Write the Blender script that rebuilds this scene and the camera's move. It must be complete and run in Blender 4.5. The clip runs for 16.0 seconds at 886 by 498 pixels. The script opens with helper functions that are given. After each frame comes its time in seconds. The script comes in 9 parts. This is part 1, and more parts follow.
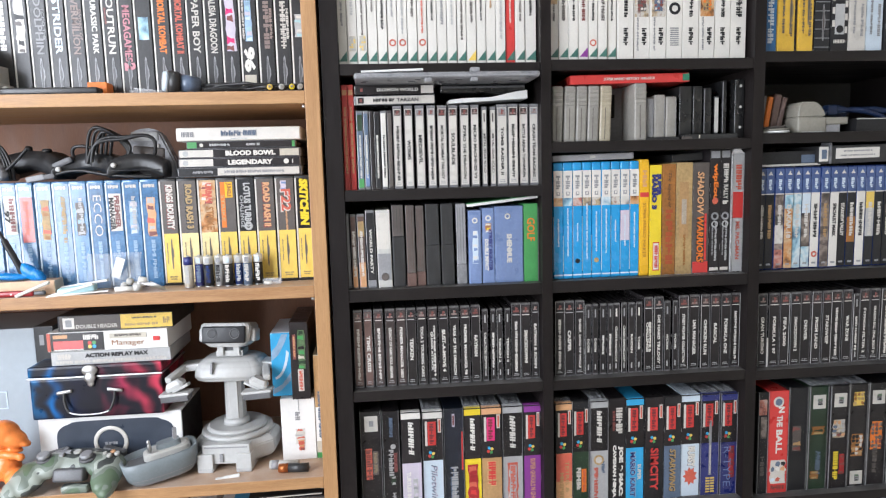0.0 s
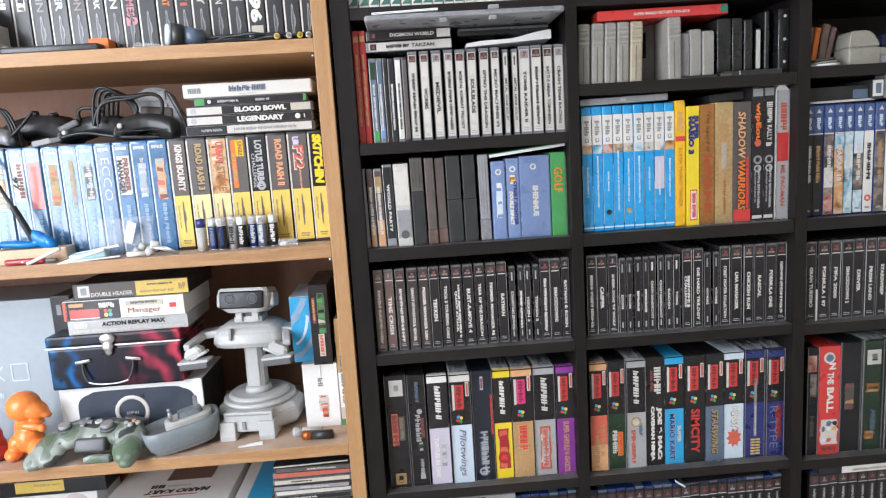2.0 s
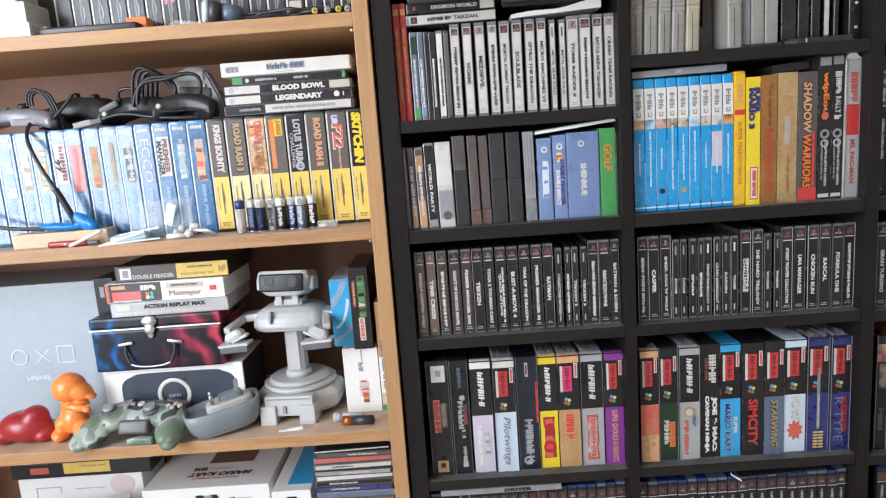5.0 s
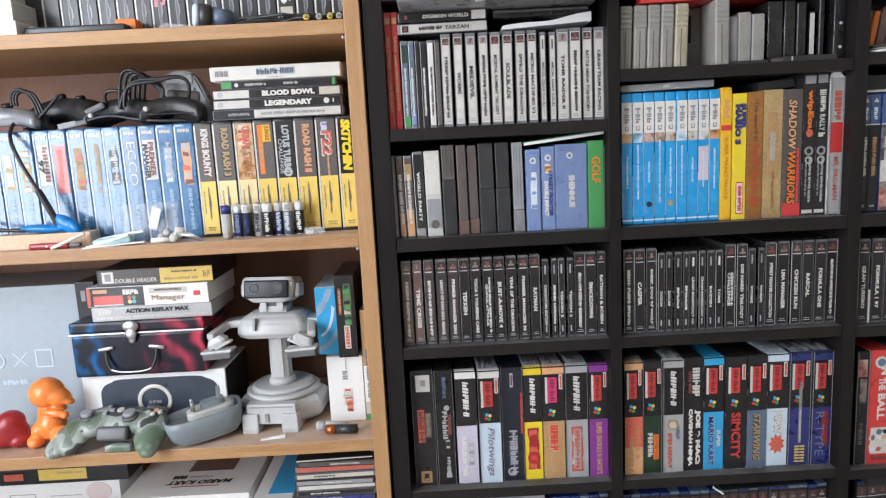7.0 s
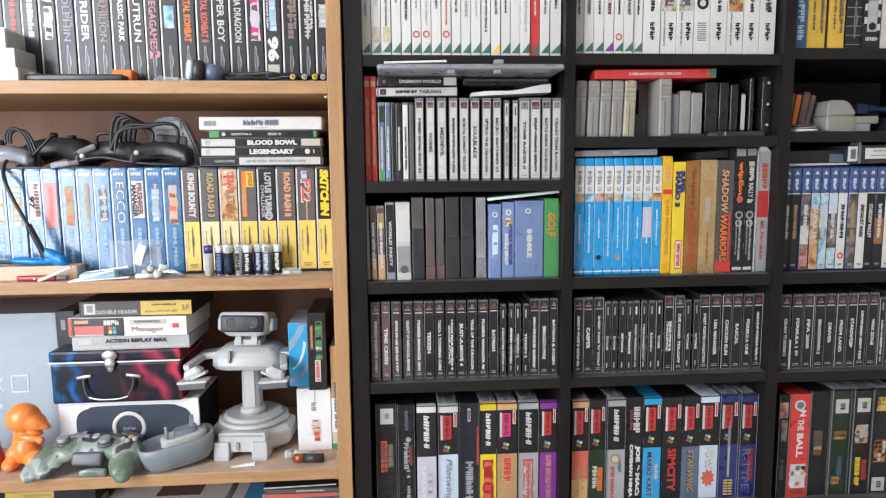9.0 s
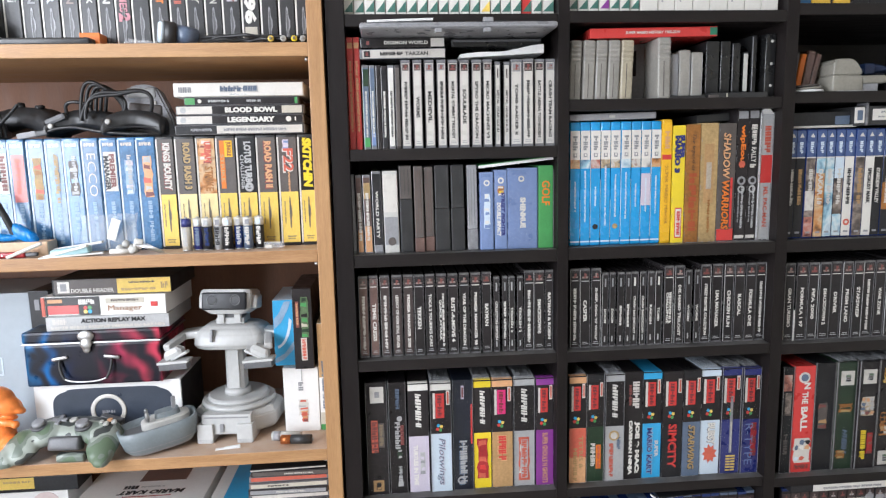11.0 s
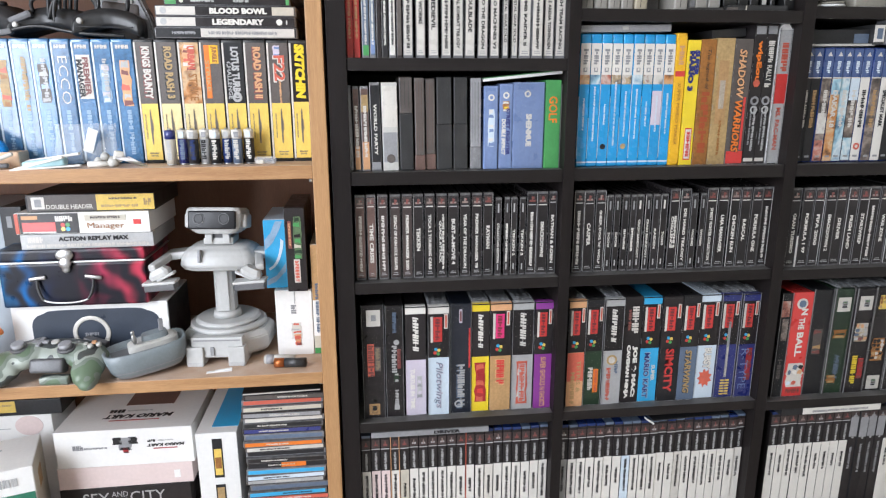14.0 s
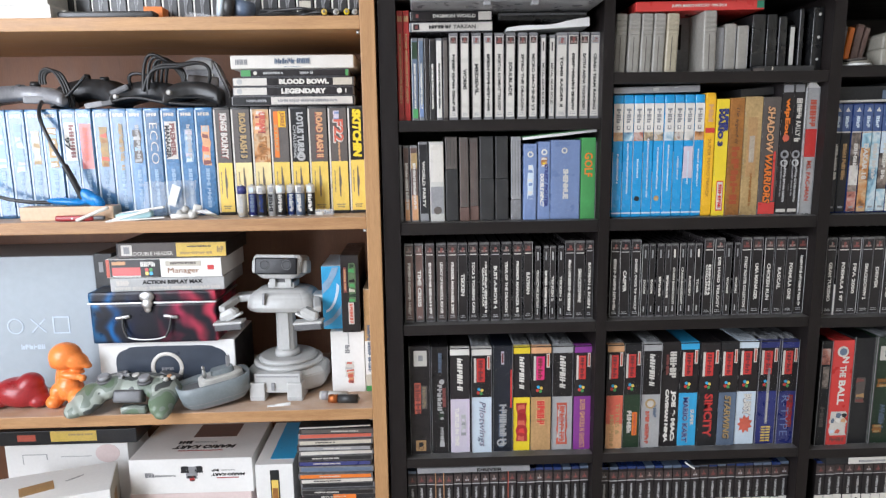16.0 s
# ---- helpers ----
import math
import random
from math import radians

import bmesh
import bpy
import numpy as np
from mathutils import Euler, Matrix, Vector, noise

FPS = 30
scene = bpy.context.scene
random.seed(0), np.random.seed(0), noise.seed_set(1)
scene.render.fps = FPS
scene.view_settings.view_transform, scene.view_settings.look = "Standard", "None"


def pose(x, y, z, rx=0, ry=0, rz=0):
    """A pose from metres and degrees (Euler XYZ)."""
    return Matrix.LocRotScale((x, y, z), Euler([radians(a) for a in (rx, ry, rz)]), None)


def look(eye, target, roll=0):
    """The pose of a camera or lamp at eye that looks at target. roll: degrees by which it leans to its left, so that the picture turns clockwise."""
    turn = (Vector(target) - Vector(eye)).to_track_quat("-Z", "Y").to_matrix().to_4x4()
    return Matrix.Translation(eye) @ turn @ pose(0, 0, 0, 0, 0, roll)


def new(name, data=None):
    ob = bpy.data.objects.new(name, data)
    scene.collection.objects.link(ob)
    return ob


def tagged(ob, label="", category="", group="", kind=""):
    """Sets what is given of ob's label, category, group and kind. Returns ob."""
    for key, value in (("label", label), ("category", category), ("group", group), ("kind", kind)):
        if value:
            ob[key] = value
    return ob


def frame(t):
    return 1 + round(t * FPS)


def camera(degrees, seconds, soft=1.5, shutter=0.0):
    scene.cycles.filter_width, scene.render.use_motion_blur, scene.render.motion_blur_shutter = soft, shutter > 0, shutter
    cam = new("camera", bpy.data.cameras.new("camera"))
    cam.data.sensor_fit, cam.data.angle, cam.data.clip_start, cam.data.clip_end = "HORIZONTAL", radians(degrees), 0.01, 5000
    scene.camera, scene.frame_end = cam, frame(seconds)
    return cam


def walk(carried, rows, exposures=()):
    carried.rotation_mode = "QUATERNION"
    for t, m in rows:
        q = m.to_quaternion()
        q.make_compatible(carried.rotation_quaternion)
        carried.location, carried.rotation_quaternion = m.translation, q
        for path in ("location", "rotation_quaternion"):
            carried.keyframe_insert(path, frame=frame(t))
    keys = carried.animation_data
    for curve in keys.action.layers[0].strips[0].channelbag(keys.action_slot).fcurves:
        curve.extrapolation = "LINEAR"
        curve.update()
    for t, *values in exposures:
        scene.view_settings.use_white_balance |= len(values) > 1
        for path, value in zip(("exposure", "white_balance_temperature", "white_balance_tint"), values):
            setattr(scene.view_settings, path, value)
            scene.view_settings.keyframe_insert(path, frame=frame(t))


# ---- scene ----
cam = camera(68.1, 16.0, soft=1.2, shutter=0.3)
PATH = [
    (0, (0.05, -0.014, 1.473), (0.242, 1.963, 1.241), -1.5),
    (0.5, (0.059, -0.009, 1.46), (0.228, 1.968, 1.212), -1.8),
    (1, (0.063, 0.004, 1.451), (0.186, 1.981, 1.169), -2.8),
    (1.5, (0.062, 0.03, 1.435), (0.206, 2.0, 1.119), -2.6),
    (2, (0.063, 0.034, 1.435), (0.162, 2.009, 1.135), -3.5),
    (2.5, (0.063, 0.059, 1.425), (0.156, 2.028, 1.088), -4.3),
    (3, (0.067, 0.058, 1.423), (0.113, 2.033, 1.111), -4.4),
    (3.5, (0.062, 0.06, 1.421), (0.084, 2.036, 1.11), -4.7),
    (4, (0.056, 0.074, 1.418), (0.021, 2.044, 1.075), -4.4),
    (6.3, (0.062, 0.055, 1.43), (0.067, 2.033, 1.136), -3.4),
    (6.5, (0.053, 0.061, 1.422), (0.048, 2.04, 1.133), -2.9),
    (7, (0.055, 0.068, 1.422), (0.079, 2.045, 1.116), -2.9),
    (7.5, (0.056, 0.035, 1.434), (0.136, 2.018, 1.186), -2.7),
    (8, (0.048, -0.008, 1.449), (0.163, 1.98, 1.259), -2.0),
    (8.5, (0.053, -0.031, 1.451), (0.164, 1.958, 1.278), -1.6),
    (8.7, (0.043, -0.024, 1.468), (0.189, 1.958, 1.251), -0.4),
    (10.8, (0.066, 0.036, 1.44), (0.188, 2.012, 1.159), -2.5),
    (11, (0.056, 0.032, 1.44), (0.212, 2.005, 1.155), -1.2),
    (11.5, (0.056, 0.043, 1.433), (0.24, 2.013, 1.144), -1.0),
    (12, (0.058, 0.038, 1.439), (0.143, 2.017, 1.157), -2.5),
    (12.5, (0.068, 0.057, 1.424), (0.247, 2.017, 1.071), -1.7),
    (13, (0.065, 0.055, 1.424), (0.215, 2.021, 1.087), -2.7),
    (13.5, (0.042, 0.053, 1.425), (0.244, 2.003, 1.027), -1.5),
    (14, (0.02, 0.072, 1.413), (0.25, 2.0, 0.93), -0.1),
    (14.5, (0.037, 0.059, 1.414), (0.139, 2.011, 0.989), -2.3),
    (15, (0.046, 0.052, 1.416), (0.166, 1.999, 0.974), -2.4),
    (15.5, (0.043, 0.026, 1.415), (0.132, 1.982, 1.008), -1.1),
    (16, (0.032, -0.001, 1.425), (0.096, 1.969, 1.088), -0.8),
]
walk(cam, [(t, look(eye, target, roll)) for t, eye, target, roll in PATH],
     ((0, 0.04), (2.5, 0.03), (4, -0.03), (6.5, -0.11), (7, -0.17), (7.5, -0.13), (8, -0.08), (8.5, -0.05), (11, 0.03), (11.5, 0.13), (12.5, 0.05), (13.5, 0.12), (14, 0.03), (15, -0.04), (16, -0.1)))

# ---- light ----
world = bpy.data.worlds.new("sky")
scene.world = world
world.use_nodes = True
wn = world.node_tree.nodes
sky = wn.new("ShaderNodeTexSky")
sky.sky_type, sky.sun_disc = "NISHITA", False
sky.sun_elevation, sky.sun_rotation = radians(38), radians(-60)
wn["Background"].inputs["Strength"].default_value = 0.1
world.node_tree.links.new(sky.outputs[0], wn["Background"].inputs["Color"])


def window_light(name, m, sx, sy, power, color):
    data = bpy.data.lights.new(name, "AREA")
    data.shape, data.size, data.size_y, data.energy, data.color = "RECTANGLE", sx, sy, power, color
    ob = new(name, data)
    ob.matrix_basis = m
    return ob


# daylight enters by the window in the wall to the west
WX, WY0, WY1, WZ0, WZ1 = -1.45, -1.4, 0.5, 1.05, 2.2
window_light("window_daylight", look((WX + 0.01, (WY0 + WY1) / 2, (WZ0 + WZ1) / 2), (0, 0.2, 1.35)),
             WZ1 - WZ0, WY1 - WY0, 103.0, (0.85, 0.90, 1.0))


# ---- materials ----
def mat(name, color, rough=0.45, vary=0.08, scale=60.0, metal=0.0, bump=0.0, coat=0.0, color2=None, fine=None):
    m = bpy.data.materials.new(name)
    m.use_nodes = True
    nt = m.node_tree
    b = nt.nodes["Principled BSDF"]
    b.inputs["Roughness"].default_value, b.inputs["Metallic"].default_value = rough, metal
    b.inputs["Coat Weight"].default_value, b.inputs["Coat Roughness"].default_value = coat, 0.12
    tc = nt.nodes.new("ShaderNodeTexCoord")
    n1, n2 = nt.nodes.new("ShaderNodeTexNoise"), nt.nodes.new("ShaderNodeTexNoise")
    n1.inputs["Scale"].default_value, n1.inputs["Detail"].default_value = scale, 4
    n2.inputs["Scale"].default_value, n2.inputs["Detail"].default_value = fine or scale * 9, 3
    for n in (n1, n2):
        nt.links.new(tc.outputs["Object"], n.inputs["Vector"])
    add = nt.nodes.new("ShaderNodeMath")
    add.operation = "ADD"
    nt.links.new(n1.outputs["Fac"], add.inputs[0])
    nt.links.new(n2.outputs["Fac"], add.inputs[1])
    info = nt.nodes.new("ShaderNodeObjectInfo")
    add2 = nt.nodes.new("ShaderNodeMath")
    add2.operation = "MULTIPLY_ADD"
    add2.inputs[1].default_value = 0.35
    nt.links.new(info.outputs["Random"], add2.inputs[0])
    nt.links.new(add.outputs[0], add2.inputs[2])
    ramp = nt.nodes.new("ShaderNodeMapRange")
    ramp.inputs["From Min"].default_value, ramp.inputs["From Max"].default_value = 0.7, 1.65
    nt.links.new(add2.outputs[0], ramp.inputs["Value"])
    mix = nt.nodes.new("ShaderNodeMix")
    mix.data_type = "RGBA"
    lo = color2 or tuple(c * (1 - 1.6 * vary) for c in color)
    hi = color if color2 else tuple(min(1, c * (1 + vary)) for c in color)
    mix.inputs["A"].default_value, mix.inputs["B"].default_value = (*lo, 1), (*hi, 1)
    nt.links.new(ramp.outputs[0], mix.inputs["Factor"])
    nt.links.new(mix.outputs["Result"], b.inputs["Base Color"])
    rr = nt.nodes.new("ShaderNodeMapRange")
    rr.inputs["From Min"].default_value, rr.inputs["From Max"].default_value = 0.3, 0.7
    rr.inputs["To Min"].default_value, rr.inputs["To Max"].default_value = max(0.02, rough - 0.08), min(1, rough + 0.1)
    nt.links.new(n1.outputs["Fac"], rr.inputs["Value"])
    nt.links.new(rr.outputs[0], b.inputs["Roughness"])
    if bump:
        bp = nt.nodes.new("ShaderNodeBump")
        bp.inputs["Strength"].default_value, bp.inputs["Distance"].default_value = bump, 0.001
        nt.links.new(n2.outputs["Fac"], bp.inputs["Height"])
        nt.links.new(bp.outputs[0], b.inputs["Normal"])
    return m


def wood(name, dark, light, stretch, rough, gloss=0.5):
    """Wood grain drawn out along one axis."""
    m = mat(name, light, rough, color2=dark, scale=9.0, bump=0.12)
    nt = m.node_tree
    nt.nodes["Principled BSDF"].inputs["Specular IOR Level"].default_value = gloss
    tc = next(n for n in nt.nodes if n.type == "TEX_COORD")
    mp = nt.nodes.new("ShaderNodeMapping")
    mp.inputs["Scale"].default_value = stretch
    nt.links.new(tc.outputs["Object"], mp.inputs["Vector"])
    for n in nt.nodes:
        if n.type == "TEX_NOISE":
            nt.links.new(mp.outputs[0], n.inputs["Vector"])
            n.inputs["Distortion"].default_value = 0.6
    return m


def lit_and_dusty(m, dust_sheen, most):
    """Dust and the sheen of lit tops, painted in streaks into the upper sides of boards."""
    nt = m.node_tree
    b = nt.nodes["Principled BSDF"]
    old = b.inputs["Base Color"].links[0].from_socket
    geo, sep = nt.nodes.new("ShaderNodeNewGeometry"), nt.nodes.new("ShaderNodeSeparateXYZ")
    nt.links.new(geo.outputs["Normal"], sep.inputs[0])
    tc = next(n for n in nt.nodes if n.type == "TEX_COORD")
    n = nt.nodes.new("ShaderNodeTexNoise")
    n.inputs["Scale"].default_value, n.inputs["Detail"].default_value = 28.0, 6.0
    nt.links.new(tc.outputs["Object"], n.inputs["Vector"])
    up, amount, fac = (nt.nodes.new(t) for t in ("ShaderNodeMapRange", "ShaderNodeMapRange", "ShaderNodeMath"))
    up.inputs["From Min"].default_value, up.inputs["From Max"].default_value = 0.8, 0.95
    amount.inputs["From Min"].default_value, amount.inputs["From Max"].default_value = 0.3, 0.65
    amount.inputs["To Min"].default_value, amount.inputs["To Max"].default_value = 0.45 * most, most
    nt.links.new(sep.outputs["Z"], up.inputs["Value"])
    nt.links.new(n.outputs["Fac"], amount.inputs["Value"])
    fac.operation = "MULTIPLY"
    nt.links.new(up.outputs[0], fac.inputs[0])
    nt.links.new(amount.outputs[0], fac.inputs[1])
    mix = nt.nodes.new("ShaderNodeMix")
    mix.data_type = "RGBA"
    mix.inputs["B"].default_value = (*dust_sheen, 1)
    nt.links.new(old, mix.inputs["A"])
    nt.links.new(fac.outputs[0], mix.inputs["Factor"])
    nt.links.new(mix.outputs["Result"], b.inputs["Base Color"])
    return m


def camo(name, colors, scale):
    m = mat(name, colors[0], 0.42)
    nt = m.node_tree
    b = nt.nodes["Principled BSDF"]
    tc = next(n for n in nt.nodes if n.type == "TEX_COORD")
    n = nt.nodes.new("ShaderNodeTexNoise")
    n.inputs["Scale"].default_value, n.inputs["Detail"].default_value = scale, 1.5
    nt.links.new(tc.outputs["Object"], n.inputs["Vector"])
    r = nt.nodes.new("ShaderNodeValToRGB")
    r.color_ramp.interpolation = "CONSTANT"
    els = r.color_ramp.elements
    for i, c in enumerate(colors):
        e = els[i] if i < 2 else els.new(0.5)
        e.color = (*c, 1)
    for e, p in zip(els, (0.0, 0.42, 0.5, 0.58)):
        e.position = p
    nt.links.new(n.outputs["Fac"], r.inputs[0])
    nt.links.new(r.outputs[0], b.inputs["Base Color"])
    return m


def printed(name, inks, scale):
    """A small printed picture: several inks in soft-edged patches, different on every object."""
    m = mat(name, inks[1], 0.35, coat=0.4)
    nt = m.node_tree
    tc = next(n for n in nt.nodes if n.type == "TEX_COORD")
    info = next(n for n in nt.nodes if n.type == "OBJECT_INFO")
    mul = nt.nodes.new("ShaderNodeVectorMath")
    mul.operation = "MULTIPLY_ADD"
    mul.inputs[1].default_value = (3.0, 5.0, 7.0)
    nt.links.new(info.outputs["Random"], mul.inputs[0])
    nt.links.new(tc.outputs["Object"], mul.inputs[2])
    n = nt.nodes.new("ShaderNodeTexNoise")
    n.inputs["Scale"].default_value, n.inputs["Detail"].default_value, n.inputs["Distortion"].default_value = scale, 5.0, 0.3
    nt.links.new(mul.outputs[0], n.inputs["Vector"])
    r = nt.nodes.new("ShaderNodeValToRGB")
    els = r.color_ramp.elements
    for i, c in enumerate(inks):
        e = els[i] if i < 2 else els.new(0.5)
        e.color = (*c, 1)
    for e, p in zip(els, (0.30, 0.45, 0.57, 0.74)):
        e.position = p
    nt.links.new(n.outputs["Fac"], r.inputs[0])
    nt.links.new(r.outputs[0], nt.nodes["Principled BSDF"].inputs["Base Color"])
    return m


def flame_tin(name):
    """Printed swirls: blue to black to crimson along the length of the tin."""
    m = mat(name, (0.01, 0.01, 0.015), 0.34, coat=0.1)
    nt = m.node_tree
    b = nt.nodes["Principled BSDF"]
    b.inputs["Specular IOR Level"].default_value = 0.25
    tc = next(n for n in nt.nodes if n.type == "TEX_COORD")
    wv = nt.nodes.new("ShaderNodeTexWave")
    wv.inputs["Scale"].default_value, wv.inputs["Distortion"].default_value, wv.inputs["Detail"].default_value = 7.0, 14.0, 2.5
    wv.inputs["Detail Scale"].default_value = 1.6
    nt.links.new(tc.outputs["Object"], wv.inputs["Vector"])
    sep = nt.nodes.new("ShaderNodeSeparateXYZ")
    nt.links.new(tc.outputs["Object"], sep.inputs[0])
    mr = nt.nodes.new("ShaderNodeMapRange")
    mr.inputs["From Min"].default_value, mr.inputs["From Max"].default_value = -0.1, 0.1
    nt.links.new(sep.outputs["X"], mr.inputs["Value"])
    hue = nt.nodes.new("ShaderNodeValToRGB")
    els = hue.color_ramp.elements
    els[0].color, els[0].position = (0.0, 0.20, 0.50, 1), 0.0
    els[1].color, els[1].position = (0.46, 0.04, 0.075, 1), 0.9
    for p, c in ((0.16, (0.0, 0.11, 0.34, 1)), (0.32, (0.008, 0.012, 0.035, 1)), (0.52, (0.015, 0.008, 0.014, 1)), (0.66, (0.26, 0.02, 0.06, 1))):
        els.new(p).color = c
    nt.links.new(mr.outputs[0], hue.inputs[0])
    fog = nt.nodes.new("ShaderNodeTexNoise")
    fog.inputs["Scale"].default_value, fog.inputs["Detail"].default_value = 16.0, 2.0
    nt.links.new(tc.outputs["Object"], fog.inputs["Vector"])
    fr = nt.nodes.new("ShaderNodeMapRange")
    fr.inputs["From Min"].default_value, fr.inputs["From Max"].default_value = 0.32, 0.56
    nt.links.new(fog.outputs["Fac"], fr.inputs["Value"])
    pw = nt.nodes.new("ShaderNodeMath")
    pw.operation = "POWER"
    pw.inputs[1].default_value = 1.6
    nt.links.new(wv.outputs["Fac"], pw.inputs[0])
    mix = nt.nodes.new("ShaderNodeMix")
    mix.data_type = "RGBA"
    mix.inputs["A"].default_value = (0.008, 0.008, 0.014, 1)
    veil = nt.nodes.new("ShaderNodeMath")
    veil.operation = "MULTIPLY"
    nt.links.new(pw.outputs[0], veil.inputs[0])
    nt.links.new(fr.outputs[0], veil.inputs[1])
    nt.links.new(veil.outputs[0], mix.inputs["Factor"])
    nt.links.new(hue.outputs[0], mix.inputs["B"])
    nt.links.new(mix.outputs["Result"], b.inputs["Base Color"])
    return m


def clear_film(name, rough=0.12, tint=(0.95, 0.97, 1.0), see=0.8):
    m = bpy.data.materials.new(name)
    m.use_nodes = True
    nt = m.node_tree
    b = nt.nodes["Principled BSDF"]
    b.inputs["Base Color"].default_value = (*tint, 1)
    b.inputs["Roughness"].default_value = rough
    b.inputs["Alpha"].default_value = 1 - see
    return m


OAK = wood("oak_veneer", (0.27, 0.13, 0.052), (0.46, 0.26, 0.115), (1.0, 6.0, 12.0), 0.5)
OAK_UP = wood("oak_veneer_upright", (0.27, 0.13, 0.052), (0.46, 0.26, 0.115), (14.0, 6.0, 0.9), 0.5)
OAK_BACK = wood("brown_back_panel", (0.19, 0.085, 0.047), (0.28, 0.135, 0.078), (8.0, 4.0, 0.9), 0.6)
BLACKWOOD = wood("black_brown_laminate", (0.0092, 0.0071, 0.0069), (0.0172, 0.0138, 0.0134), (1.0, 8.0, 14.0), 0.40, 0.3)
BLACKWOOD_UP = wood("black_brown_laminate_upright", (0.0092, 0.0071, 0.0069), (0.0172, 0.0138, 0.0134), (14.0, 8.0, 1.0), 0.42, 0.2)
# pale colour on board tops stands for their sheen as well as dust
lit_and_dusty(OAK, (0.56, 0.47, 0.41), 0.62)
lit_and_dusty(BLACKWOOD, (0.17, 0.165, 0.16), 0.7)
BACKBOARD = mat("dull_dark_hardboard", (0.064, 0.059, 0.052), 0.7, 0.15, 12.0, bump=0.1)
WALL = mat("wall_paint", (0.80, 0.78, 0.725), 0.85, 0.03, 3.0, bump=0.15)
CEIL = mat("ceiling_paint", (0.8, 0.785, 0.745), 0.9, 0.03, 3.0)
CARPET = mat("carpet", (0.50, 0.45, 0.395), 0.95, 0.2, 40.0, bump=0.6)
FRAME_WHITE = mat("window_paint", (0.8, 0.8, 0.8), 0.35, 0.03)

WHITE = mat("white_print", (0.655, 0.63, 0.585), 0.35, 0.05, 40.0, coat=0.3)
PALE = mat("pale_print", (0.57, 0.54, 0.495), 0.3, 0.08, 60.0, coat=0.4)
BLACK = mat("black_print", (0.0205, 0.0172, 0.0182), 0.34, 0.3, 60.0, coat=0.18)
INK = mat("ink", (0.03, 0.03, 0.03), 0.5, 0.2)
JEWEL = mat("jewel_case_plastic", (0.042, 0.037, 0.038), 0.2, 0.3, 90.0, coat=0.5)
SMOKE = mat("smoky_case_edge", (0.12, 0.117, 0.12), 0.2, 0.35, 120.0, coat=0.5)
EMBRED = mat("faded_red_mark", (0.21, 0.062, 0.055), 0.4, 0.3)
EMBROWN = mat("brown_black_mark_ground", (0.055, 0.036, 0.035), 0.35, 0.3)
EMBPINK = mat("dusty_pink_ink", (0.50, 0.20, 0.24), 0.4, 0.2)
EMBPALE = mat("faded_pale_mark", (0.27, 0.20, 0.18), 0.4, 0.25)
EDGE = mat("clear_edge_plastic", (0.19, 0.19, 0.20), 0.18, 0.3, 120.0, coat=0.6)
SEPIA = mat("slightly_faded_black_print", (0.05, 0.034, 0.032), 0.34, 0.35, 40.0, coat=0.3)
WORN = mat("sun_faded_print", (0.125, 0.072, 0.06), 0.35, 0.35, 40.0, coat=0.4)
RED = mat("red_print", (0.57, 0.042, 0.038), 0.32, 0.1, coat=0.3)
PINK = mat("magenta_print", (0.62, 0.03, 0.16), 0.32, 0.1, coat=0.3)
DKRED = mat("maroon_emblem", (0.17, 0.03, 0.035), 0.35, 0.3)
GREEN = mat("green_print", (0.02, 0.17, 0.10), 0.35, 0.1, coat=0.3)
PINEGREEN = mat("pine_green_print", (0.05, 0.15, 0.12), 0.35, 0.2, coat=0.3)
LIME = mat("leaf_green_card", (0.06, 0.29, 0.085), 0.4, 0.12, coat=0.2)
MOSS = mat("dull_green_ink", (0.10, 0.17, 0.08), 0.4, 0.25)
DKGREEN = mat("bottle_green_card", (0.014, 0.038, 0.018), 0.36, 0.3, coat=0.2)
YELLOW = mat("yellow_print", (0.74, 0.52, 0.11), 0.35, 0.14, coat=0.3)
STRAW = mat("bleached_yellow_print", (0.74, 0.60, 0.30), 0.35, 0.14, coat=0.3)
SUNYEL = mat("golden_yellow_print", (0.66, 0.40, 0.045), 0.35, 0.12, coat=0.3)
DEEPSKY = mat("strong_blue_card", (0.02, 0.13, 0.32), 0.35, 0.12, coat=0.3)
AMBER = mat("amber_case_plastic", (0.78, 0.43, 0.02), 0.3, 0.1, 30.0, coat=0.4)
LEMON = mat("lemon_card", (0.72, 0.54, 0.025), 0.35, 0.08, coat=0.4)
ORANGE = mat("orange_print", (0.72, 0.18, 0.02), 0.4, 0.1)
CYAN = mat("cyan_case_plastic", (0.012, 0.28, 0.60), 0.25, 0.08, 30.0, coat=0.4)
SKYBLUE = mat("light_blue_card", (0.03, 0.34, 0.62), 0.35, 0.1, coat=0.3)
BLUE = mat("blue_sleeve", (0.055, 0.165, 0.33), 0.26, 0.32, 26.0, coat=0.6)
PALEBLUE = mat("pale_blue_ink", (0.27, 0.40, 0.55), 0.4, 0.2)
BADGE = mat("bronze_grey_ink", (0.24, 0.19, 0.12), 0.4, 0.25)
NIGHT = mat("blue_black_card", (0.014, 0.018, 0.03), 0.36, 0.3, 30.0, coat=0.2)
CARTGREY = mat("warm_grey_cartridge_plastic", (0.285, 0.27, 0.243), 0.36, 0.14, 30.0)
CARTCREAM = mat("yellowed_cartridge_plastic", (0.37, 0.325, 0.24), 0.36, 0.16, 30.0)
ADAPT = mat("dirty_cream_plastic", (0.265, 0.25, 0.212), 0.45, 0.12, 30.0)
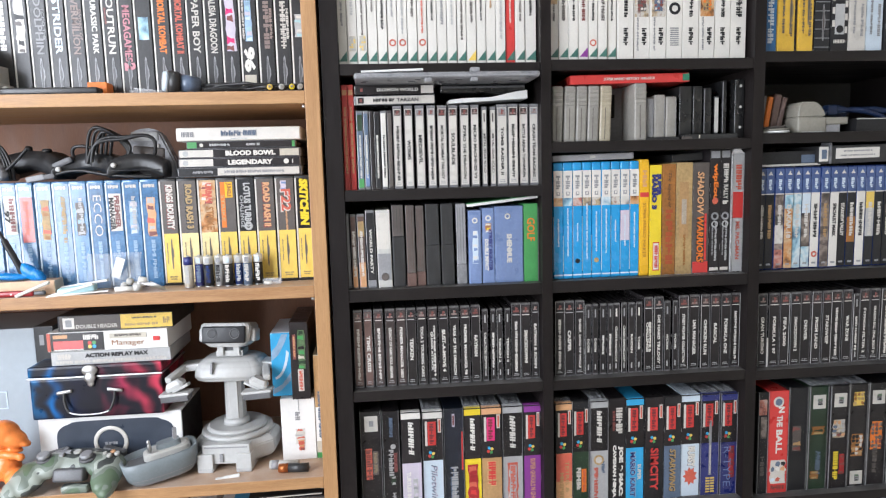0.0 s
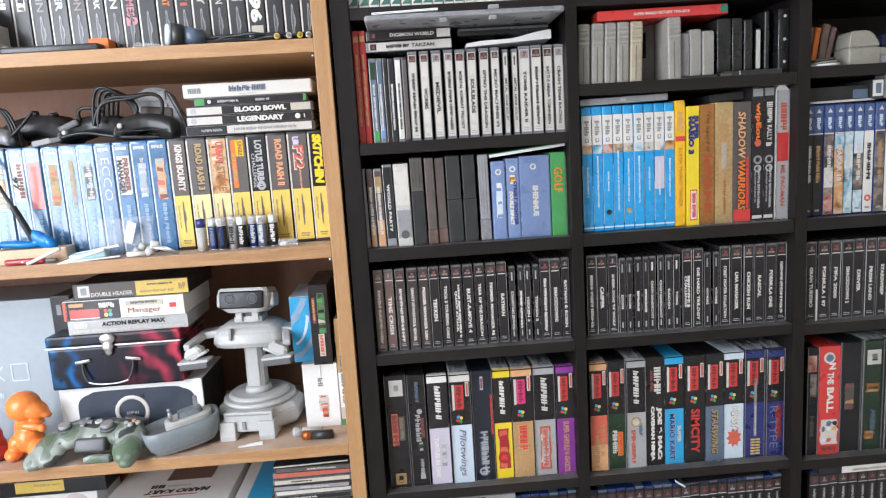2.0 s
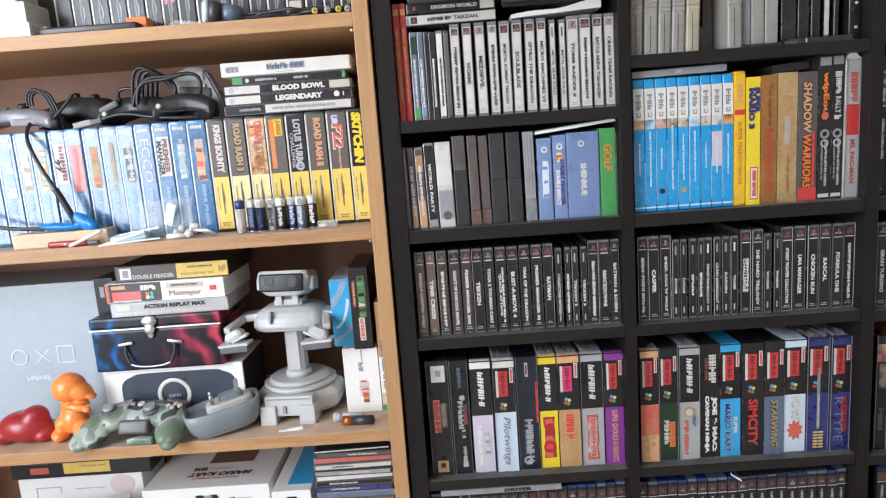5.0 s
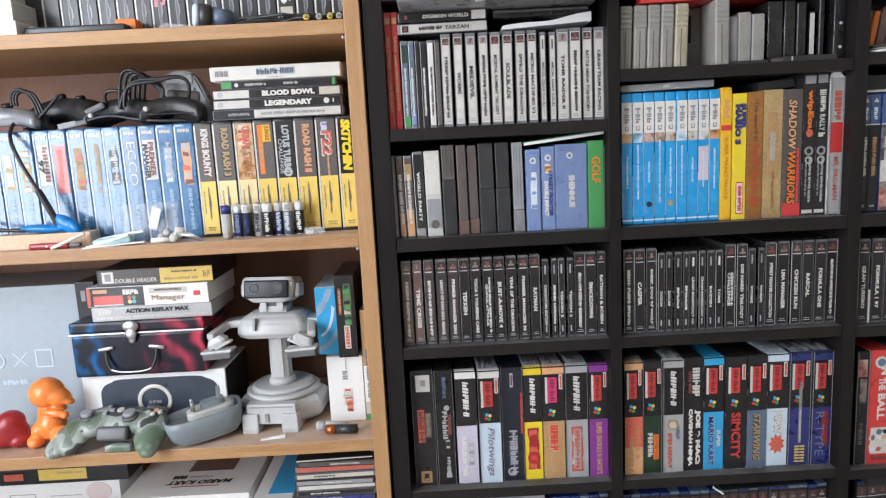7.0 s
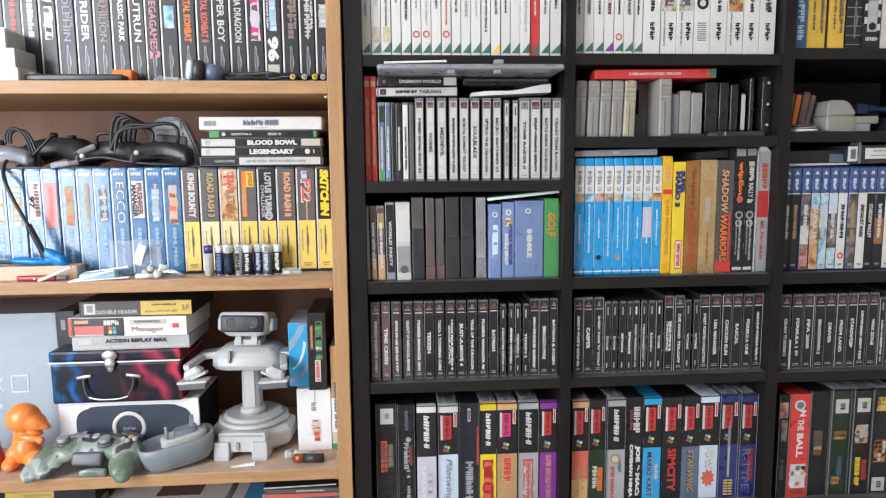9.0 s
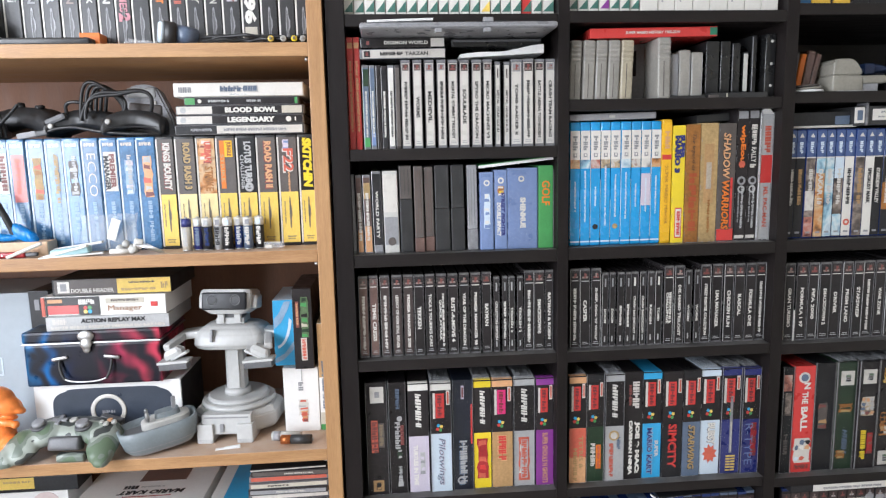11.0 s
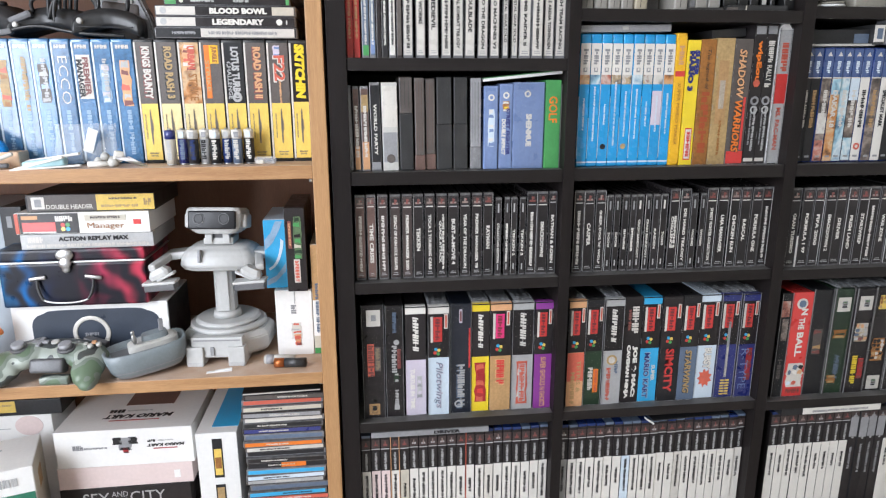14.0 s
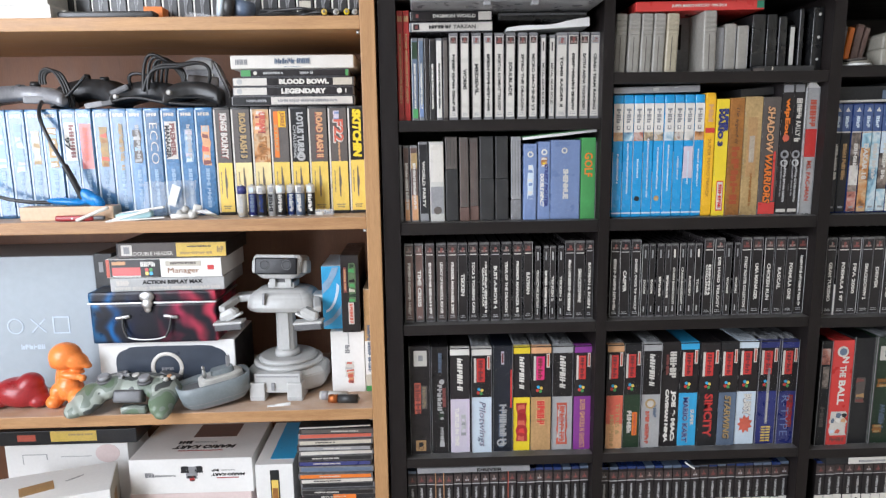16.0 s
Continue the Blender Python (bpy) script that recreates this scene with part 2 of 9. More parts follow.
TOPBLUE = mat("dull_blue_band", (0.045, 0.085, 0.22), 0.3, 0.15, coat=0.4)
NAVY = mat("navy_card", (0.022, 0.03, 0.16), 0.3, 0.2, coat=0.5)
DEEPBLUE = mat("dark_blue_cable", (0.012, 0.026, 0.075), 0.4, 0.2)
PERI = mat("periwinkle_sleeve", (0.17, 0.24, 0.43), 0.3, 0.12, 25.0, coat=0.4)
CASEBLUE = mat("deep_blue_case_plastic", (0.015, 0.035, 0.14), 0.22, 0.2, coat=0.4)
PURPLE = mat("purple_card", (0.22, 0.035, 0.25), 0.35, 0.12, coat=0.3)
LILAC = mat("pale_lilac_card", (0.52, 0.47, 0.55), 0.4, 0.08)
TAN = mat("tan_card", (0.42, 0.25, 0.11), 0.45, 0.2, 30.0)
GOLD = mat("worn_gold_card", (0.40, 0.27, 0.12), 0.45, 0.3, 25.0)
RUST = mat("rust_red_ink", (0.42, 0.085, 0.03), 0.45, 0.3)
BRONZE = mat("bronze_card", (0.32, 0.13, 0.03), 0.45, 0.3, 25.0)
FADEDRED = mat("sun_faded_red_print", (0.46, 0.10, 0.09), 0.35, 0.2, coat=0.4)
GREYISH = mat("rubbed_grey_card", (0.36, 0.31, 0.25), 0.5, 0.3, 60.0)
PEACH = mat("peach_card", (0.60, 0.32, 0.16), 0.42, 0.15, 25.0)
SALMON = mat("salmon_card", (0.55, 0.11, 0.07), 0.42, 0.15, 25.0)
GREYCARD = mat("grey_card", (0.40, 0.40, 0.40), 0.4, 0.12, 30.0, coat=0.3)
ICE = mat("pale_blue_card", (0.55, 0.64, 0.72), 0.4, 0.08, coat=0.3)
SLATE = mat("slate_blue_card", (0.10, 0.14, 0.21), 0.35, 0.2, coat=0.3)
CHAR = mat("charcoal_card", (0.021, 0.021, 0.023), 0.4, 0.3, 30.0, coat=0.1)
GREYPL = mat("light_grey_plastic", (0.46, 0.45, 0.42), 0.42, 0.1, 30.0)
CREAM = mat("yellowed_grey_plastic", (0.50, 0.46, 0.38), 0.42, 0.1, 30.0)
MIDGREY = mat("mid_grey_plastic", (0.26, 0.26, 0.27), 0.4, 0.15, 30.0)
BLKPL = mat("black_plastic", (0.03, 0.03, 0.031), 0.38, 0.25, 50.0, bump=0.05)
DEEPBLK = mat("deep_black_plastic", (0.011, 0.011, 0.0115), 0.3, 0.3, 50.0, coat=0.2)
TAUPE = mat("taupe_plastic", (0.10, 0.085, 0.078), 0.42, 0.2, 50.0)
ROBOT = mat("robot_grey_plastic", (0.46, 0.46, 0.45), 0.4, 0.06, 20.0)
ROBOTDK = mat("robot_dark_grey", (0.10, 0.10, 0.105), 0.4, 0.15)
GLASSBLK = mat("smoked_lens", (0.016, 0.016, 0.018), 0.32, 0.2, coat=0.0)
GLASSBLK.node_tree.nodes["Principled BSDF"].inputs["Specular IOR Level"].default_value = 0.25
STEEL = mat("dull_steel", (0.5, 0.5, 0.5), 0.35, 0.2, metal=1.0)
COPPER = mat("copper_wrap", (0.42, 0.13, 0.04), 0.3, 0.15, metal=0.7)
BOATGREY = mat("grey_blue_plastic", (0.19, 0.22, 0.235), 0.45, 0.1, 30.0)
CARD = mat("white_carton", (0.74, 0.73, 0.71), 0.5, 0.04, 20.0)
BLUSH = mat("pinkish_carton", (0.66, 0.54, 0.52), 0.5, 0.06, 20.0)
SILVERCARD = mat("silver_grey_carton", (0.36, 0.41, 0.45), 0.4, 0.06, 8.0)
RAWWOOD = mat("raw_pine", (0.62, 0.42, 0.28), 0.6, 0.12, 20.0)
BLUEBAG = mat("bright_blue_plastic", (0.0, 0.19, 0.55), 0.25, 0.25, 60.0, bump=0.4)
HANDHELD = mat("dark_slate_print", (0.035, 0.045, 0.065), 0.35, 0.15)
TEAL = mat("pale_teal_plastic", (0.34, 0.52, 0.55), 0.35, 0.1)
DKTEAL = mat("dark_teal_rubber", (0.05, 0.11, 0.125), 0.5, 0.15)
TOYORANGE = mat("orange_vinyl", (0.90, 0.25, 0.055), 0.3, 0.12, 25.0)
TOYRED = mat("red_vinyl", (0.33, 0.022, 0.026), 0.32, 0.2, 25.0)
CABLE = mat("black_cable", (0.015, 0.015, 0.016), 0.4, 0.2)
PAPER = mat("paper", (0.74, 0.74, 0.73), 0.7, 0.05, 30.0, bump=0.2)
FILM = clear_film("cellophane", 0.1, (0.02, 0.02, 0.02), see=0.93)
PLASTICBAG = clear_film("plastic_bag", 0.1, see=0.8)
# palest camouflage tone is lightened to carry the shell's highlights
CAMO = camo("camouflage_shell", ((0.05, 0.056, 0.054), (0.10, 0.145, 0.09), (0.30, 0.33, 0.29), (0.15, 0.18, 0.15)), 27.0)
ART_WARM = printed("warm_printed_picture", ((0.03, 0.018, 0.014), (0.20, 0.07, 0.025), (0.48, 0.20, 0.06), (0.55, 0.38, 0.22)), 55.0)
ART_COOL = printed("cool_printed_picture", ((0.03, 0.07, 0.14), (0.09, 0.24, 0.38), (0.26, 0.45, 0.55), (0.56, 0.63, 0.64)), 45.0)
ART_DARK = printed("dark_printed_picture", ((0.012, 0.012, 0.014), (0.03, 0.026, 0.026), (0.085, 0.065, 0.055), (0.26, 0.21, 0.18)), 60.0)
ART_RED = printed("red_printed_picture", ((0.05, 0.013, 0.013), (0.24, 0.05, 0.04), (0.42, 0.15, 0.11), (0.5, 0.38, 0.33)), 60.0)
ART_PALE = printed("pale_printed_picture", ((0.12, 0.11, 0.12), (0.36, 0.32, 0.31), (0.52, 0.50, 0.46), (0.60, 0.58, 0.54)), 60.0)
ART_MIX = printed("many_coloured_picture", ((0.03, 0.05, 0.08), (0.22, 0.09, 0.06), (0.40, 0.30, 0.18), (0.52, 0.50, 0.46)), 85.0)
for m in (BLACK, CHAR):
    m.node_tree.nodes["Principled BSDF"].inputs["Specular IOR Level"].default_value = 0.3
LIDGREY = mat("scuffed_grey_plastic", (0.26, 0.26, 0.275), 0.3, 0.2, 40.0, coat=0.3)
TIN = flame_tin("printed_tin")


# ---- building helpers ----
def link_mesh(name, me, parent=None, label=""):
    ob = new(name, me)
    if parent:
        ob.parent = parent
    return tagged(ob, label)


def part(name, bm, material, parent, label=""):
    me = bpy.data.meshes.new(name)
    bm.to_mesh(me)
    bm.free()
    me.materials.append(material)
    return link_mesh(name, me, parent, label)


BOXES = {}


def box_mesh(sx, sy, sz, material, bev):
    key = (round(sx, 4), round(sy, 4), round(sz, 4), material.name, bev)
    if key not in BOXES:
        bm = bmesh.new()
        bmesh.ops.create_cube(bm, size=1)
        bmesh.ops.scale(bm, vec=(sx, sy, sz), verts=bm.verts)
        if bev:
            bmesh.ops.bevel(bm, geom=bm.edges, offset=min(bev, 0.45 * min(sx, sy, sz)), segments=2, affect="EDGES", profile=0.6)
        me = bpy.data.meshes.new("box")
        bm.to_mesh(me)
        bm.free()
        me.materials.append(material)
        BOXES[key] = me
    return BOXES[key]


def block(name, lo, hi, material, parent=None, bev=0.0008, label="", turn=(0, 0, 0)):
    """A box between two corners, in the frame of its parent."""
    c = [(a + b) / 2 for a, b in zip(lo, hi)]
    ob = link_mesh(name, box_mesh(hi[0] - lo[0], hi[1] - lo[1], hi[2] - lo[2], material, bev), parent, label)
    ob.matrix_basis = pose(*c, *turn)
    return ob


def cyl(name, c, r1, r2, h, material, parent, turn=(0, 0, 0), seg=32, bev=0.0006, label="", squash=1.0):
    bm = bmesh.new()
    bmesh.ops.create_cone(bm, cap_ends=True, segments=seg, radius1=r1, radius2=r2, depth=h)
    if bev:
        rim = [e for e in bm.edges if len(e.link_faces) == 2 and abs(e.verts[0].co.z - e.verts[1].co.z) < 1e-6]
        bmesh.ops.bevel(bm, geom=rim, offset=bev, segments=2, affect="EDGES")
    bmesh.ops.scale(bm, vec=(1, squash, 1), verts=bm.verts)
    for f in bm.faces:
        f.smooth = len(f.verts) == 4
    ob = part(name, bm, material, parent, label)
    ob.matrix_basis = pose(*c, *turn)
    return ob


def rounded(sx, sy, sz, r, seg=4):
    bm = bmesh.new()
    bmesh.ops.create_cube(bm, size=1)
    bmesh.ops.scale(bm, vec=(sx, sy, sz), verts=bm.verts)
    bmesh.ops.bevel(bm, geom=bm.edges, offset=r, segments=seg, affect="EDGES", profile=0.5)
    for f in bm.faces:
        f.smooth = True
    return bm


def ring(name, c, r, tube, material, parent, turn=(90, 0, 0), label=""):
    bm = bmesh.new()
    n, k = 40, 8
    rows = [[bm.verts.new(((r + tube * math.cos(b)) * math.cos(a), (r + tube * math.cos(b)) * math.sin(a), 0.25 * tube * math.sin(b)))
             for b in (2 * math.pi * j / k for j in range(k))] for a in (2 * math.pi * i / n for i in range(n))]
    for i in range(n):
        for j in range(k):
            bm.faces.new((rows[i][j], rows[(i + 1) % n][j], rows[(i + 1) % n][(j + 1) % k], rows[i][(j + 1) % k])).smooth = True
    bmesh.ops.recalc_face_normals(bm, faces=bm.faces)
    ob = part(name, bm, material, parent, label)
    ob.matrix_basis = pose(*c, *turn)
    return ob


def settled(ob):
    """Turn an object with its modifiers into a plain mesh."""
    dg = bpy.context.evaluated_depsgraph_get()
    me = bpy.data.meshes.new_from_object(ob.evaluated_get(dg), depsgraph=dg)
    old = ob.data
    ob.modifiers.clear()
    ob.data = me
    if isinstance(old, bpy.types.Mesh):
        bpy.data.meshes.remove(old)
    return ob


def blobs(name, shapes, material, parent=None, voxel=0.002, smooth=6, label=""):
    """One skin drawn over ellipsoids: (centre, radii, turn)."""
    bm = bmesh.new()
    for c, r, turn in shapes:
        m = pose(*c, *turn) @ Matrix.Diagonal((*r, 1))
        bmesh.ops.create_icosphere(bm, subdivisions=3, radius=1, matrix=m)
    ob = part(name, bm, material, parent, label)
    rm = ob.modifiers.new("remesh", "REMESH")
    rm.mode, rm.voxel_size, rm.use_smooth_shade = "VOXEL", voxel, True
    sm = ob.modifiers.new("smooth", "SMOOTH")
    sm.iterations = smooth
    ob = settled(ob)
    if not ob.data.materials:
        ob.data.materials.append(material)
    return ob


def tube(name, points, r, material, parent=None, label="", closed=False):
    cu = bpy.data.curves.new(name, "CURVE")
    cu.dimensions, cu.bevel_depth, cu.bevel_resolution, cu.resolution_u = "3D", r, 2, 8
    sp = cu.splines.new("NURBS")
    sp.points.add(len(points) - 1)
    for p, co in zip(sp.points, points):
        p.co = (*co, 1)
    sp.use_endpoint_u, sp.order_u, sp.use_cyclic_u = True, 4, closed
    tmp = bpy.data.objects.new(name, cu)
    me = bpy.data.meshes.new_from_object(tmp)
    bpy.data.objects.remove(tmp)
    bpy.data.curves.remove(cu)
    for f in me.polygons:
        f.use_smooth = True
    me.materials.clear()
    me.materials.append(material)
    return link_mesh(name, me, parent, label)


LETTERS = {}


def text_mesh(words, bold):
    if (words, bold) not in LETTERS:
        cu = bpy.data.curves.new("letters", "FONT")
        cu.body, cu.size, cu.align_x, cu.align_y, cu.resolution_u, cu.offset = words, 1.0, "CENTER", "CENTER", 2, bold
        tmp = bpy.data.objects.new("letters", cu)
        me = bpy.data.meshes.new_from_object(tmp)
        bpy.data.objects.remove(tmp)
        bpy.data.curves.remove(cu)
        LETTERS[words, bold] = me
    return LETTERS[words, bold]


def bar_mesh(count, seed):
    """Plain upright bars of uneven width, in the rhythm of a line of print, held by a thin thread."""
    rnd = random.Random(seed)
    me = bpy.data.meshes.new("bars")
    verts, faces, x, word = [], [], 0.0, rnd.randint(4, 8)
    for i in range(2 * count):
        w = rnd.uniform(0.12, 0.26)
        lo, hi = (rnd.uniform(0.33, 0.36), rnd.uniform(0.33, 0.36)) if i % 2 == 0 else (rnd.choice((0.10, 0.34, 0.34)), rnd.choice((0.16, 0.34, 0.34)))
        n = len(verts)
        for z in (-lo, -0.035, 0.035, hi):
            verts += [(x, z, 0), (x + w, z, 0)]
        faces += [(n + k, n + k + 1, n + k + 3, n + k + 2) for k in (0, 2, 4)]
        if i:
            faces.append((n - 5, n + 2, n + 4, n - 3))
        word -= i % 2
        x += w + (rnd.uniform(0.02, 0.07) if i % 2 == 0 else rnd.uniform(0.07, 0.11)) + (0.22 if word == 0 and i % 2 else 0)
        word = word or rnd.randint(4, 8)
    me.from_pydata([(a - x / 2, b, c) for a, b, c in verts], [], faces)
    return me


DOWN = Matrix(((0, 1, 0, 0), (0, 0, -1, 0), (-1, 0, 0, 0), (0, 0, 0, 1)))
ACROSS = Matrix(((1, 0, 0, 0), (0, 0, -1, 0), (0, 1, 0, 0), (0, 0, 0, 1)))
TURNED = ACROSS @ Matrix.Diagonal((-1, -1, 1, 1))
FLAT = Matrix(((1, 0, 0, 0), (0, 1, 0, 0), (0, 0, 1, 0), (0, 0, 0, 1)))


def lettering(words, c, length, height, material, parent, way=DOWN, bold=0.02, name="title", seed=0, slant=0.0):
    """A line of print centred at c, as long and as high as told; a number makes that many plain bars."""
    src = text_mesh(words, bold) if isinstance(words, str) else bar_mesh(words, seed)
    me = src.copy()
    me.materials.clear()
    me.materials.append(material)
    xs = [v.co.x for v in me.vertices] or [0, 1]
    ys = [v.co.y for v in me.vertices] or [0, 1]
    w, h = max(xs) - min(xs), max(ys) - min(ys)
    cx, cy = (max(xs) + min(xs)) / 2, (max(ys) + min(ys)) / 2
    k = min(length / w, 2.0 * height / h)
    if slant:
        for v in me.vertices:
            v.co.x += slant * (v.co.y - cy) * height / h / k
    ob = link_mesh(name, me, parent)
    ob.matrix_basis = Matrix.Translation(c) @ way @ Matrix.Diagonal((k, height / h, 1, 1)) @ Matrix.Translation((-cx, -cy, 0))
    return ob


def thing(name, label, category, at=(0, 0, 0), group="", turn=(0, 0, 0), kind=""):
    ob = tagged(new(name), label, category, group, kind)
    ob.empty_display_size = 0.02
    ob.matrix_basis = pose(*at, *turn)
    return ob


def boxed(name, label, category, at, size, material, group="", turn=(0, 0, 0), bev=0.001):
    """A thing whose body is a box with its front lower left corner at at."""
    e = thing(name, label, category, at, group, turn)
    block("body", (0, 0, 0), size, material, e, bev)
    return e


def plate(name, outline, depth, material, parent, label=""):
    """A flat printed shape of some thickness, from its outline in x and z."""
    bm = bmesh.new()
    fr = [bm.verts.new((x, 0, z)) for x, z in outline]
    bk = [bm.verts.new((x, depth, z)) for x, z in outline]
    bm.faces.new(fr), bm.faces.new(bk)
    k = len(fr)
    for i in range(k):
        bm.faces.new((fr[i], fr[(i + 1) % k], bk[(i + 1) % k], bk[i]))
    bmesh.ops.recalc_face_normals(bm, faces=bm.faces)
    return part(name, bm, material, parent, label)


def splash(c, w, h, inks, parent, seed, pieces=5, name="title_art"):
    """Drawn lettering or a small picture: a ground with torn edges and a column of ragged strokes on it, in the inks given in turn."""
    rnd = random.Random(seed)
    n = 7
    ground = [(-w / 2 + rnd.uniform(0, 0.16) * w, -h / 2 + h * i / n) for i in range(n + 1)]
    ground = ground[::-1] + [(w / 2 - rnd.uniform(0, 0.16) * w, -h / 2 + h * i / n) for i in range(n + 1)]
    plate(name, ground, 0.0004, inks[0], parent).location = c
    if name.startswith("picture"):
        across, rows = 3, max(3, round(3 * h / w))
        for k in range(across * rows):
            cx, cz = w * ((k % across + 0.5) / across - 0.5) * 0.86, h * ((k // across + 0.5) / rows - 0.5) * 0.92
            dx, dz = 0.62 * w / across, 0.62 * h / rows
            pts = [(cx + dx * rnd.uniform(0.45, 1.0) * math.cos(a), cz + dz * rnd.uniform(0.45, 1.0) * math.sin(a)) for a in (0.4, 1.5, 2.6, 3.8, 5.2)]
            plate(name, pts, 0.0004, inks[rnd.randrange(len(inks))], parent).location = (c[0], c[1] - 0.00012 - 0.00003 * (k % 3), c[2])
        return
    count = max(pieces, int(1.7 * h / w)) if h > w else pieces
    for k in range(count):
        z0 = -h / 2 + h * (k + 0.08) / count
        z1 = z0 + h / count * rnd.uniform(0.6, 0.86)
        a, b = -w / 2 * rnd.uniform(0.45, 0.95), w / 2 * rnd.uniform(0.45, 0.95)
        j = 0.25 * (z1 - z0)
        pts = [(a, z0 + rnd.uniform(-j, j)), (a * 0.2, z0 + rnd.uniform(0, 0.8 * j)), (b, z0 + rnd.uniform(-j, j)), (b * rnd.uniform(0.7, 1.0), z1 + rnd.uniform(-j, j)), (0.0, z1 - rnd.uniform(0, 0.8 * j)), (a * rnd.uniform(0.7, 1.0), z1 + rnd.uniform(-j, j))]
        plate(name, pts, 0.0004, inks[(k + 1) % len(inks)], parent).location = (c[0], c[1] - 0.00015, c[2])


def slim_emblem(e, w, z0, z1, m, wide=0.0021):
    """The long moulded badge printed near the foot of a spine, with a darker inlay."""
    for k, (f, ink) in enumerate(((1.0, m), (0.5, ROBOTDK if m is LIDGREY else TAUPE))):
        bm = bmesh.new()
        zs = (0.0, 0.06, 0.3, 0.42, 0.6, 0.74, 0.94, 1.0)
        lw = (0.35, 0.7, 0.8, 0.95, 0.95, 0.75, 0.6, 0.2)
        rw = (0.35, 0.7, 0.8, 1.7, 1.6, 0.75, 0.6, 0.2)
        mid, half = (z0 + z1) / 2, (z1 - z0) / 2 * (1.0 if k == 0 else 0.82)
        left = [bm.verts.new((w / 2 - wide * f * a, 0, mid - half + 2 * half * b)) for a, b in zip(lw, zs)]
        right = [bm.verts.new((w / 2 + wide * f * a, 0, mid - half + 2 * half * b)) for a, b in zip(rw, zs)]
        for i in range(7):
            bm.faces.new((left[i], right[i], right[i + 1], left[i + 1]))
        part("emblem" if k == 0 else "emblem_inlay", bm, ink, e).matrix_basis = pose(0.001, -0.0012 - 0.0002 * k, 0)


# ---- the room ----
def setting(name, lo, hi, material, label, bev=0.0):
    ob = block(name, lo, hi, material, None, bev)
    return tagged(ob, label, "wall" if name.startswith("wall") else name, kind="structure")


RX, RY0, RY1, RZ = 2.4, -2.2, 1.29, 2.45
setting("floor", (WX - 0.2, RY0 - 0.1, -0.1), (RX + 0.1, RY1 + 0.1, 0.0), CARPET, "beige carpeted floor of the room")
setting("ceiling", (WX - 0.2, RY0 - 0.1, RZ), (RX + 0.1, RY1 + 0.1, RZ + 0.1), CEIL, "plain white painted ceiling of the room")
setting("wall_north", (WX - 0.2, RY1, 0.0), (RX + 0.1, RY1 + 0.1, RZ), WALL, "off-white painted wall behind the bookcases")
setting("wall_south", (WX - 0.2, RY0 - 0.1, 0.0), (RX + 0.1, RY0, RZ), WALL, "off-white painted wall of the room")
setting("wall_east", (RX, RY0, 0.0), (RX + 0.1, RY1, RZ), WALL, "off-white painted wall of the room")
west = tagged(new("wall_west"), "off-white painted wall with a window opening", "wall", kind="structure")
for nm, lo, hi in (("wall_panel", (WX - 0.2, RY0, 0), (WX, WY0, RZ)), ("wall_panel", (WX - 0.2, WY1, 0), (WX, RY1, RZ)),
                   ("wall_panel", (WX - 0.2, WY0, 0), (WX, WY1, WZ0)), ("wall_panel", (WX - 0.2, WY0, WZ1), (WX, WY1, RZ))):
    block(nm, lo, hi, WALL, west, 0.0)
win = tagged(new("window_1"), "white framed window that lets the daylight in", "window", kind="structure")
for lo, hi in (((-1.56, WY0, WZ0), (-1.51, WY0 + 0.05, WZ1)), ((-1.56, WY1 - 0.05, WZ0), (-1.51, WY1, WZ1)),
               ((-1.56, WY0 + 0.05, WZ0), (-1.51, WY1 - 0.05, WZ0 + 0.05)), ((-1.56, WY0 + 0.05, WZ1 - 0.05), (-1.51, WY1 - 0.05, WZ1))):
    block("window_frame", lo, hi, FRAME_WHITE, win, 0.004)


# ---- bookcases ----
BF, BB = 0.981, 1.262          # front and back of the black bookcase
COLS = ((0.0005, 0.302), (0.3185, 0.642), (0.6605, 1.017))
SHELVES = ((0.02, 0.37, 0.694, 0.9145, 1.137, 1.297, 1.4495, 1.635, 1.865),
           (0.02, 0.37, 0.694, 0.9145, 1.137, 1.298, 1.515, 1.6385, 1.865),
           (0.02, 0.37, 0.694, 0.910, 1.134, 1.2985, 1.5215, 1.648, 1.865))
black = thing("black_bookcase", "tall black-brown laminate bookcase with three columns of full shelves", "bookcase")
for a, b in ((-0.025, 0.0005), (0.302, 0.3185), (0.642, 0.6605), (1.017, 1.042)):
    block("upright", (a, BF, 0.0), (b, BB, 2.04), BLACKWOOD_UP, black, 0.0008)
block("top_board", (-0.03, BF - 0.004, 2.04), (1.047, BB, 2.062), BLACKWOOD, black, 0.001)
block("back_panel", (-0.024, BB, 0.02), (1.041, BB + 0.005, 2.05), BACKBOARD, black, 0.0)
for (a, b), zs in zip(COLS, SHELVES):
    for z in zs:
        th = 0.0185 if abs(z - 1.298) < 0.003 else 0.0165
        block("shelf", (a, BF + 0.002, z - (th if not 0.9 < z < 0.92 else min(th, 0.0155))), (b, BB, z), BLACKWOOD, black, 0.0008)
for x, z in ((0.6405, 1.60), (0.6405, 1.57), (0.6405, 1.55)):
    cyl("shelf_pin_hole", (x, BF + 0.03, z), 0.0025, 0.0025, 0.003, GREYPL, black, (0, 90, 0), 12, 0)

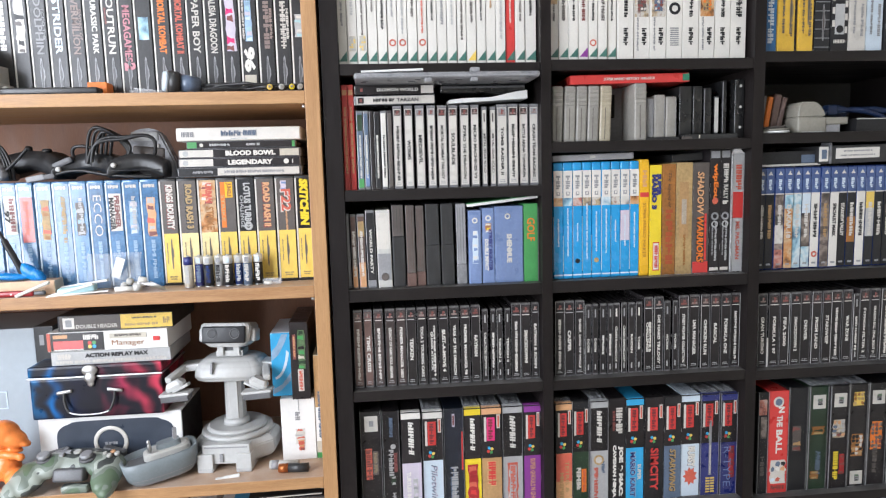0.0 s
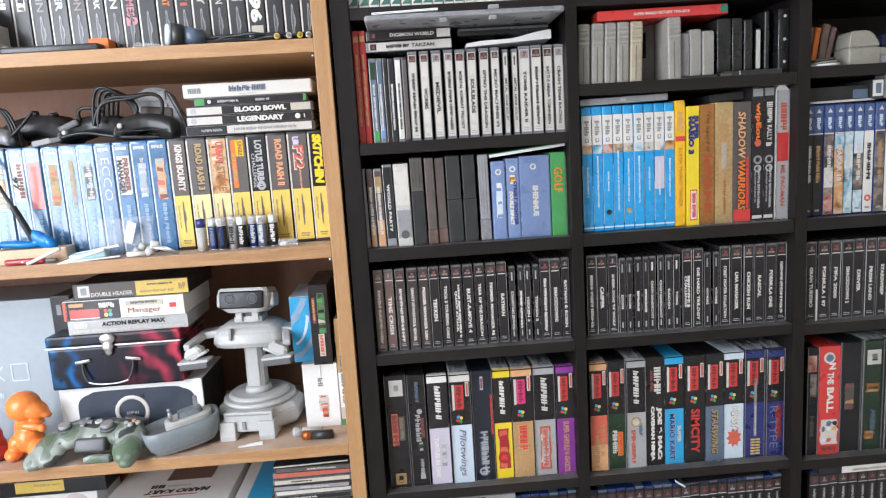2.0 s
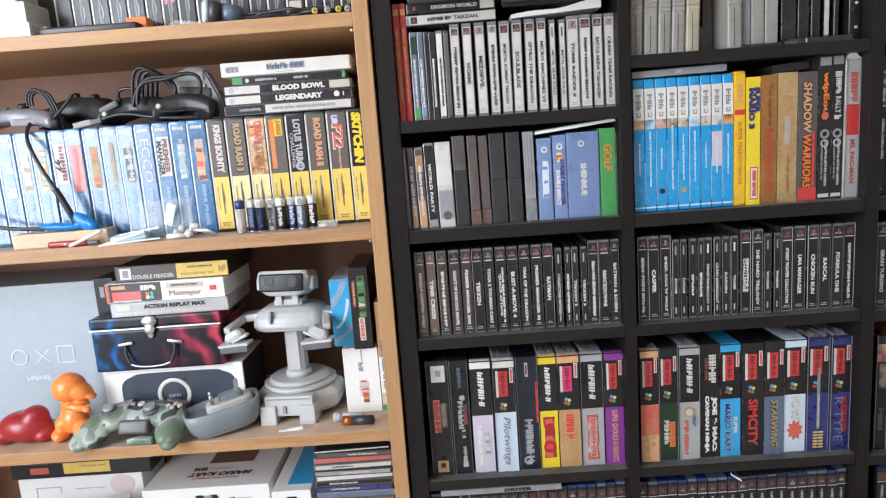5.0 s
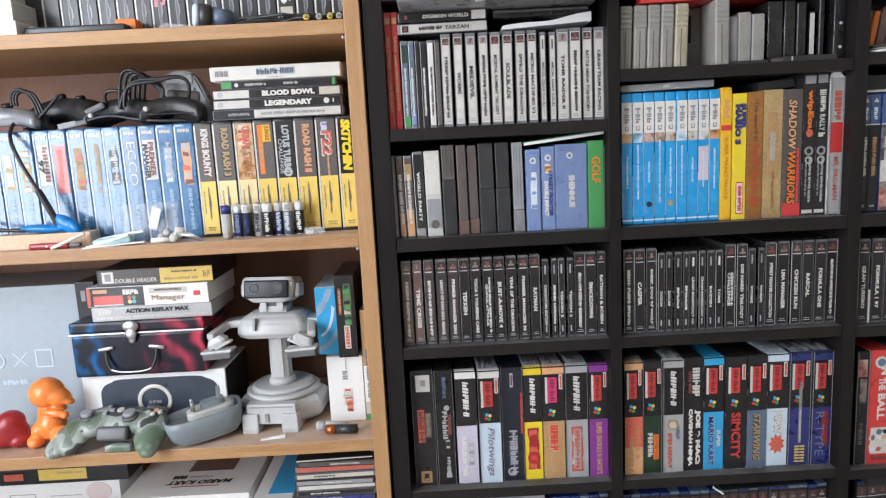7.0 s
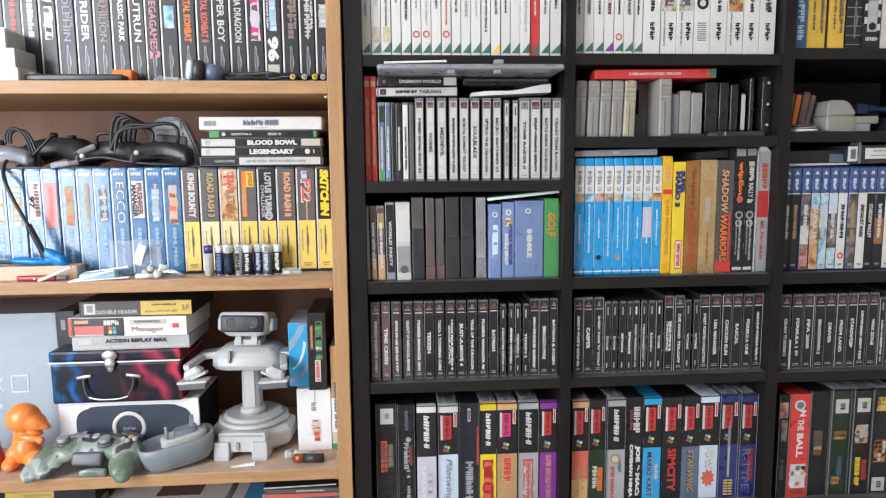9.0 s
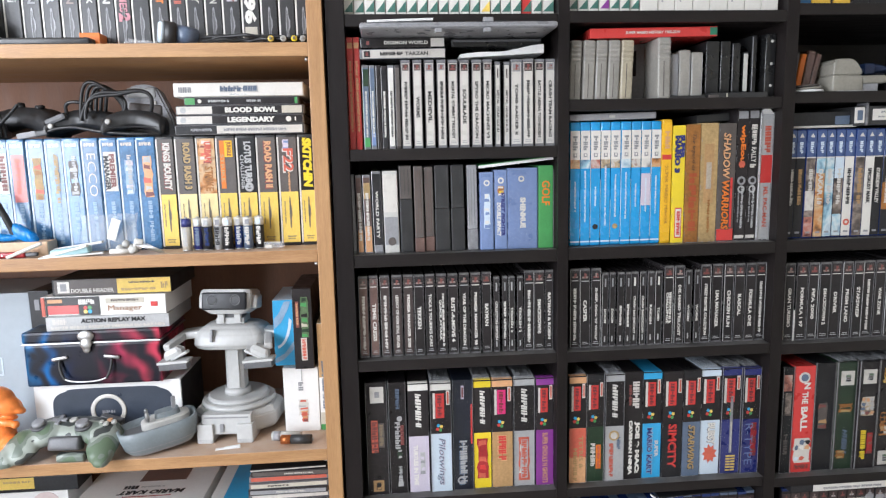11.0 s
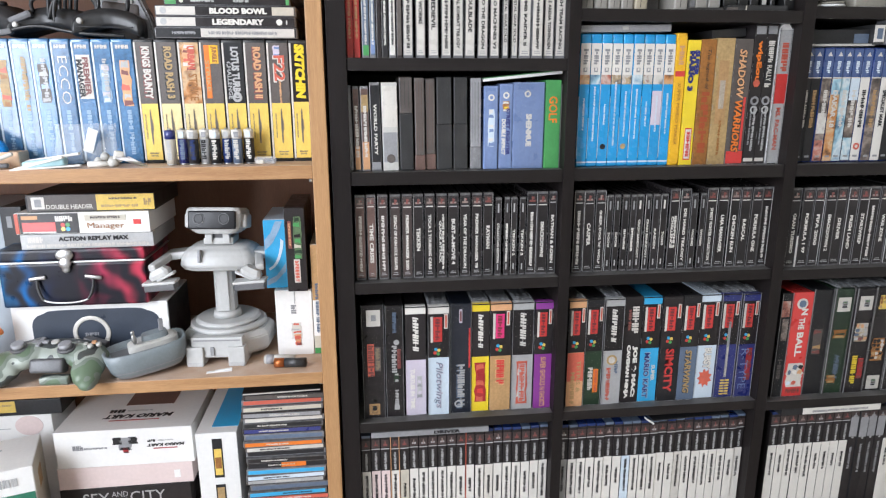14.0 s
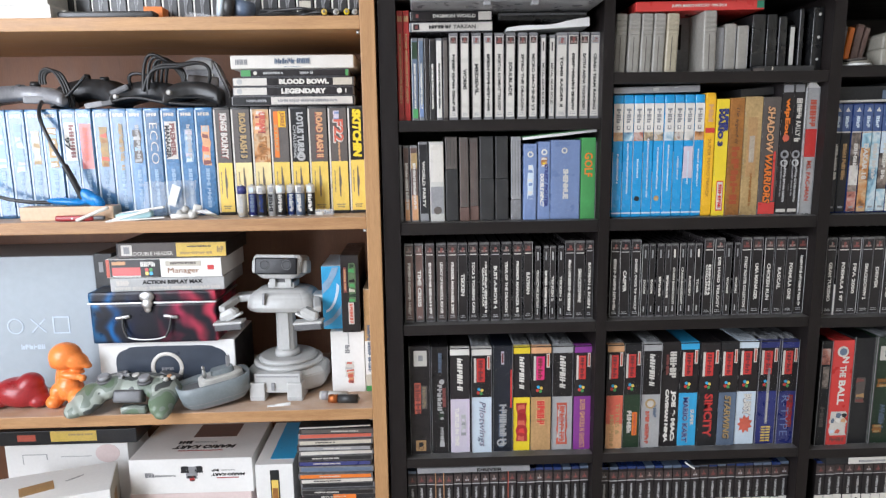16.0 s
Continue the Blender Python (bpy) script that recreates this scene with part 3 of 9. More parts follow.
OF, OB = 0.975, 1.262
oak = thing("oak_bookcase", "oak veneer bookcase with brown back and crowded shelves", "bookcase")
for a, b in ((-0.0505, -0.029), (-0.93, -0.9085)):
    block("upright", (a, OF, 0.0), (b, OB, 1.98), OAK_UP, oak, 0.0012)
block("top_board", (-0.93, OF - 0.004, 1.98), (-0.029, OB, 2.0), OAK, oak, 0.001)
block("back_panel", (-0.9085, OB - 0.008, 0.05), (-0.0505, OB - 0.002, 1.97), OAK_BACK, oak, 0.0)
OAKZ = (0.06, 0.36, 0.69, 1.0065, 1.309, 1.597, 1.87)
for z in OAKZ:
    block("shelf", (-0.9085, OF + 0.001, z - 0.0185), (-0.0505, OB - 0.008, z), OAK, oak, 0.0012)
for z in OAKZ[3:6]:
    cyl("shelf_pin", (-0.0535, OF + 0.012, z - 0.0215), 0.0028, 0.0028, 0.006, STEEL, oak, (0, 90, 0), 14, 0.0005)


# ---- cases and boxes on the black bookcase ----
RND = random.Random(7)
Y0 = 1.0                       # the line of the spines


def jitter(k):
    return RND.uniform(-k, k)


def jewel_case(x, z, w, title, look_of="black", h=0.1245, group="", label="", dy=0.0, lean=None):
    """A disc case on edge, spine out."""
    white = look_of == "white"
    e = thing("disc_case", label or ("clear disc case with a white printed spine" if white else "clear disc case with a black printed spine"),
              "disc case", (x / 1000, Y0 + dy + jitter(0.0015), z), group, (0, jitter(0.25) if lean is None else lean, 0))
    w /= 1000
    block("body", (0, 0, 0), (w, 0.138, h), EDGE if white else JEWEL, e, 0.0009)
    block("spine_card", (0.0012, -0.0006, 0.004), (w - 0.0012, 0.001, h - 0.005), PALE if white else (WORN if look_of == "worn" else SEPIA if look_of == "tinted" else BLACK), e, 0.0002)
    rim = EDGE if white else SMOKE
    block("hinge", (0.0004, -0.0009, h - 0.0040), (w - 0.0004, 0.004, h - 0.0006), rim, e, 0.0003)
    block("hinge", (0.0004, -0.0009, 0.0006), (w - 0.0004, 0.004, 0.0030), rim, e, 0.0003)
    # edge strips in mixed greys stand for glints along the clear plastic
    for k, xx in enumerate((0.0002, w - 0.0006)):
        block("case_edge", (xx, -0.0010, 0.002), (xx + 0.0004, 0.003, h - 0.002), (EDGE, SMOKE, GREYCARD, SMOKE, EDGE)[(int(x) + 2 * k) % 5], e, 0.0)
    f = -0.0008
    if w > 0.0118:
        top = h - 0.0062
        s = min(w - 0.0042, 0.0115)
        m0 = w / 2
        block("emblem", (m0 - s / 2, f, top - s), (m0 + s / 2, 0, top), TAUPE if look_of == "worn" else (EMBROWN if int(x) % 3 else MIDGREY if white else CHAR), e, 0.0)
        block("emblem_mark", (m0 - 0.0013, f - 0.0002, top - 0.80 * s), (m0 + 0.0010, f, top - 0.14 * s), EMBRED if int(x) % 4 else EMBPALE, e, 0.0)
        block("emblem_mark", (m0 + 0.0010, f - 0.0002, top - 0.45 * s), (m0 + 0.0028, f, top - 0.20 * s), EMBRED, e, 0.0)
        block("emblem_mark", (m0 - 0.40 * s, f - 0.00015, top - 0.84 * s), (m0 + 0.40 * s, f, top - 0.58 * s), EMBPALE if int(x) % 5 else EMBRED, e, 0.0)
        if not white:
            block("rule", (0.002, f, top - s - 0.0032), (w - 0.002, 0, top - s - 0.0018), WHITE if int(x) % 3 else GREYCARD, e, 0.0)
        ink = INK if white else WHITE
        if not isinstance(title, tuple):
            title = (title,)
        n = len(title)
        for i, ttl in enumerate(title):
            chars = ttl if isinstance(ttl, int) else len(ttl)
            lettering(ttl, (w / 2 + (n - 1 - 2 * i) * 0.0022, f - 0.0002, h * 0.43 if chars > 9 else h * 0.47), min(0.0048 * chars + 0.006, 0.082), (0.0056 if chars < 14 else 0.0046) * (0.72 if n > 1 else 1),
                      ink, e, bold=0.04, seed=chars + int(x))
        for k in range(2):
            block("footer_print", (0.0032 + 0.0006 * k, f, 0.0068 + 0.0026 * k), (w - 0.0032 - 0.0012 * k, 0, 0.0077 + 0.0026 * k), GREYCARD if not white else MIDGREY, e, 0.0)
    else:
        ink = INK if white else WHITE
        block("emblem", (w * 0.38, f, h - 0.023), (w * 0.62, 0, h - 0.010), (WHITE, GREYCARD, MIDGREY)[int(x) % 3] if not white else TAUPE, e, 0.0)
        lettering(title, (w / 2, f, h * 0.42), min(0.0045 * (title if isinstance(title, int) else len(title)) + 0.004, 0.06), 0.0036, ink, e, bold=0.03, seed=int(x))
        block("footer_print", (w * 0.4, f, 0.009), (w * 0.6, 0, 0.018), GREYCARD, e, 0.0)
    return e


G1 = "disc cases on the upper shelf"
for x, w, ttl in ((77, 13, 19), (94, 13, "WORMS"), (111, 14, "MEDIEVIL"), (129, 13, 22), (145, 14, "MORTAL KOMBAT TRILOGY"), (161, 14, "SOULBLADE"),
                  (179, 14, "SPYRO THE DRAGON"), (196, 13, "MICRO MACHINES V3"), (213, 8, "METAL GEAR SOLID"), (226, 9, "METAL GEAR SOLID"),
                  (237, 16, "TOMB RAIDER II"), (254, 15.5, 20), (272, 14, "BATTLE ARENA TOSHINDEN"), (288, 14, "CRASH TEAM RACING")):
    jewel_case(x, 1.4495, w, ttl, "white", 0.1255 if w > 9 else 0.122, G1, dy=jitter(0.002))


def slim_case(x, z, w, h, body, spine, label, marks=(), group="", d=0.135, lean=0.0, cat="case"):
    """A plain slim case; marks: bands (from, to, material) in parts of its height."""
    e = thing("slim_case", label, cat, (x / 1000, Y0 + jitter(0.002), z), group, (0, lean, 0))
    w /= 1000
    block("body", (0, 0, 0), (w, d, h), body, e, 0.0012)
    block("spine_card", (0.001, -0.0005, 0.004), (w - 0.001, 0.001, h - 0.004), spine, e, 0.0002)
    for a, b, m in marks:
        block("spine_band", (0.0012, -0.0009, a * h), (w - 0.0012, 0, b * h), m, e, 0.0)
    return e


for x, ttl in ((-2.0, 24), (7.2, 26)):
    e = slim_case(x + 3, 1.4495, 9, 0.158, RED, RED, "tall slim red plastic game case", ((0.9, 0.95, PEACH),), "red cases")
    lettering(ttl, (0.0045, -0.0012, 0.075), 0.10, 0.0035, PEACH, e, seed=int(x))
for x, w, h, b, s, lab, mk in ((21.5, 10, 0.119, EDGE, SLATE, "disc case with a green and white spine", ((0.03, 0.14, LIME), (0.14, 0.75, SLATE), (0.75, 0.95, DKGREEN))),
                               (32, 8, 0.119, EDGE, SLATE, "disc case with a dark blue spine", ((0.05, 0.2, PERI),)),
                               (41, 6.5, 0.119, JEWEL, BLACK, "slim black disc case", ()),
                               (48, 9, 0.118, JEWEL, BLACK, "black disc case with a pale edge", ((0.02, 0.95, CHAR),)),
                               (58, 9, 0.119, EDGE, WHITE, "white disc case with a printed spine", ()),
                               (68, 7.5, 0.119, JEWEL, TAUPE, "dark disc case with a smoky spine", ())):
    e = slim_case(x, 1.4495, w, h, b, s, lab, mk, G1)
    if w > 7.9:
        lettering(20, (w / 2000, -0.0012, h * 0.42), 0.065, 0.003, WHITE if s is not WHITE else INK, e, seed=int(x))


def lying_case(x, y, z, w, title, spine, ink, label, tilt=0.0, th=0.0135):
    e = thing("disc_case", label, "disc case", (x, y, z), "", (0, tilt, 0))
    block("body", (0, 0, 0), (w, 0.138, th), EDGE if ink is INK else JEWEL, e, 0.0009)
    block("spine_card", (0.004, -0.0006, 0.0012), (w - 0.004, 0.001, th - 0.0012), spine, e, 0.0002)
    block("emblem", (0.006, -0.0009, 0.0025), (0.015, 0, th - 0.0025), CHAR, e, 0.0)
    block("emblem_mark", (0.0085, -0.0011, 0.0042), (0.0125, 0, th - 0.0042), EMBRED, e, 0.0)
    lettering(title, (w * (0.54 if len(title) > 8 else 0.66), -0.0011, th / 2), w * (0.52 if len(title) > 8 else 0.27), 0.005, ink, e, ACROSS, 0.03)
    block("sticker", (w - 0.02, -0.001, 0.001), (w - 0.001, 0, th - 0.001), PALE, e, 0.0)
    return e


lettering(7, (0.045, -0.0011, 0.0068), 0.032, 0.005, INK, lying_case(0.0195, 0.999, 1.5765, 0.1225, "TARZAN", PALE, INK, "disc case lying flat with a white spine", -0.5), ACROSS, seed=3)
lying_case(0.0210, 0.999, 1.5920, 0.1200, "DIGIMON WORLD", BLACK, WHITE, "disc case lying flat with a black spine", -0.2)
# flat console lying over the disc cases
e = thing("flat_console", "grey lidded flat console lying on disc cases", "console", (0.0225, 0.936, 1.6062), "", (0, -0.15, 0))
bm = rounded(0.268, 0.20, 0.0088, 0.0038)
part("lid", bm, LIDGREY, e, "scuffed grey plastic lid").matrix_basis = pose(0.134, 0.10, 0.0046)
block("front_lip", (0.004, -0.0014, 0.0020), (0.262, 0.006, 0.0042), MIDGREY, e, 0.001)
block("base", (0.128, 0.072, -0.013), (0.262, 0.19, -0.0002), DEEPBLK, e, 0.004, "black underside")
block("base_band", (0.130, 0.0708, -0.006), (0.260, 0.0725, -0.003), ROBOTDK, e, 0.0004)
for x in (0.100, 0.166):
    block("clip", (x, -0.002, -0.005), (x + 0.010, 0.010, 0.0008), MIDGREY, e, 0.0015)
block("latch", (0.166, 0.001, 0.0086), (0.180, 0.012, 0.0150), MIDGREY, e, 0.002)
e = boxed("booklet", "white paper booklet lying on the grey console", "booklet", (0.033, 0.9375, 1.6154), (0.088, 0.042, 0.0028), PAPER, "", (0, -1.6, 0), 0.0006)
block("page_edge", (0.001, -0.0003, 0.0012), (0.087, 0.001, 0.0016), GREYCARD, e, 0.0)
e = boxed("booklet", "thin dark booklet lying on the grey console", "booklet", (0.205, 0.939, 1.6158), (0.080, 0.04, 0.0014), CHAR, "", (0, 0.3, 0), 0.0004)
# crumpled paper on the disc cases
e = thing("paper_sheet", "crumpled white paper folded over the disc cases", "paper", (0.163, 0.998, 1.5765))
bm = bmesh.new()
n = 24
grid = []
for i in range(n + 1):
    t = i / n
    lowz = 0.0005 + 0.0062 * t
    topz = lowz + 0.005 + 0.007 * t * t + 0.0012 * math.sin(9 * t)
    grid.append([bm.verts.new((0.122 * t, y, zz)) for y, zz in ((0.0, lowz), (0.0008 * math.sin(14 * t), topz), (0.05, topz + 0.001 * math.sin(20 * t)), (0.05, lowz))])
for a, b in zip(grid, grid[1:]):
    for j in range(4):
        bm.faces.new((a[j], a[(j + 1) % 4], b[(j + 1) % 4], b[j]))
bm.faces.new(grid[0]), bm.faces.new(grid[-1])
bmesh.ops.recalc_face_normals(bm, faces=bm.faces)
part("sheet", bm, PAPER, e)

# ---- shelf of mixed cartridges and cases ----
Z3 = 1.297
G3 = "games on the shelf of loose cartridges"
for x, w, h, b, s, lab, mk, n in ((-1, 6.5, 0.117, EDGE, MIDGREY, "thin grey ribbed case", (), 0),
                                  (7, 9, 0.116, EDGE, WORN, "faded brown disc case", ((0.02, 0.3, PEACH),), 18),
                                  (17.5, 11.5, 0.116, EDGE, WORN, "faded brown disc case with worn print", ((0.02, 0.35, PEACH), (0.7, 0.9, GOLD)), 20),
                                  (30.5, 14, 0.121, EDGE, CHAR, "black disc case with white lettering", ((0.02, 0.1, MIDGREY),), "WORLD PARTY"),
                                  (46.5, 22, 0.121, GREYPL, GREYPL, "grey moulded cartridge case with a label", ((0.5, 0.96, PALE), (0.1, 0.44, MIDGREY)), 0)):
    e = slim_case(x, Z3, w, h, b, s, lab, mk, G3, lean=-0.6)
    if n:
        lettering(n, (w / 2000, -0.0012, h * 0.47), 0.07, 0.0045, WHITE, e, seed=int(x), bold=0.03)
    if w == 22:
        cyl("spindle", (0.011, -0.001, 0.017), 0.006, 0.006, 0.002, TAUPE, e, (90, 0, 0))


def cartridge_sleeve(x, w, h, upper, lower, split, label):
    """A sleeve on edge with a cartridge that shows as a second tone."""
    e = thing("cartridge", label, "cartridge", (x / 1000, Y0 + jitter(0.003), Z3), "cartridges in sleeves", (0, -0.5, 0))
    w /= 1000
    block("shell", (0, 0.0, 0), (w, 0.11, h * split), lower, e, 0.0014)
    block("cap", (0.0006, -0.001, h * split), (w - 0.0006, 0.109, h), upper, e, 0.0014)
    for k in range(3):
        block("rib", (0.002 + k * (w - 0.005) / 2.5, -0.0014, h * split + 0.006), (0.0028 + k * (w - 0.005) / 2.5, 0, h - 0.006), lower, e, 0.0)


cartridge_sleeve(70.5, 19, 0.128, TAUPE, BLKPL, 0.62, "black cartridge with a grey-brown cap")
cartridge_sleeve(91.5, 14.5, 0.127, TAUPE, WORN, 0.17, "taupe cartridge in a clear brown sleeve")
cartridge_sleeve(107, 14, 0.126, TAUPE, WORN, 0.18, "taupe cartridge in a clear brown sleeve")
cartridge_sleeve(122.5, 22, 0.128, BLKPL, BLKPL, 0.5, "plain black cartridge case")
cartridge_sleeve(146.5, 20, 0.128, BLKPL, BLKPL, 0.5, "plain black cartridge case")
cartridge_sleeve(170.5, 16, 0.127, MIDGREY, EDGE, 0.25, "grey cartridge in a wrinkled clear sleeve")
for x, w, h, ttl, lab in ((189, 20.5, 0.116, 9, "blue spined game case with a white scrawl"), (211, 19.5, 0.119, "DOUBLE IMPACT", "blue spined game case with white title"),
                          (231, 45.5, 0.121, "SHENMUE", "wide blue game box in torn cellophane")):
    e = thing("game_case", lab, "game case", (x / 1000, Y0 + jitter(0.002), Z3 - 0.0), G3)
    wm = w / 1000
    block("body", (0, 0, 0), (wm, 0.12, h), PERI, e, 0.0014)
    block("spine_card", (0.0016, -0.0006, 0.004), (wm - 0.0016, 0.001, h - 0.003), PERI, e, 0.0002)
    ring("swirl_emblem", (wm * (0.5 if w < 30 else 0.45), -0.0012, h - 0.016), 0.0035, 0.0012, WHITE, e)
    if ttl == 9:
        splash((wm * 0.52, -0.0011, h * 0.5), 0.010, 0.052, (ICE, PERI, WHITE), e, 4, 4)
    else:
        lettering(ttl, (wm * (0.5 if w > 30 else 0.34), -0.0012, h * (0.45 if w > 30 else 0.38)), 0.05 if w < 30 else 0.046, 0.0085 if w > 30 else 0.006, WHITE, e, bold=0.06, slant=0.15 if w < 30 else 0.0)
    if w == 19.5:
        lettering("STREET FIGHTER", (wm * 0.66, -0.0012, h * 0.44), 0.066, 0.0055, NAVY, e, bold=0.05, slant=0.15)
        splash((wm * 0.5, -0.001, h - 0.031), 0.011, 0.014, (ART_WARM, WHITE, LEMON), e, 6, 4)
    if w > 30:
        bm = bmesh.new()
        n = 14
        vs = [[bm.verts.new((0.044 * i / n, -0.0035 - 0.0012 * math.sin(i * 1.9 + j * 0.7) * (1 - j / n), 0.12 * j / n - 0.004 * (j == 0) * abs(math.sin(i * 0.6)))) for j in range(n + 1)] for i in range(n + 1)]
        for i in range(n):
            for j in range(n):
                bm.faces.new((vs[i][j], vs[i + 1][j], vs[i + 1][j + 1], vs[i][j + 1]))
        part("cellophane", bm, FILM, e, "torn clear cellophane wrap")
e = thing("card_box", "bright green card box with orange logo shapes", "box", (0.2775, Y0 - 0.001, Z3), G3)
block("body", (0, 0, 0), (0.022, 0.12, 0.124), LIME, e, 0.001)
lettering("GOLF", (0.011, -0.0006, 0.083), 0.037, 0.0125, ORANGE, e, bold=0.02)
slim_case(299.6, Z3, 2.2, 0.118, EDGE, MIDGREY, "very thin grey disc sleeve", (), G3)
e = boxed("booklet", "white and green booklet lying on game cases", "booklet", (0.188, 0.997, 1.4185), (0.1125, 0.12, 0.0042), PAPER, "", (0, -5.6, 0), 0.0008)
block("cover", (0.0, 0.002, 0.0043), (0.1125, 0.12, 0.0052), LIME, e, 0.0)

# ---- rows of black spined disc cases ----
G4 = "rows of black disc cases"
for x, w, ttl in ((4, 14, 20), (20.5, 13, "TIME CRISIS"), (37, 14, 16), (54, 15, "LEGACY OF KAIN SOUL REAVER"), (71, 15, "PREMIER MANAGER 2000"), (87.5, 14.5, "TEKKEN"),
                  (104.5, 14.5, "TOCA 2 TOURING CARS"), (121.5, 15, (17, "QUACK ATTACK")), (138.5, 15, "BUST-A-MOVE 4"), (156, 15, "YEAR OF THE DRAGON"),
                  (173, 15, "PREMIER MANAGER 98"), (190.5, 14.5, "RAYMAN"), (208, 9, "COLLECTORS EDITION"), (221.5, 8, 12), (232, 9, "TEKKEN 2"), (244.5, 9, "TEKKEN 2"),
                  (255, 15.5, 22), (272.5, 15.5, "SMACKDOWN!"), (289.5, 12.2, "BATMAN & ROBIN")):
    worn = x in (4, 20.5)
    jewel_case(x - (1.5 if x > 270 else 0), 1.137, w, ttl, "worn" if worn else "tinted" if x < 90 and x > 30 and x != 87.5 else "black", 0.1265 if w > 10 else 0.119, G4,
               "clear disc case with a sun-faded brown spine" if worn else "")
for x, w, ttl in ((329, 15, 16), (345, 16, "CASPER"), (363, 15.5, "SHEEP, DOG 'N' WOLF"), (380.5, 10, "DOOM"), (393, 9.5, "DOOM"), (405.5, 11, 6), (418, 9, 7), (428, 11.4, "CRASH BANDICOOT"),
                  (443, 9.5, "CRASH BANDICOOT"), (455, 11, "RAIDEN"), (468, 11, "TOMB"), (482, 15, (9, "CHALLENGE")), (499.5, 15.5, "DIE HARD TRILOGY"), (517, 10.5, "WORMS"), (532, 9, "WORMS"),
                  (543, 16.5, "STREET FIGHTER COLLECTION"), (562, 17, "LMA MANAGER"), (581.5, 15.5, "CHICKEN RUN"), (599, 16.5, "RASCAL"), (617, 16.5, "FORMULA ONE"), (636, 16.3, 22)):
    jewel_case(327 + (x - 329) * 0.972, 1.137, w * 0.972, ttl, "black", 0.1265 if w > 11.5 else 0.119, G4)
for x, w, ttl in ((672.5, 16, "GRAN TURISMO"), (691, 18, "FORMULA 1 97"), (710.5, 16.5, "FIFA 2000"), (729.5, 18, "SMACKDOWN 2"), (749, 17, "DRIVER"), (767, 16.5, "PRISM LAND"), (785.5, 16.5, "STARSWEEP"),
                  (803.5, 18, 20), (823.5, 17, "WAR ZONE"), (842, 11, 12), (854, 17.5, "SYPHON FILTER 2"), (873, 17, "DRAGON BALL FINAL BOUT 21"), (892, 17, 16),
                  (911, 16, 14), (929, 16, 12), (947, 16, 15), (965, 16, 11)):
    jewel_case(x, 1.134, w, ttl, "black", 0.1265 if w > 11.5 else 0.119, G4)
slim_case(689.2, 1.134, 1.4, 0.05, WHITE, WHITE, "thin white disc sleeve between disc cases", (), G4)


# ---- tall keep cases ----
def keep_case(x, z, w, h, plastic, bands, label, group, lean=0.0, d=0.135, cat="game case"):
    e = thing("game_case", label, cat, (x / 1000, Y0 + jitter(0.0015), z), group, (0, lean, 0))
    w /= 1000
    bm = rounded(w, d, h, min(0.0022, w * 0.3), 2)
    part("shell", bm, plastic, e).matrix_basis = pose(w / 2, d / 2, h / 2)
    for k, (nm, a, b, m) in enumerate(bands):
        block(nm, (0.0006, -0.0003 - 0.0001 * k, a * h), (w - 0.0006, 0.001, b * h), m, e, 0.0)
    return e


G5 = "blue keep cases"
xs = 325.0
for i, n in enumerate((14, 24, 9, 30, 20, 22, 11, 16, 18)):
    e = keep_case(xs, 1.298, 15.4, 0.1855, CYAN, (("spine_card", 0.012, 0.93, CYAN), ("white_band", 0.70, 0.93, WHITE), ("picture_patch", 0.63, 0.70, (ART_WARM, ART_COOL, ART_RED, ART_MIX, ART_MIX, ART_COOL, ART_MIX, ART_PALE, ART_WARM)[i]),
                                                  ("bottom_band", 0.03, 0.042, ICE)) + ((("picture_patch", 0.32, 0.58, LILAC),) if i == 7 else ()),
                  "bright blue plastic game case with white band", G5, d=0.13)
    lettering(3, (0.0077, -0.0009, 0.1545), 0.021, 0.0068, MIDGREY, e, seed=11)
    block("brand_square", (0.0050, -0.0009, 0.1335), (0.0105, 0, 0.1395), MIDGREY, e, 0.0)
    block("brand_square", (0.0066, -0.0011, 0.1355), (0.0092, 0, 0.1388), WHITE, e, 0.0)
    lettering(n, (0.0077, -0.0009, 0.075), min(0.09, 0.0032 * n), 0.0027, ICE, e, seed=i + 30)
    # pale strip painted on the edge where the plastic catches a highlight
    block("pale_edge", (0.0001, -0.0007, 0.012), (0.0005, 0.001, (0.10, 0.07, 0.13)[i % 3]), ICE, e, 0.0)
    if i in (2, 4):
        cyl("round_mark", (0.0077, -0.0009, 0.029), 0.004, 0.004, 0.0004, GOLD if i == 4 else CHAR, e, (90, 0, 0), 16, 0)
    xs += 15.7
e = keep_case(466.5, 1.298, 15.2, 0.1875, AMBER, (("spine_card", 0.02, 0.97, AMBER), ("picture_patch", 0.68, 0.72, RED)), "bright yellow plastic game case", G5)
lettering(4, (0.0076, -0.0009, 0.157), 0.026, 0.0075, PEACH, e, seed=11)
lettering("SUPER MARIO MAKER", (0.0076, -0.0009, 0.074), 0.088, 0.0048, BRONZE, e, bold=0.0)


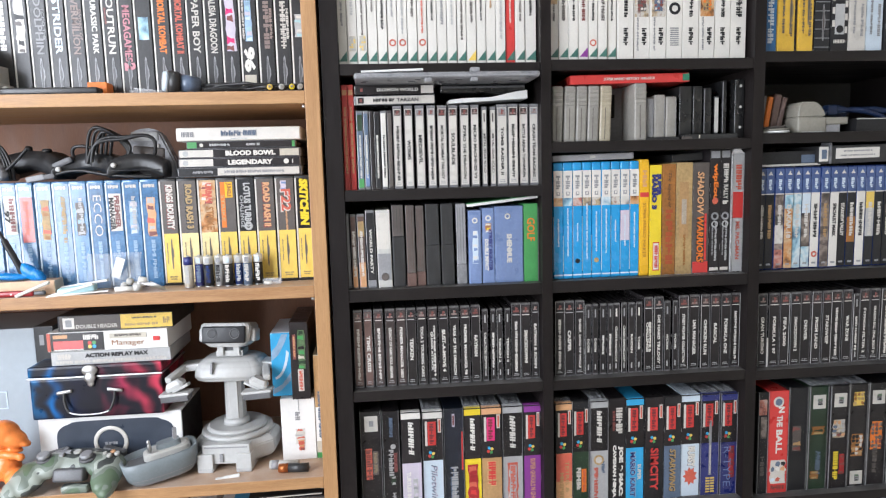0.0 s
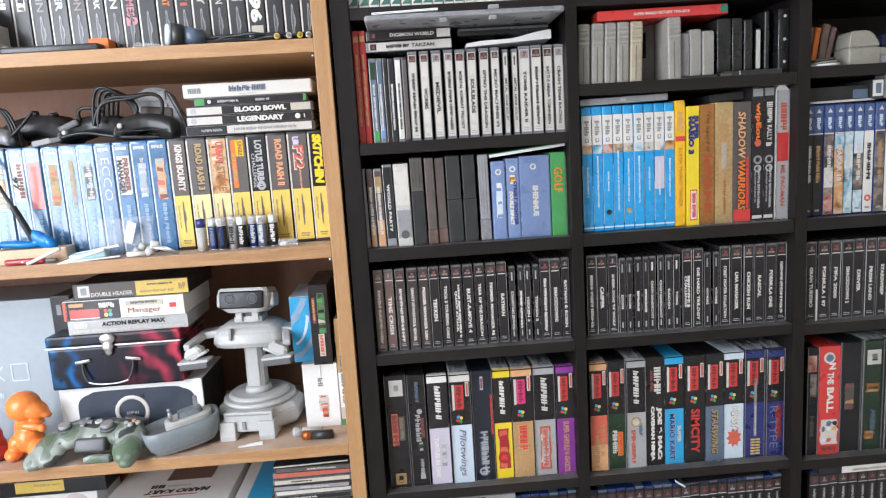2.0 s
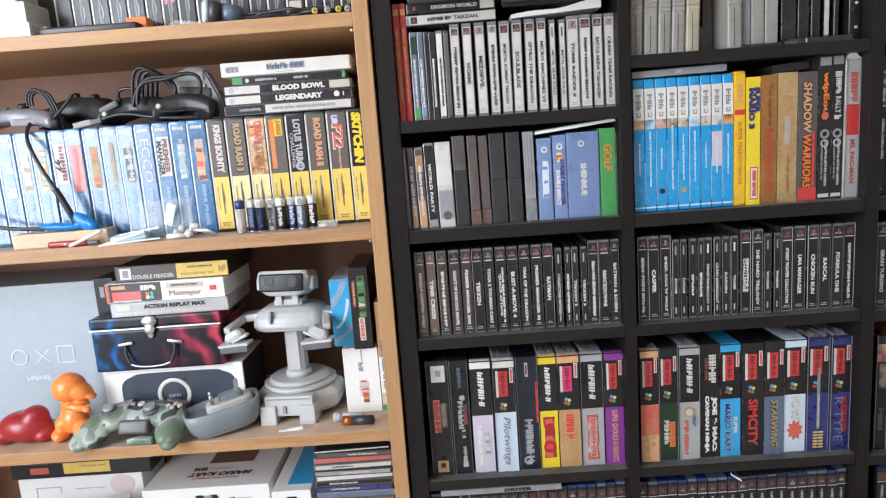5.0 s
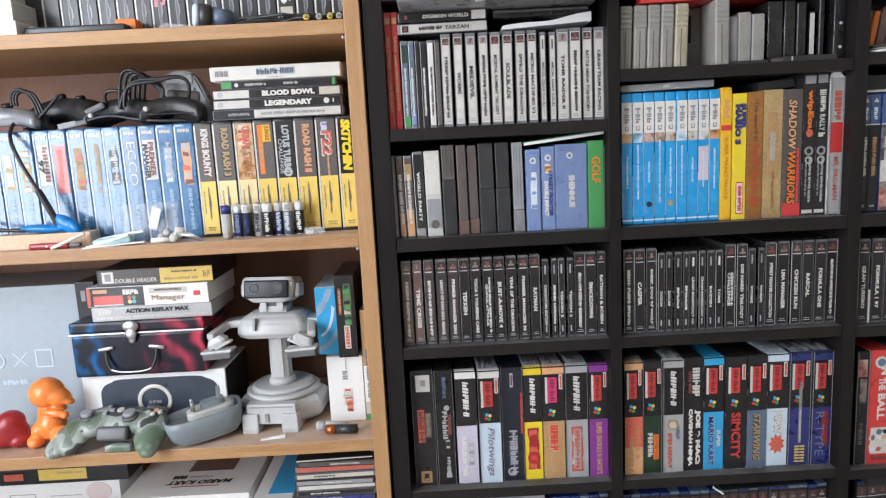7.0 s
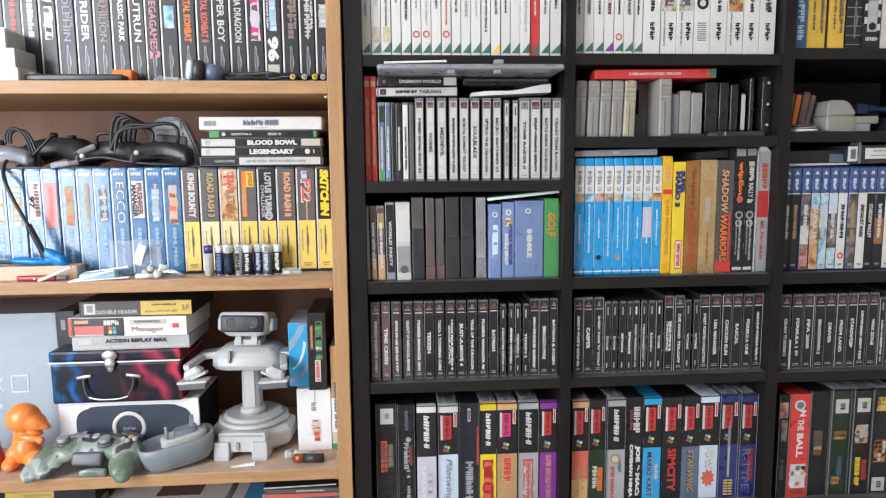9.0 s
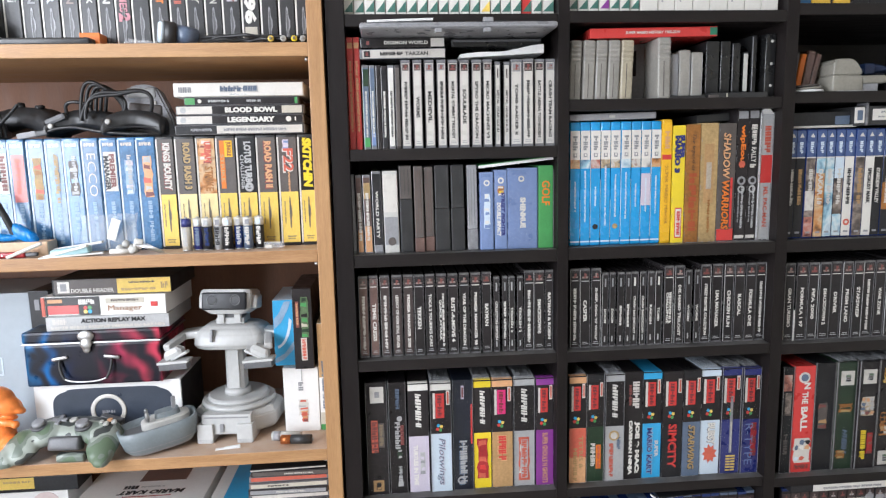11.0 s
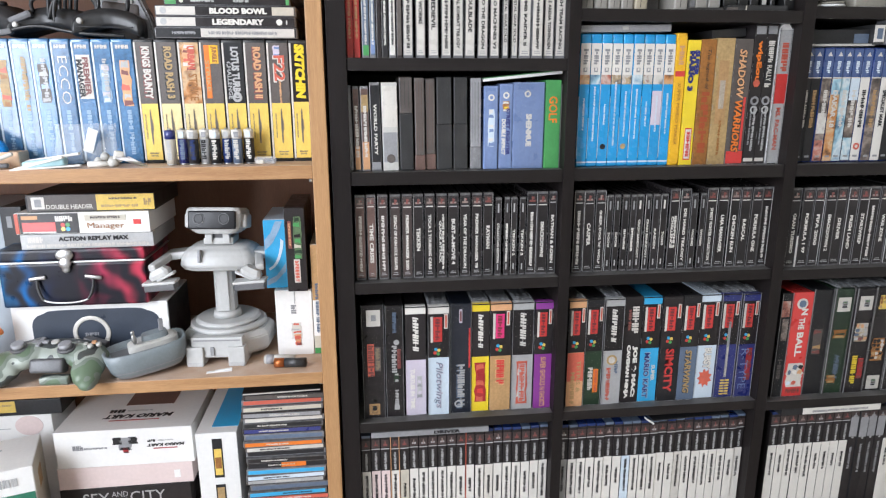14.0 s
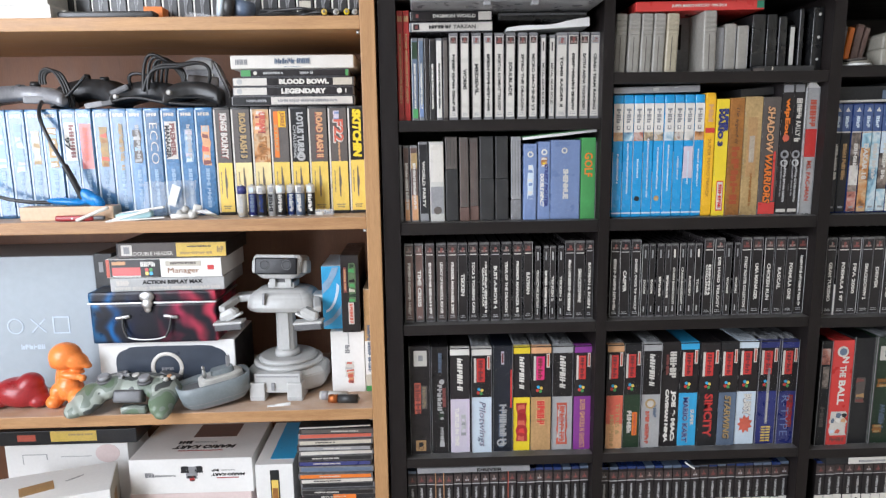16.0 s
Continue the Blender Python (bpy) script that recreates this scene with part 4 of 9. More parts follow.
def carton(x, z, w, h, base, bands, label, group, d=0.125, top=None, film=False, tilt=0.0, dy=0.0, cat="game box"):
    """A card box on edge; bands: (part name, from, to, left, right, material) in parts of the spine."""
    e = thing("game_box", label, cat, (x / 1000, Y0 + dy + jitter(0.002), z), group, (0, tilt, 0))
    w /= 1000
    block("body", (0, 0, 0), (w, d, h), base, e, 0.0011)
    for k, (nm, a, b, l, r, m) in enumerate(bands):
        block(nm, (max(l * w, 0.0003), -0.0003 - 0.00012 * k, a * h), (min(r * w, w - 0.0003), 0.001, b * h), m, e, 0.0)
    if top:
        block("top_flap", (0.0004, 0.001, h - 0.0004), (w - 0.0004, d - 0.001 if top in (ICE, SKYBLUE) else 0.010, h + 0.0008), top, e, 0.0003)
    rs = random.Random(int(x * 10))
    bm = bmesh.new()
    for side in (0.0, w):
        zz = 0.0
        while zz < h - 0.004:
            ln, gap, wd = rs.uniform(0.002, 0.011), rs.uniform(0.006, 0.05), rs.uniform(0.0002, 0.0005)
            a, b = (side, side + wd) if side == 0 else (side - wd, side)
            top_z = min(zz + ln, h)
            bm.faces.new([bm.verts.new(p) for p in ((a, -0.0013, zz), (b, -0.0013, zz + 0.001), (b, -0.0013, top_z - 0.001), (a, -0.0013, top_z))])
            zz = top_z + gap
    for k in range(5):
        a = rs.uniform(0, w * 0.8)
        bm.faces.new([bm.verts.new(p) for p in ((a, -0.0013, 0.0), (a + rs.uniform(0.002, 0.006), -0.0013, 0.0), (a + 0.003, -0.0013, rs.uniform(0.0005, 0.0016)), (a, -0.0013, 0.0006))])
    tagged(part("scuffed_edges", bm, MIDGREY if base not in (GREYCARD, PALE, ICE) else CHAR, e, "pale scuffs along the worn edges"), kind="stuff")
    if film:
        bm = bmesh.new()
        n = 8
        rr = random.Random(int(x))
        vs = [[bm.verts.new((w * i / n, -0.0016 - rr.uniform(0, 0.0008), -0.0005 + (h + 0.003) * j / n)) for j in range(n + 1)] for i in range(n + 1)]
        for i in range(n):
            for j in range(n):
                bm.faces.new((vs[i][j], vs[i + 1][j], vs[i + 1][j + 1], vs[i][j + 1])).smooth = True
        part("clear_protector", bm, FILM, e, "clear plastic protector")
        # grey strips put the highlights of the protector's edges into colour
        for xx in (0.0003, w - 0.0008):
            block("protector_edge", (xx, -0.0022, 0.0), (xx + 0.0004, -0.0012, h + 0.002), MIDGREY, e, 0.0)
    return e


G6 = "card game boxes beside the blue cases"
e = carton(483, 1.298, 19.5, 0.178, LEMON, (("logo_rim", 0.045, 0.305, 0.28, 0.82, RED), ("logo_plate", 0.055, 0.295, 0.33, 0.77, WHITE)), "yellow card game box with red oval", G6)
lettering("SUPER", (0.0145, -0.001, 0.146), 0.036, 0.0075, NAVY, e, bold=0.08)
lettering("MARIO 3", (0.007, -0.001, 0.135), 0.056, 0.0085, NAVY, e, bold=0.08)
lettering(8, (0.0107, -0.0011, 0.031), 0.036, 0.0055, RED, e, seed=2)
e = carton(503.5, 1.298, 22.5, 0.179, BRONZE, (), "worn bronze card game box", G6)
lettering("The legend of", (0.0115, -0.001, 0.138), 0.056, 0.0065, INK, e, bold=0.0, slant=0.3)
lettering(5, (0.0115, -0.001, 0.062), 0.088, 0.012, RUST, e, seed=5)
e = carton(527, 1.298, 27, 0.181, GOLD, (), "worn tan card game box", G6)
block("worn_patch", (0.0055, -0.0006, 0.060), (0.0205, 0.0004, 0.150), TAN, e, 0.0)
block("worn_patch", (0.009, -0.0008, 0.082), (0.017, 0.0004, 0.122), GREYISH, e, 0.0)
lettering(12, (0.014, -0.001, 0.04), 0.05, 0.004, BRONZE, e, seed=7)
e = carton(554.5, 1.298, 27.5, 0.180, TAUPE, (("red_corner", 0.01, 0.11, 0.05, 0.98, RED),), "taupe card game box with orange title", G6)
for w0, zz, ln in (("SHADOW", 0.131, 0.068), ("WARRIORS", 0.057, 0.076)):
    lettering(w0, (0.0128, -0.001, zz - 0.0008), ln, 0.0135, INK, e, bold=0.09, slant=0.15, name="title_shadow")
    lettering(w0, (0.0128, -0.0012, zz), ln, 0.0115, PEACH if w0 == "SHADOW" else ORANGE, e, bold=0.03, slant=0.15)
block("red_side", (0.0205, -0.0009, 0.022), (0.0235, 0.0004, 0.098), RED, e, 0.0)
for x, w, h, ttl, m in ((583.5, 18.5, 0.2005, "wipEout", ORANGE), (602.5, 17, 0.201, 10, PALE)):
    e = carton(x, 1.298, w, h, BLACK, (("ring_foot", 0.02, 0.045, 0.1, 0.9, PALE), ("case_cap", 0.93, 0.985, 0.1, 0.9, MIDGREY)), "tall black game case with moulded lettering", G6, d=0.14)
    lettering(ttl, (w / 2000, -0.001, 0.145), 0.065, 0.010, m, e, bold=0.04, seed=9)
    for zz, nn in ((0.093, 1),):
        ring("disc_emblem", (w / 2000, -0.001, zz), 0.005, 0.0016, MIDGREY, e)
    ring("disc_emblem", (w / 2000, -0.001, 0.080), 0.0045, 0.0012, GREYCARD, e)
    lettering(18, (w / 2000 + 0.002, -0.001, 0.052), 0.064, 0.004, GREYCARD, e, seed=10)
    lettering(14, (w / 2000 - 0.0035, -0.001, 0.054), 0.05, 0.0026, MIDGREY, e, seed=11)
    if m is ORANGE:
        cyl("round_mark", (w / 2000, -0.001, 0.118), 0.005, 0.005, 0.0005, SALMON, e, (90, 0, 0), 20, 0)
    if m is PALE:
        block("logo_plate", (0.003, -0.0012, 0.118), (w / 1000 - 0.003, -0.0004, 0.17), CHAR, e, 0.0)
        lettering("RALLY", (w / 2000, -0.0015, 0.132), 0.023, 0.0075, PALE, e, bold=0.02)
        lettering(4, (w / 2000, -0.0015, 0.158), 0.021, 0.0075, PALE, e, seed=9)
e = carton(621, 1.298, 20.5, 0.193, GREYCARD, (("red_band", 0.46, 0.68, 0.0, 1.0, RED), ("worn_edge", 0.02, 0.98, 0.0, 0.12, PAPER)), "battered silver-grey card box with red band", G6, film=True)
lettering(5, (0.0115, -0.001, 0.155), 0.04, 0.010, SALMON, e, seed=12)
lettering("MS. PAC-MAN", (0.0115, -0.001, 0.052), 0.062, 0.007, SALMON, e, bold=0.03)
bm = bmesh.new()
va = [bm.verts.new(p) for p in ((0.0, 0.0, 0.193), (0.0205, 0.0, 0.193), (0.008, 0.0, 0.207), (0.0, 0.1, 0.194), (0.0205, 0.1, 0.194), (0.008, 0.1, 0.206))]
for f in ((0, 1, 2), (3, 5, 4), (0, 2, 5, 3), (1, 4, 5, 2), (0, 3, 4, 1)):
    bm.faces.new([va[i] for i in f])
bmesh.ops.recalc_face_normals(bm, faces=bm.faces)
part("bent_top_flap", bm, CARD, e, "bent open top flap")
e = boxed("slim_console", "flat grey slab lying on the blue game cases", "console", (0.3245, 1.0, 1.4848), (0.132, 0.125, 0.0098), MIDGREY, "", (0, -1.0, 0), 0.0016)
block("label_plate", (0.06, -0.0006, 0.003), (0.069, 0.001, 0.0075), GREYPL, e, 0.0)
e = boxed("dark_case", "dark case lying on card game boxes", "case", (0.53, 1.022, 1.4795), (0.0525, 0.10, 0.012), BLKPL, "", (0, -3.5, 0), 0.001)

# ---- boxed cartridges, lowest full row ----
G7 = "boxed cartridge games"
Z7 = 0.9145


def snes_box(x, w, lower, label, title=None, ink=WHITE, upper=BLACK, rim=None, split=0.52, z=Z7, logo=True, maker=False, emblem=RED, group=G7, film=False, h=0.178, tilt=0.0):
    e = carton(x, z, w, h, BLACK, (("lower_panel", 0.004, split, 0.0, 1.0, lower), ("upper_panel", split, 0.985, 0.0, 1.0, upper)) + ((("rim_band", 0.935, 0.99, 0.0, 1.0, rim),) if rim else ()),
               label, group, top=rim, film=film, tilt=tilt)
    wm = w / 1000
    if logo:
        block("logo_plate", (wm * 0.26, -0.0011, h * 0.685), (wm * 0.66, 0, h * 0.905), emblem, e, 0.0)
        block("logo_strip", (wm * 0.13, -0.0011, h * 0.68), (wm * 0.24, 0, h * 0.91), PALE, e, 0.0)
        lettering(4, (wm * 0.45, -0.0013, h * 0.795), 0.034, wm * 0.22, DKRED, e, seed=21, slant=0.1)
        block("seal_plate", (wm * 0.76, -0.0011, h * 0.80), (wm * 0.92, 0, h * 0.93), PALE, e, 0.0)
        block("seal_print", (wm * 0.80, -0.0013, h * 0.81), (wm * 0.88, 0, h * 0.92), SALMON, e, 0.0)
        for k, m in enumerate((YELLOW, SKYBLUE, RED, LIME)):
            a = math.pi / 2 * k + 0.5
            cyl("colour_dot", (wm * 0.42 + 0.0034 * math.cos(a), -0.0009, h * 0.595 + 0.0042 * math.sin(a)), 0.0026, 0.0026, 0.0004, m, e, (90, 0, 0), 14, 0)
    if maker:
        lettering(6, (wm * 0.5, -0.001, h * 0.755), h * 0.30, wm * 0.29, WHITE, e, seed=22, slant=0.22)
    if title is not None:
        lettering(title, (wm * 0.5, -0.0012, h * split * 0.5), h * split * 0.74, wm * (0.34 if isinstance(title, str) else 0.3), ink, e, bold=0.04, seed=int(x))
    return e


e = carton(8, Z7, 33, 0.183, BLACK, (("logo_plate", 0.82, 0.96, 0.22, 0.85, PALE), ("badge", 0.03, 0.13, 0.25, 0.75, TAN)), "black card game box in scuffed clear protector", G7, film=True)
block("logo_print", (0.0145, -0.0013, 0.159), (0.0215, 0, 0.168), MIDGREY, e, 0.0)
block("title_ground", (0.0075, -0.0009, 0.070), (0.0175, 0, 0.122), SALMON, e, 0.0)
lettering(6, (0.0125, -0.0012, 0.095), 0.05, 0.0085, EMBRED, e, seed=31)
block("title_ground", (0.0185, -0.0009, 0.078), (0.0275, 0, 0.117), TAUPE, e, 0.0)
lettering(7, (0.023, -0.0012, 0.098), 0.034, 0.006, BADGE, e, seed=32)
splash((0.0165, -0.0012, 0.0145), 0.009, 0.012, (CHAR, TAN), e, 33, 2, "badge_print")
e = carton(43, Z7, 27, 0.181, BLACK, (), "black card game box with round grey lettering", G7, film=True)
lettering(8, (0.014, -0.0011, 0.155), 0.032, 0.006, SLATE, e, seed=33)
cyl("round_mark", (0.0165, -0.0011, 0.123), 0.0042, 0.0042, 0.0004, GREYCARD, e, (90, 0, 0), 18, 0)
lettering(6, (0.013, -0.0011, 0.096), 0.044, 0.008, GREYCARD, e, seed=34)
splash((0.020, -0.0011, 0.096), 0.006, 0.032, (EMBRED, DKRED), e, 38, 3)
splash((0.0155, -0.0011, 0.066), 0.009, 0.015, (DKGREEN, GREYCARD), e, 35, 3)
lettering(5, (0.016, -0.0011, 0.032), 0.026, 0.006, GREYCARD, e, seed=36)
block("badge", (0.012, -0.0011, 0.012), (0.020, 0, 0.019), GREYCARD, e, 0.0)
e = snes_box(73, 31.5, LILAC, "pale lilac and black card game box", None, WHITE, BLACK, WHITE, logo=False, maker=True)
lettering("TURTLES IN TIME", (0.0105, -0.0012, 0.045), 0.066, 0.007, WHITE, e, bold=0.05)
splash((0.021, -0.0012, 0.048), 0.009, 0.036, (GREYCARD, MIDGREY, LILAC), e, 37, 4)
e = snes_box(107, 33, ICE, "pale blue and black card game box wrapped in clear film", None, CHAR, BLACK, WHITE, film=True, split=0.54)
lettering("Pilotwings", (0.016, -0.0013, 0.050), 0.076, 0.013, SLATE, e, bold=-0.005, slant=0.35)
lettering("Pilotwings", (0.0168, -0.0012, 0.0495), 0.076, 0.013, LILAC, e, bold=0.03, slant=0.35, name="title_shadow")
e = carton(142, Z7, 32, 0.18, NIGHT, (("red_rule", 0.42, 0.78, 0.88, 0.96, RED), ("seal_plate", 0.83, 0.95, 0.42, 0.56, LILAC), ("seal_print", 0.845, 0.935, 0.45, 0.53, EMBRED)), "dark navy card game box in clear protector", G7, film=True)
lettering(9, (0.0165, -0.0012, 0.046), 0.072, 0.0115, GREYCARD, e, seed=40)
lettering(9, (0.0150, -0.0011, 0.045), 0.074, 0.012, SLATE, e, seed=40, name="title_shadow")
ring("round_mark", (0.0125, -0.0012, 0.016), 0.005, 0.0012, GREYCARD, e)
e = snes_box(175, 27.5, LEMON, "yellow and black card game box", None, SALMON, BLACK, LEMON, logo=False, maker=True)
splash((0.0135, -0.0012, 0.050), 0.019, 0.066, (TOYRED, SALMON, RED, SALMON), e, 71, 5)
e = snes_box(203.5, 33, TAN, "tan and black card game box with red title", None, RED, BLACK, PEACH, emblem=PINK)
lettering(5, (0.0165, -0.0013, 0.066), 0.040, 0.0125, RED, e, seed=72)
lettering(5, (0.0160, -0.0012, 0.0655), 0.043, 0.0155, PEACH, e, seed=72, name="title_shadow")
e = snes_box(238, 33.5, GREYCARD, "silver-grey and black card game box", None, RED, BLACK, GREYCARD, logo=False, maker=True, film=True)
splash((0.0165, -0.0010, 0.046), 0.019, 0.072, (SALMON, SALMON, PALE), e, 73, 3)
splash((0.0168, -0.0014, 0.046), 0.013, 0.064, (GREYCARD, GREYCARD), e, 74, 2)
lettering(10, (0.0165, -0.0018, 0.046), 0.062, 0.0085, SALMON, e, seed=41)
e = snes_box(273.3, 28.3, PURPLE, "purple and black card game box", None, TAN, BLACK, PURPLE)
lettering("SUPER GHOULS N GHOSTS", (0.0145, -0.0012, 0.046), 0.084, 0.0085, PEACH, e, bold=0.02)

e = snes_box(326.5, 27.3, PEACH, "peach and black card game box", None, GOLD, BLACK, PEACH)
block("fade_panel", (0.0004, -0.0009, 0.044), (0.0269, 0.001, 0.092), SALMON, e, 0.0)
lettering("TETRIS &", (0.019, -0.0012, 0.052), 0.055, 0.0065, GOLD, e, bold=0.02)
lettering(8, (0.010, -0.0012, 0.032), 0.055, 0.007, TAN, e, seed=44)
e = snes_box(354.7, 28.8, DKGREEN, "dark green and black card game box", None, WHITE, BLACK, CHAR, film=True)
block("title_panel", (0.016, -0.0012, 0.022), (0.024, 0, 0.062), ORANGE, e, 0.0)
lettering(6, (0.011, -0.0012, 0.046), 0.038, 0.008, PALE, e, seed=45)
lettering(6, (0.020, -0.0014, 0.042), 0.036, 0.004, SALMON, e, seed=46)
e = snes_box(384.8, 30.7, GREYCARD, "silver-grey card game box with round crest", None, WHITE, BLACK, GREYCARD, logo=False, maker=True, film=True)
cyl("crest", (0.0145, -0.0012, 0.077), 0.0085, 0.0085, 0.0006, GOLD, e, (90, 0, 0), 24, 0)
cyl("crest_centre", (0.0145, -0.0016, 0.077), 0.0055, 0.0055, 0.0006, PALE, e, (90, 0, 0), 24, 0)
lettering(11, (0.010, -0.0012, 0.036), 0.056, 0.007, SALMON, e, seed=46)
lettering(4, (0.022, -0.0012, 0.064), 0.02, 0.006, SLATE, e, seed=47)
e = carton(416.9, Z7, 29.2, 0.18, BLACK, (), "black card game box with white title", G7)
lettering(5, (0.018, -0.001, 0.142), 0.044, 0.011, PALE, e, seed=48)
lettering(7, (0.009, -0.001, 0.142), 0.034, 0.005, EMBRED, e, seed=49)
lettering("JOE & MAC:", (0.0205, -0.001, 0.054), 0.088, 0.009, WHITE, e, bold=0.07)
lettering("CAVEMAN NINJA", (0.0095, -0.001, 0.054), 0.092, 0.0075, WHITE, e, bold=0.07)
e = snes_box(447.0, 30.7, SKYBLUE, "light blue and black card game box", None, WHITE, BLACK, SKYBLUE)
lettering("MARIO KART", (0.0115, -0.0014, 0.046), 0.078, 0.0085, NAVY, e, bold=0.02)
lettering("MARIO KART", (0.0122, -0.0012, 0.046), 0.080, 0.0105, PALEBLUE, e, bold=0.09, name="title_shadow")
lettering("SUPER", (0.023, -0.0012, 0.05), 0.028, 0.006, PALE, e, bold=0.04)
e = snes_box(479.1, 32.2, CHAR, "charcoal and black card game box with red title", None, RED)
lettering("SIMCITY", (0.0165, -0.0014, 0.054), 0.074, 0.0135, RED, e, bold=0.02)
lettering("SIMCITY", (0.0152, -0.0012, 0.053), 0.075, 0.014, DKRED, e, bold=0.05, name="title_shadow")
e = snes_box(512.2, 29.7, SLATE, "slate blue and black card game box with amber title", None, YELLOW, BLACK, CHAR)
lettering("STARWING", (0.0150, -0.0014, 0.050), 0.074, 0.0105, GOLD, e, bold=0.03, slant=0.2)
lettering("STARWING", (0.0138, -0.0012, 0.049), 0.074, 0.0105, INK, e, bold=0.05, slant=0.2, name="title_shadow")
e = snes_box(542.8, 32.6, ICE, "pale blue card game box with red starburst", None, WHITE, BLACK, ICE)
lettering("BUBSY", (0.0185, -0.0014, 0.070), 0.036, 0.0125, WHITE, e, bold=0.04)
lettering("BUBSY", (0.0178, -0.0012, 0.0695), 0.038, 0.014, MIDGREY, e, bold=0.09, name="title_shadow")
bm = bmesh.new()
ctr = bm.verts.new((0, 0, 0))
rim_v = [bm.verts.new(((0.013 if i % 2 else 0.0085) * math.cos(i * math.pi / 9), 0.0, (0.017 if i % 2 else 0.011) * math.sin(i * math.pi / 9))) for i in range(18)]
for i in range(18):
    bm.faces.new((ctr, rim_v[i], rim_v[(i + 1) % 18]))
part("starburst", bm, SALMON, e, "red starburst print").matrix_basis = pose(0.0165, -0.0013, 0.036)
e = snes_box(576.3, 32.6, NAVY, "navy blue and black card game box with yellow stripes", None, WHITE, BLACK, NAVY, film=True)
for k in range(6):
    for x0, x1 in ((0.0105, 0.0172), (0.0188, 0.0255)):
        block("stripe", (x0, -0.0012, 0.005 + 0.0048 * k), (x1, 0, 0.0074 + 0.0048 * k), YELLOW, e, 0.0)
block("clear_strip", (0.0155, -0.0013, 0.036), (0.0195, 0, 0.132), MIDGREY, e, 0.0)
lettering(18, (0.0175, -0.0016, 0.064), 0.05, 0.003, PALE, e, seed=51)
e = snes_box(610.3, 29.7, NAVY, "navy blue card game box with blue letters", None, SALMON, BLACK, NAVY, film=True)
lettering("R-TYPE", (0.0125, -0.0014, 0.050), 0.070, 0.0125, PERI, e, bold=-0.01)
splash((0.0205, -0.0010, 0.058), 0.011, 0.056, (TOYRED, DKRED, EMBRED), e, 76, 4)
Z8 = 0.910
e = carton(677, Z8, 18.5, 0.18, CHAR, (("red_label", 0.78, 0.93, 0.1, 0.85, ART_RED), ("grey_label", 0.55, 0.76, 0.3, 0.85, ART_DARK)), "dark worn card game box in clear sleeve", G7, film=True)
lettering(4, (0.009, -0.001, 0.05), 0.05, 0.007, TAUPE, e, seed=52)
e = carton(697.5, Z8, 34.5, 0.181, RED, (), "bright red card game box with white title", G7)
cyl("ball_emblem", (0.0155, -0.0008, 0.162), 0.0092, 0.0092, 0.0008, PALE, e, (90, 0, 0), 28, 0)
cyl("ball_centre", (0.0155, -0.0012, 0.162), 0.006, 0.006, 0.0008, SLATE, e, (90, 0, 0), 28, 0)
lettering("N", (0.021, -0.001, 0.148), 0.011, 0.011, WHITE, e, bold=0.05)
lettering("THE", (0.018, -0.001, 0.128), 0.020, 0.0105, WHITE, e, bold=0.04)
lettering("BALL", (0.018, -0.001, 0.092), 0.042, 0.0115, WHITE, e, bold=0.04)
splash((0.0172, -0.0009, 0.038), 0.032, 0.042, (PALE, ICE, PEACH, SLATE, SALMON, CHAR, WHITE), e, 77, 9, "picture_print")
lettering(6, (0.0172, -0.001, 0.010), 0.024, 0.008, EMBRED, e, ACROSS, seed=78)
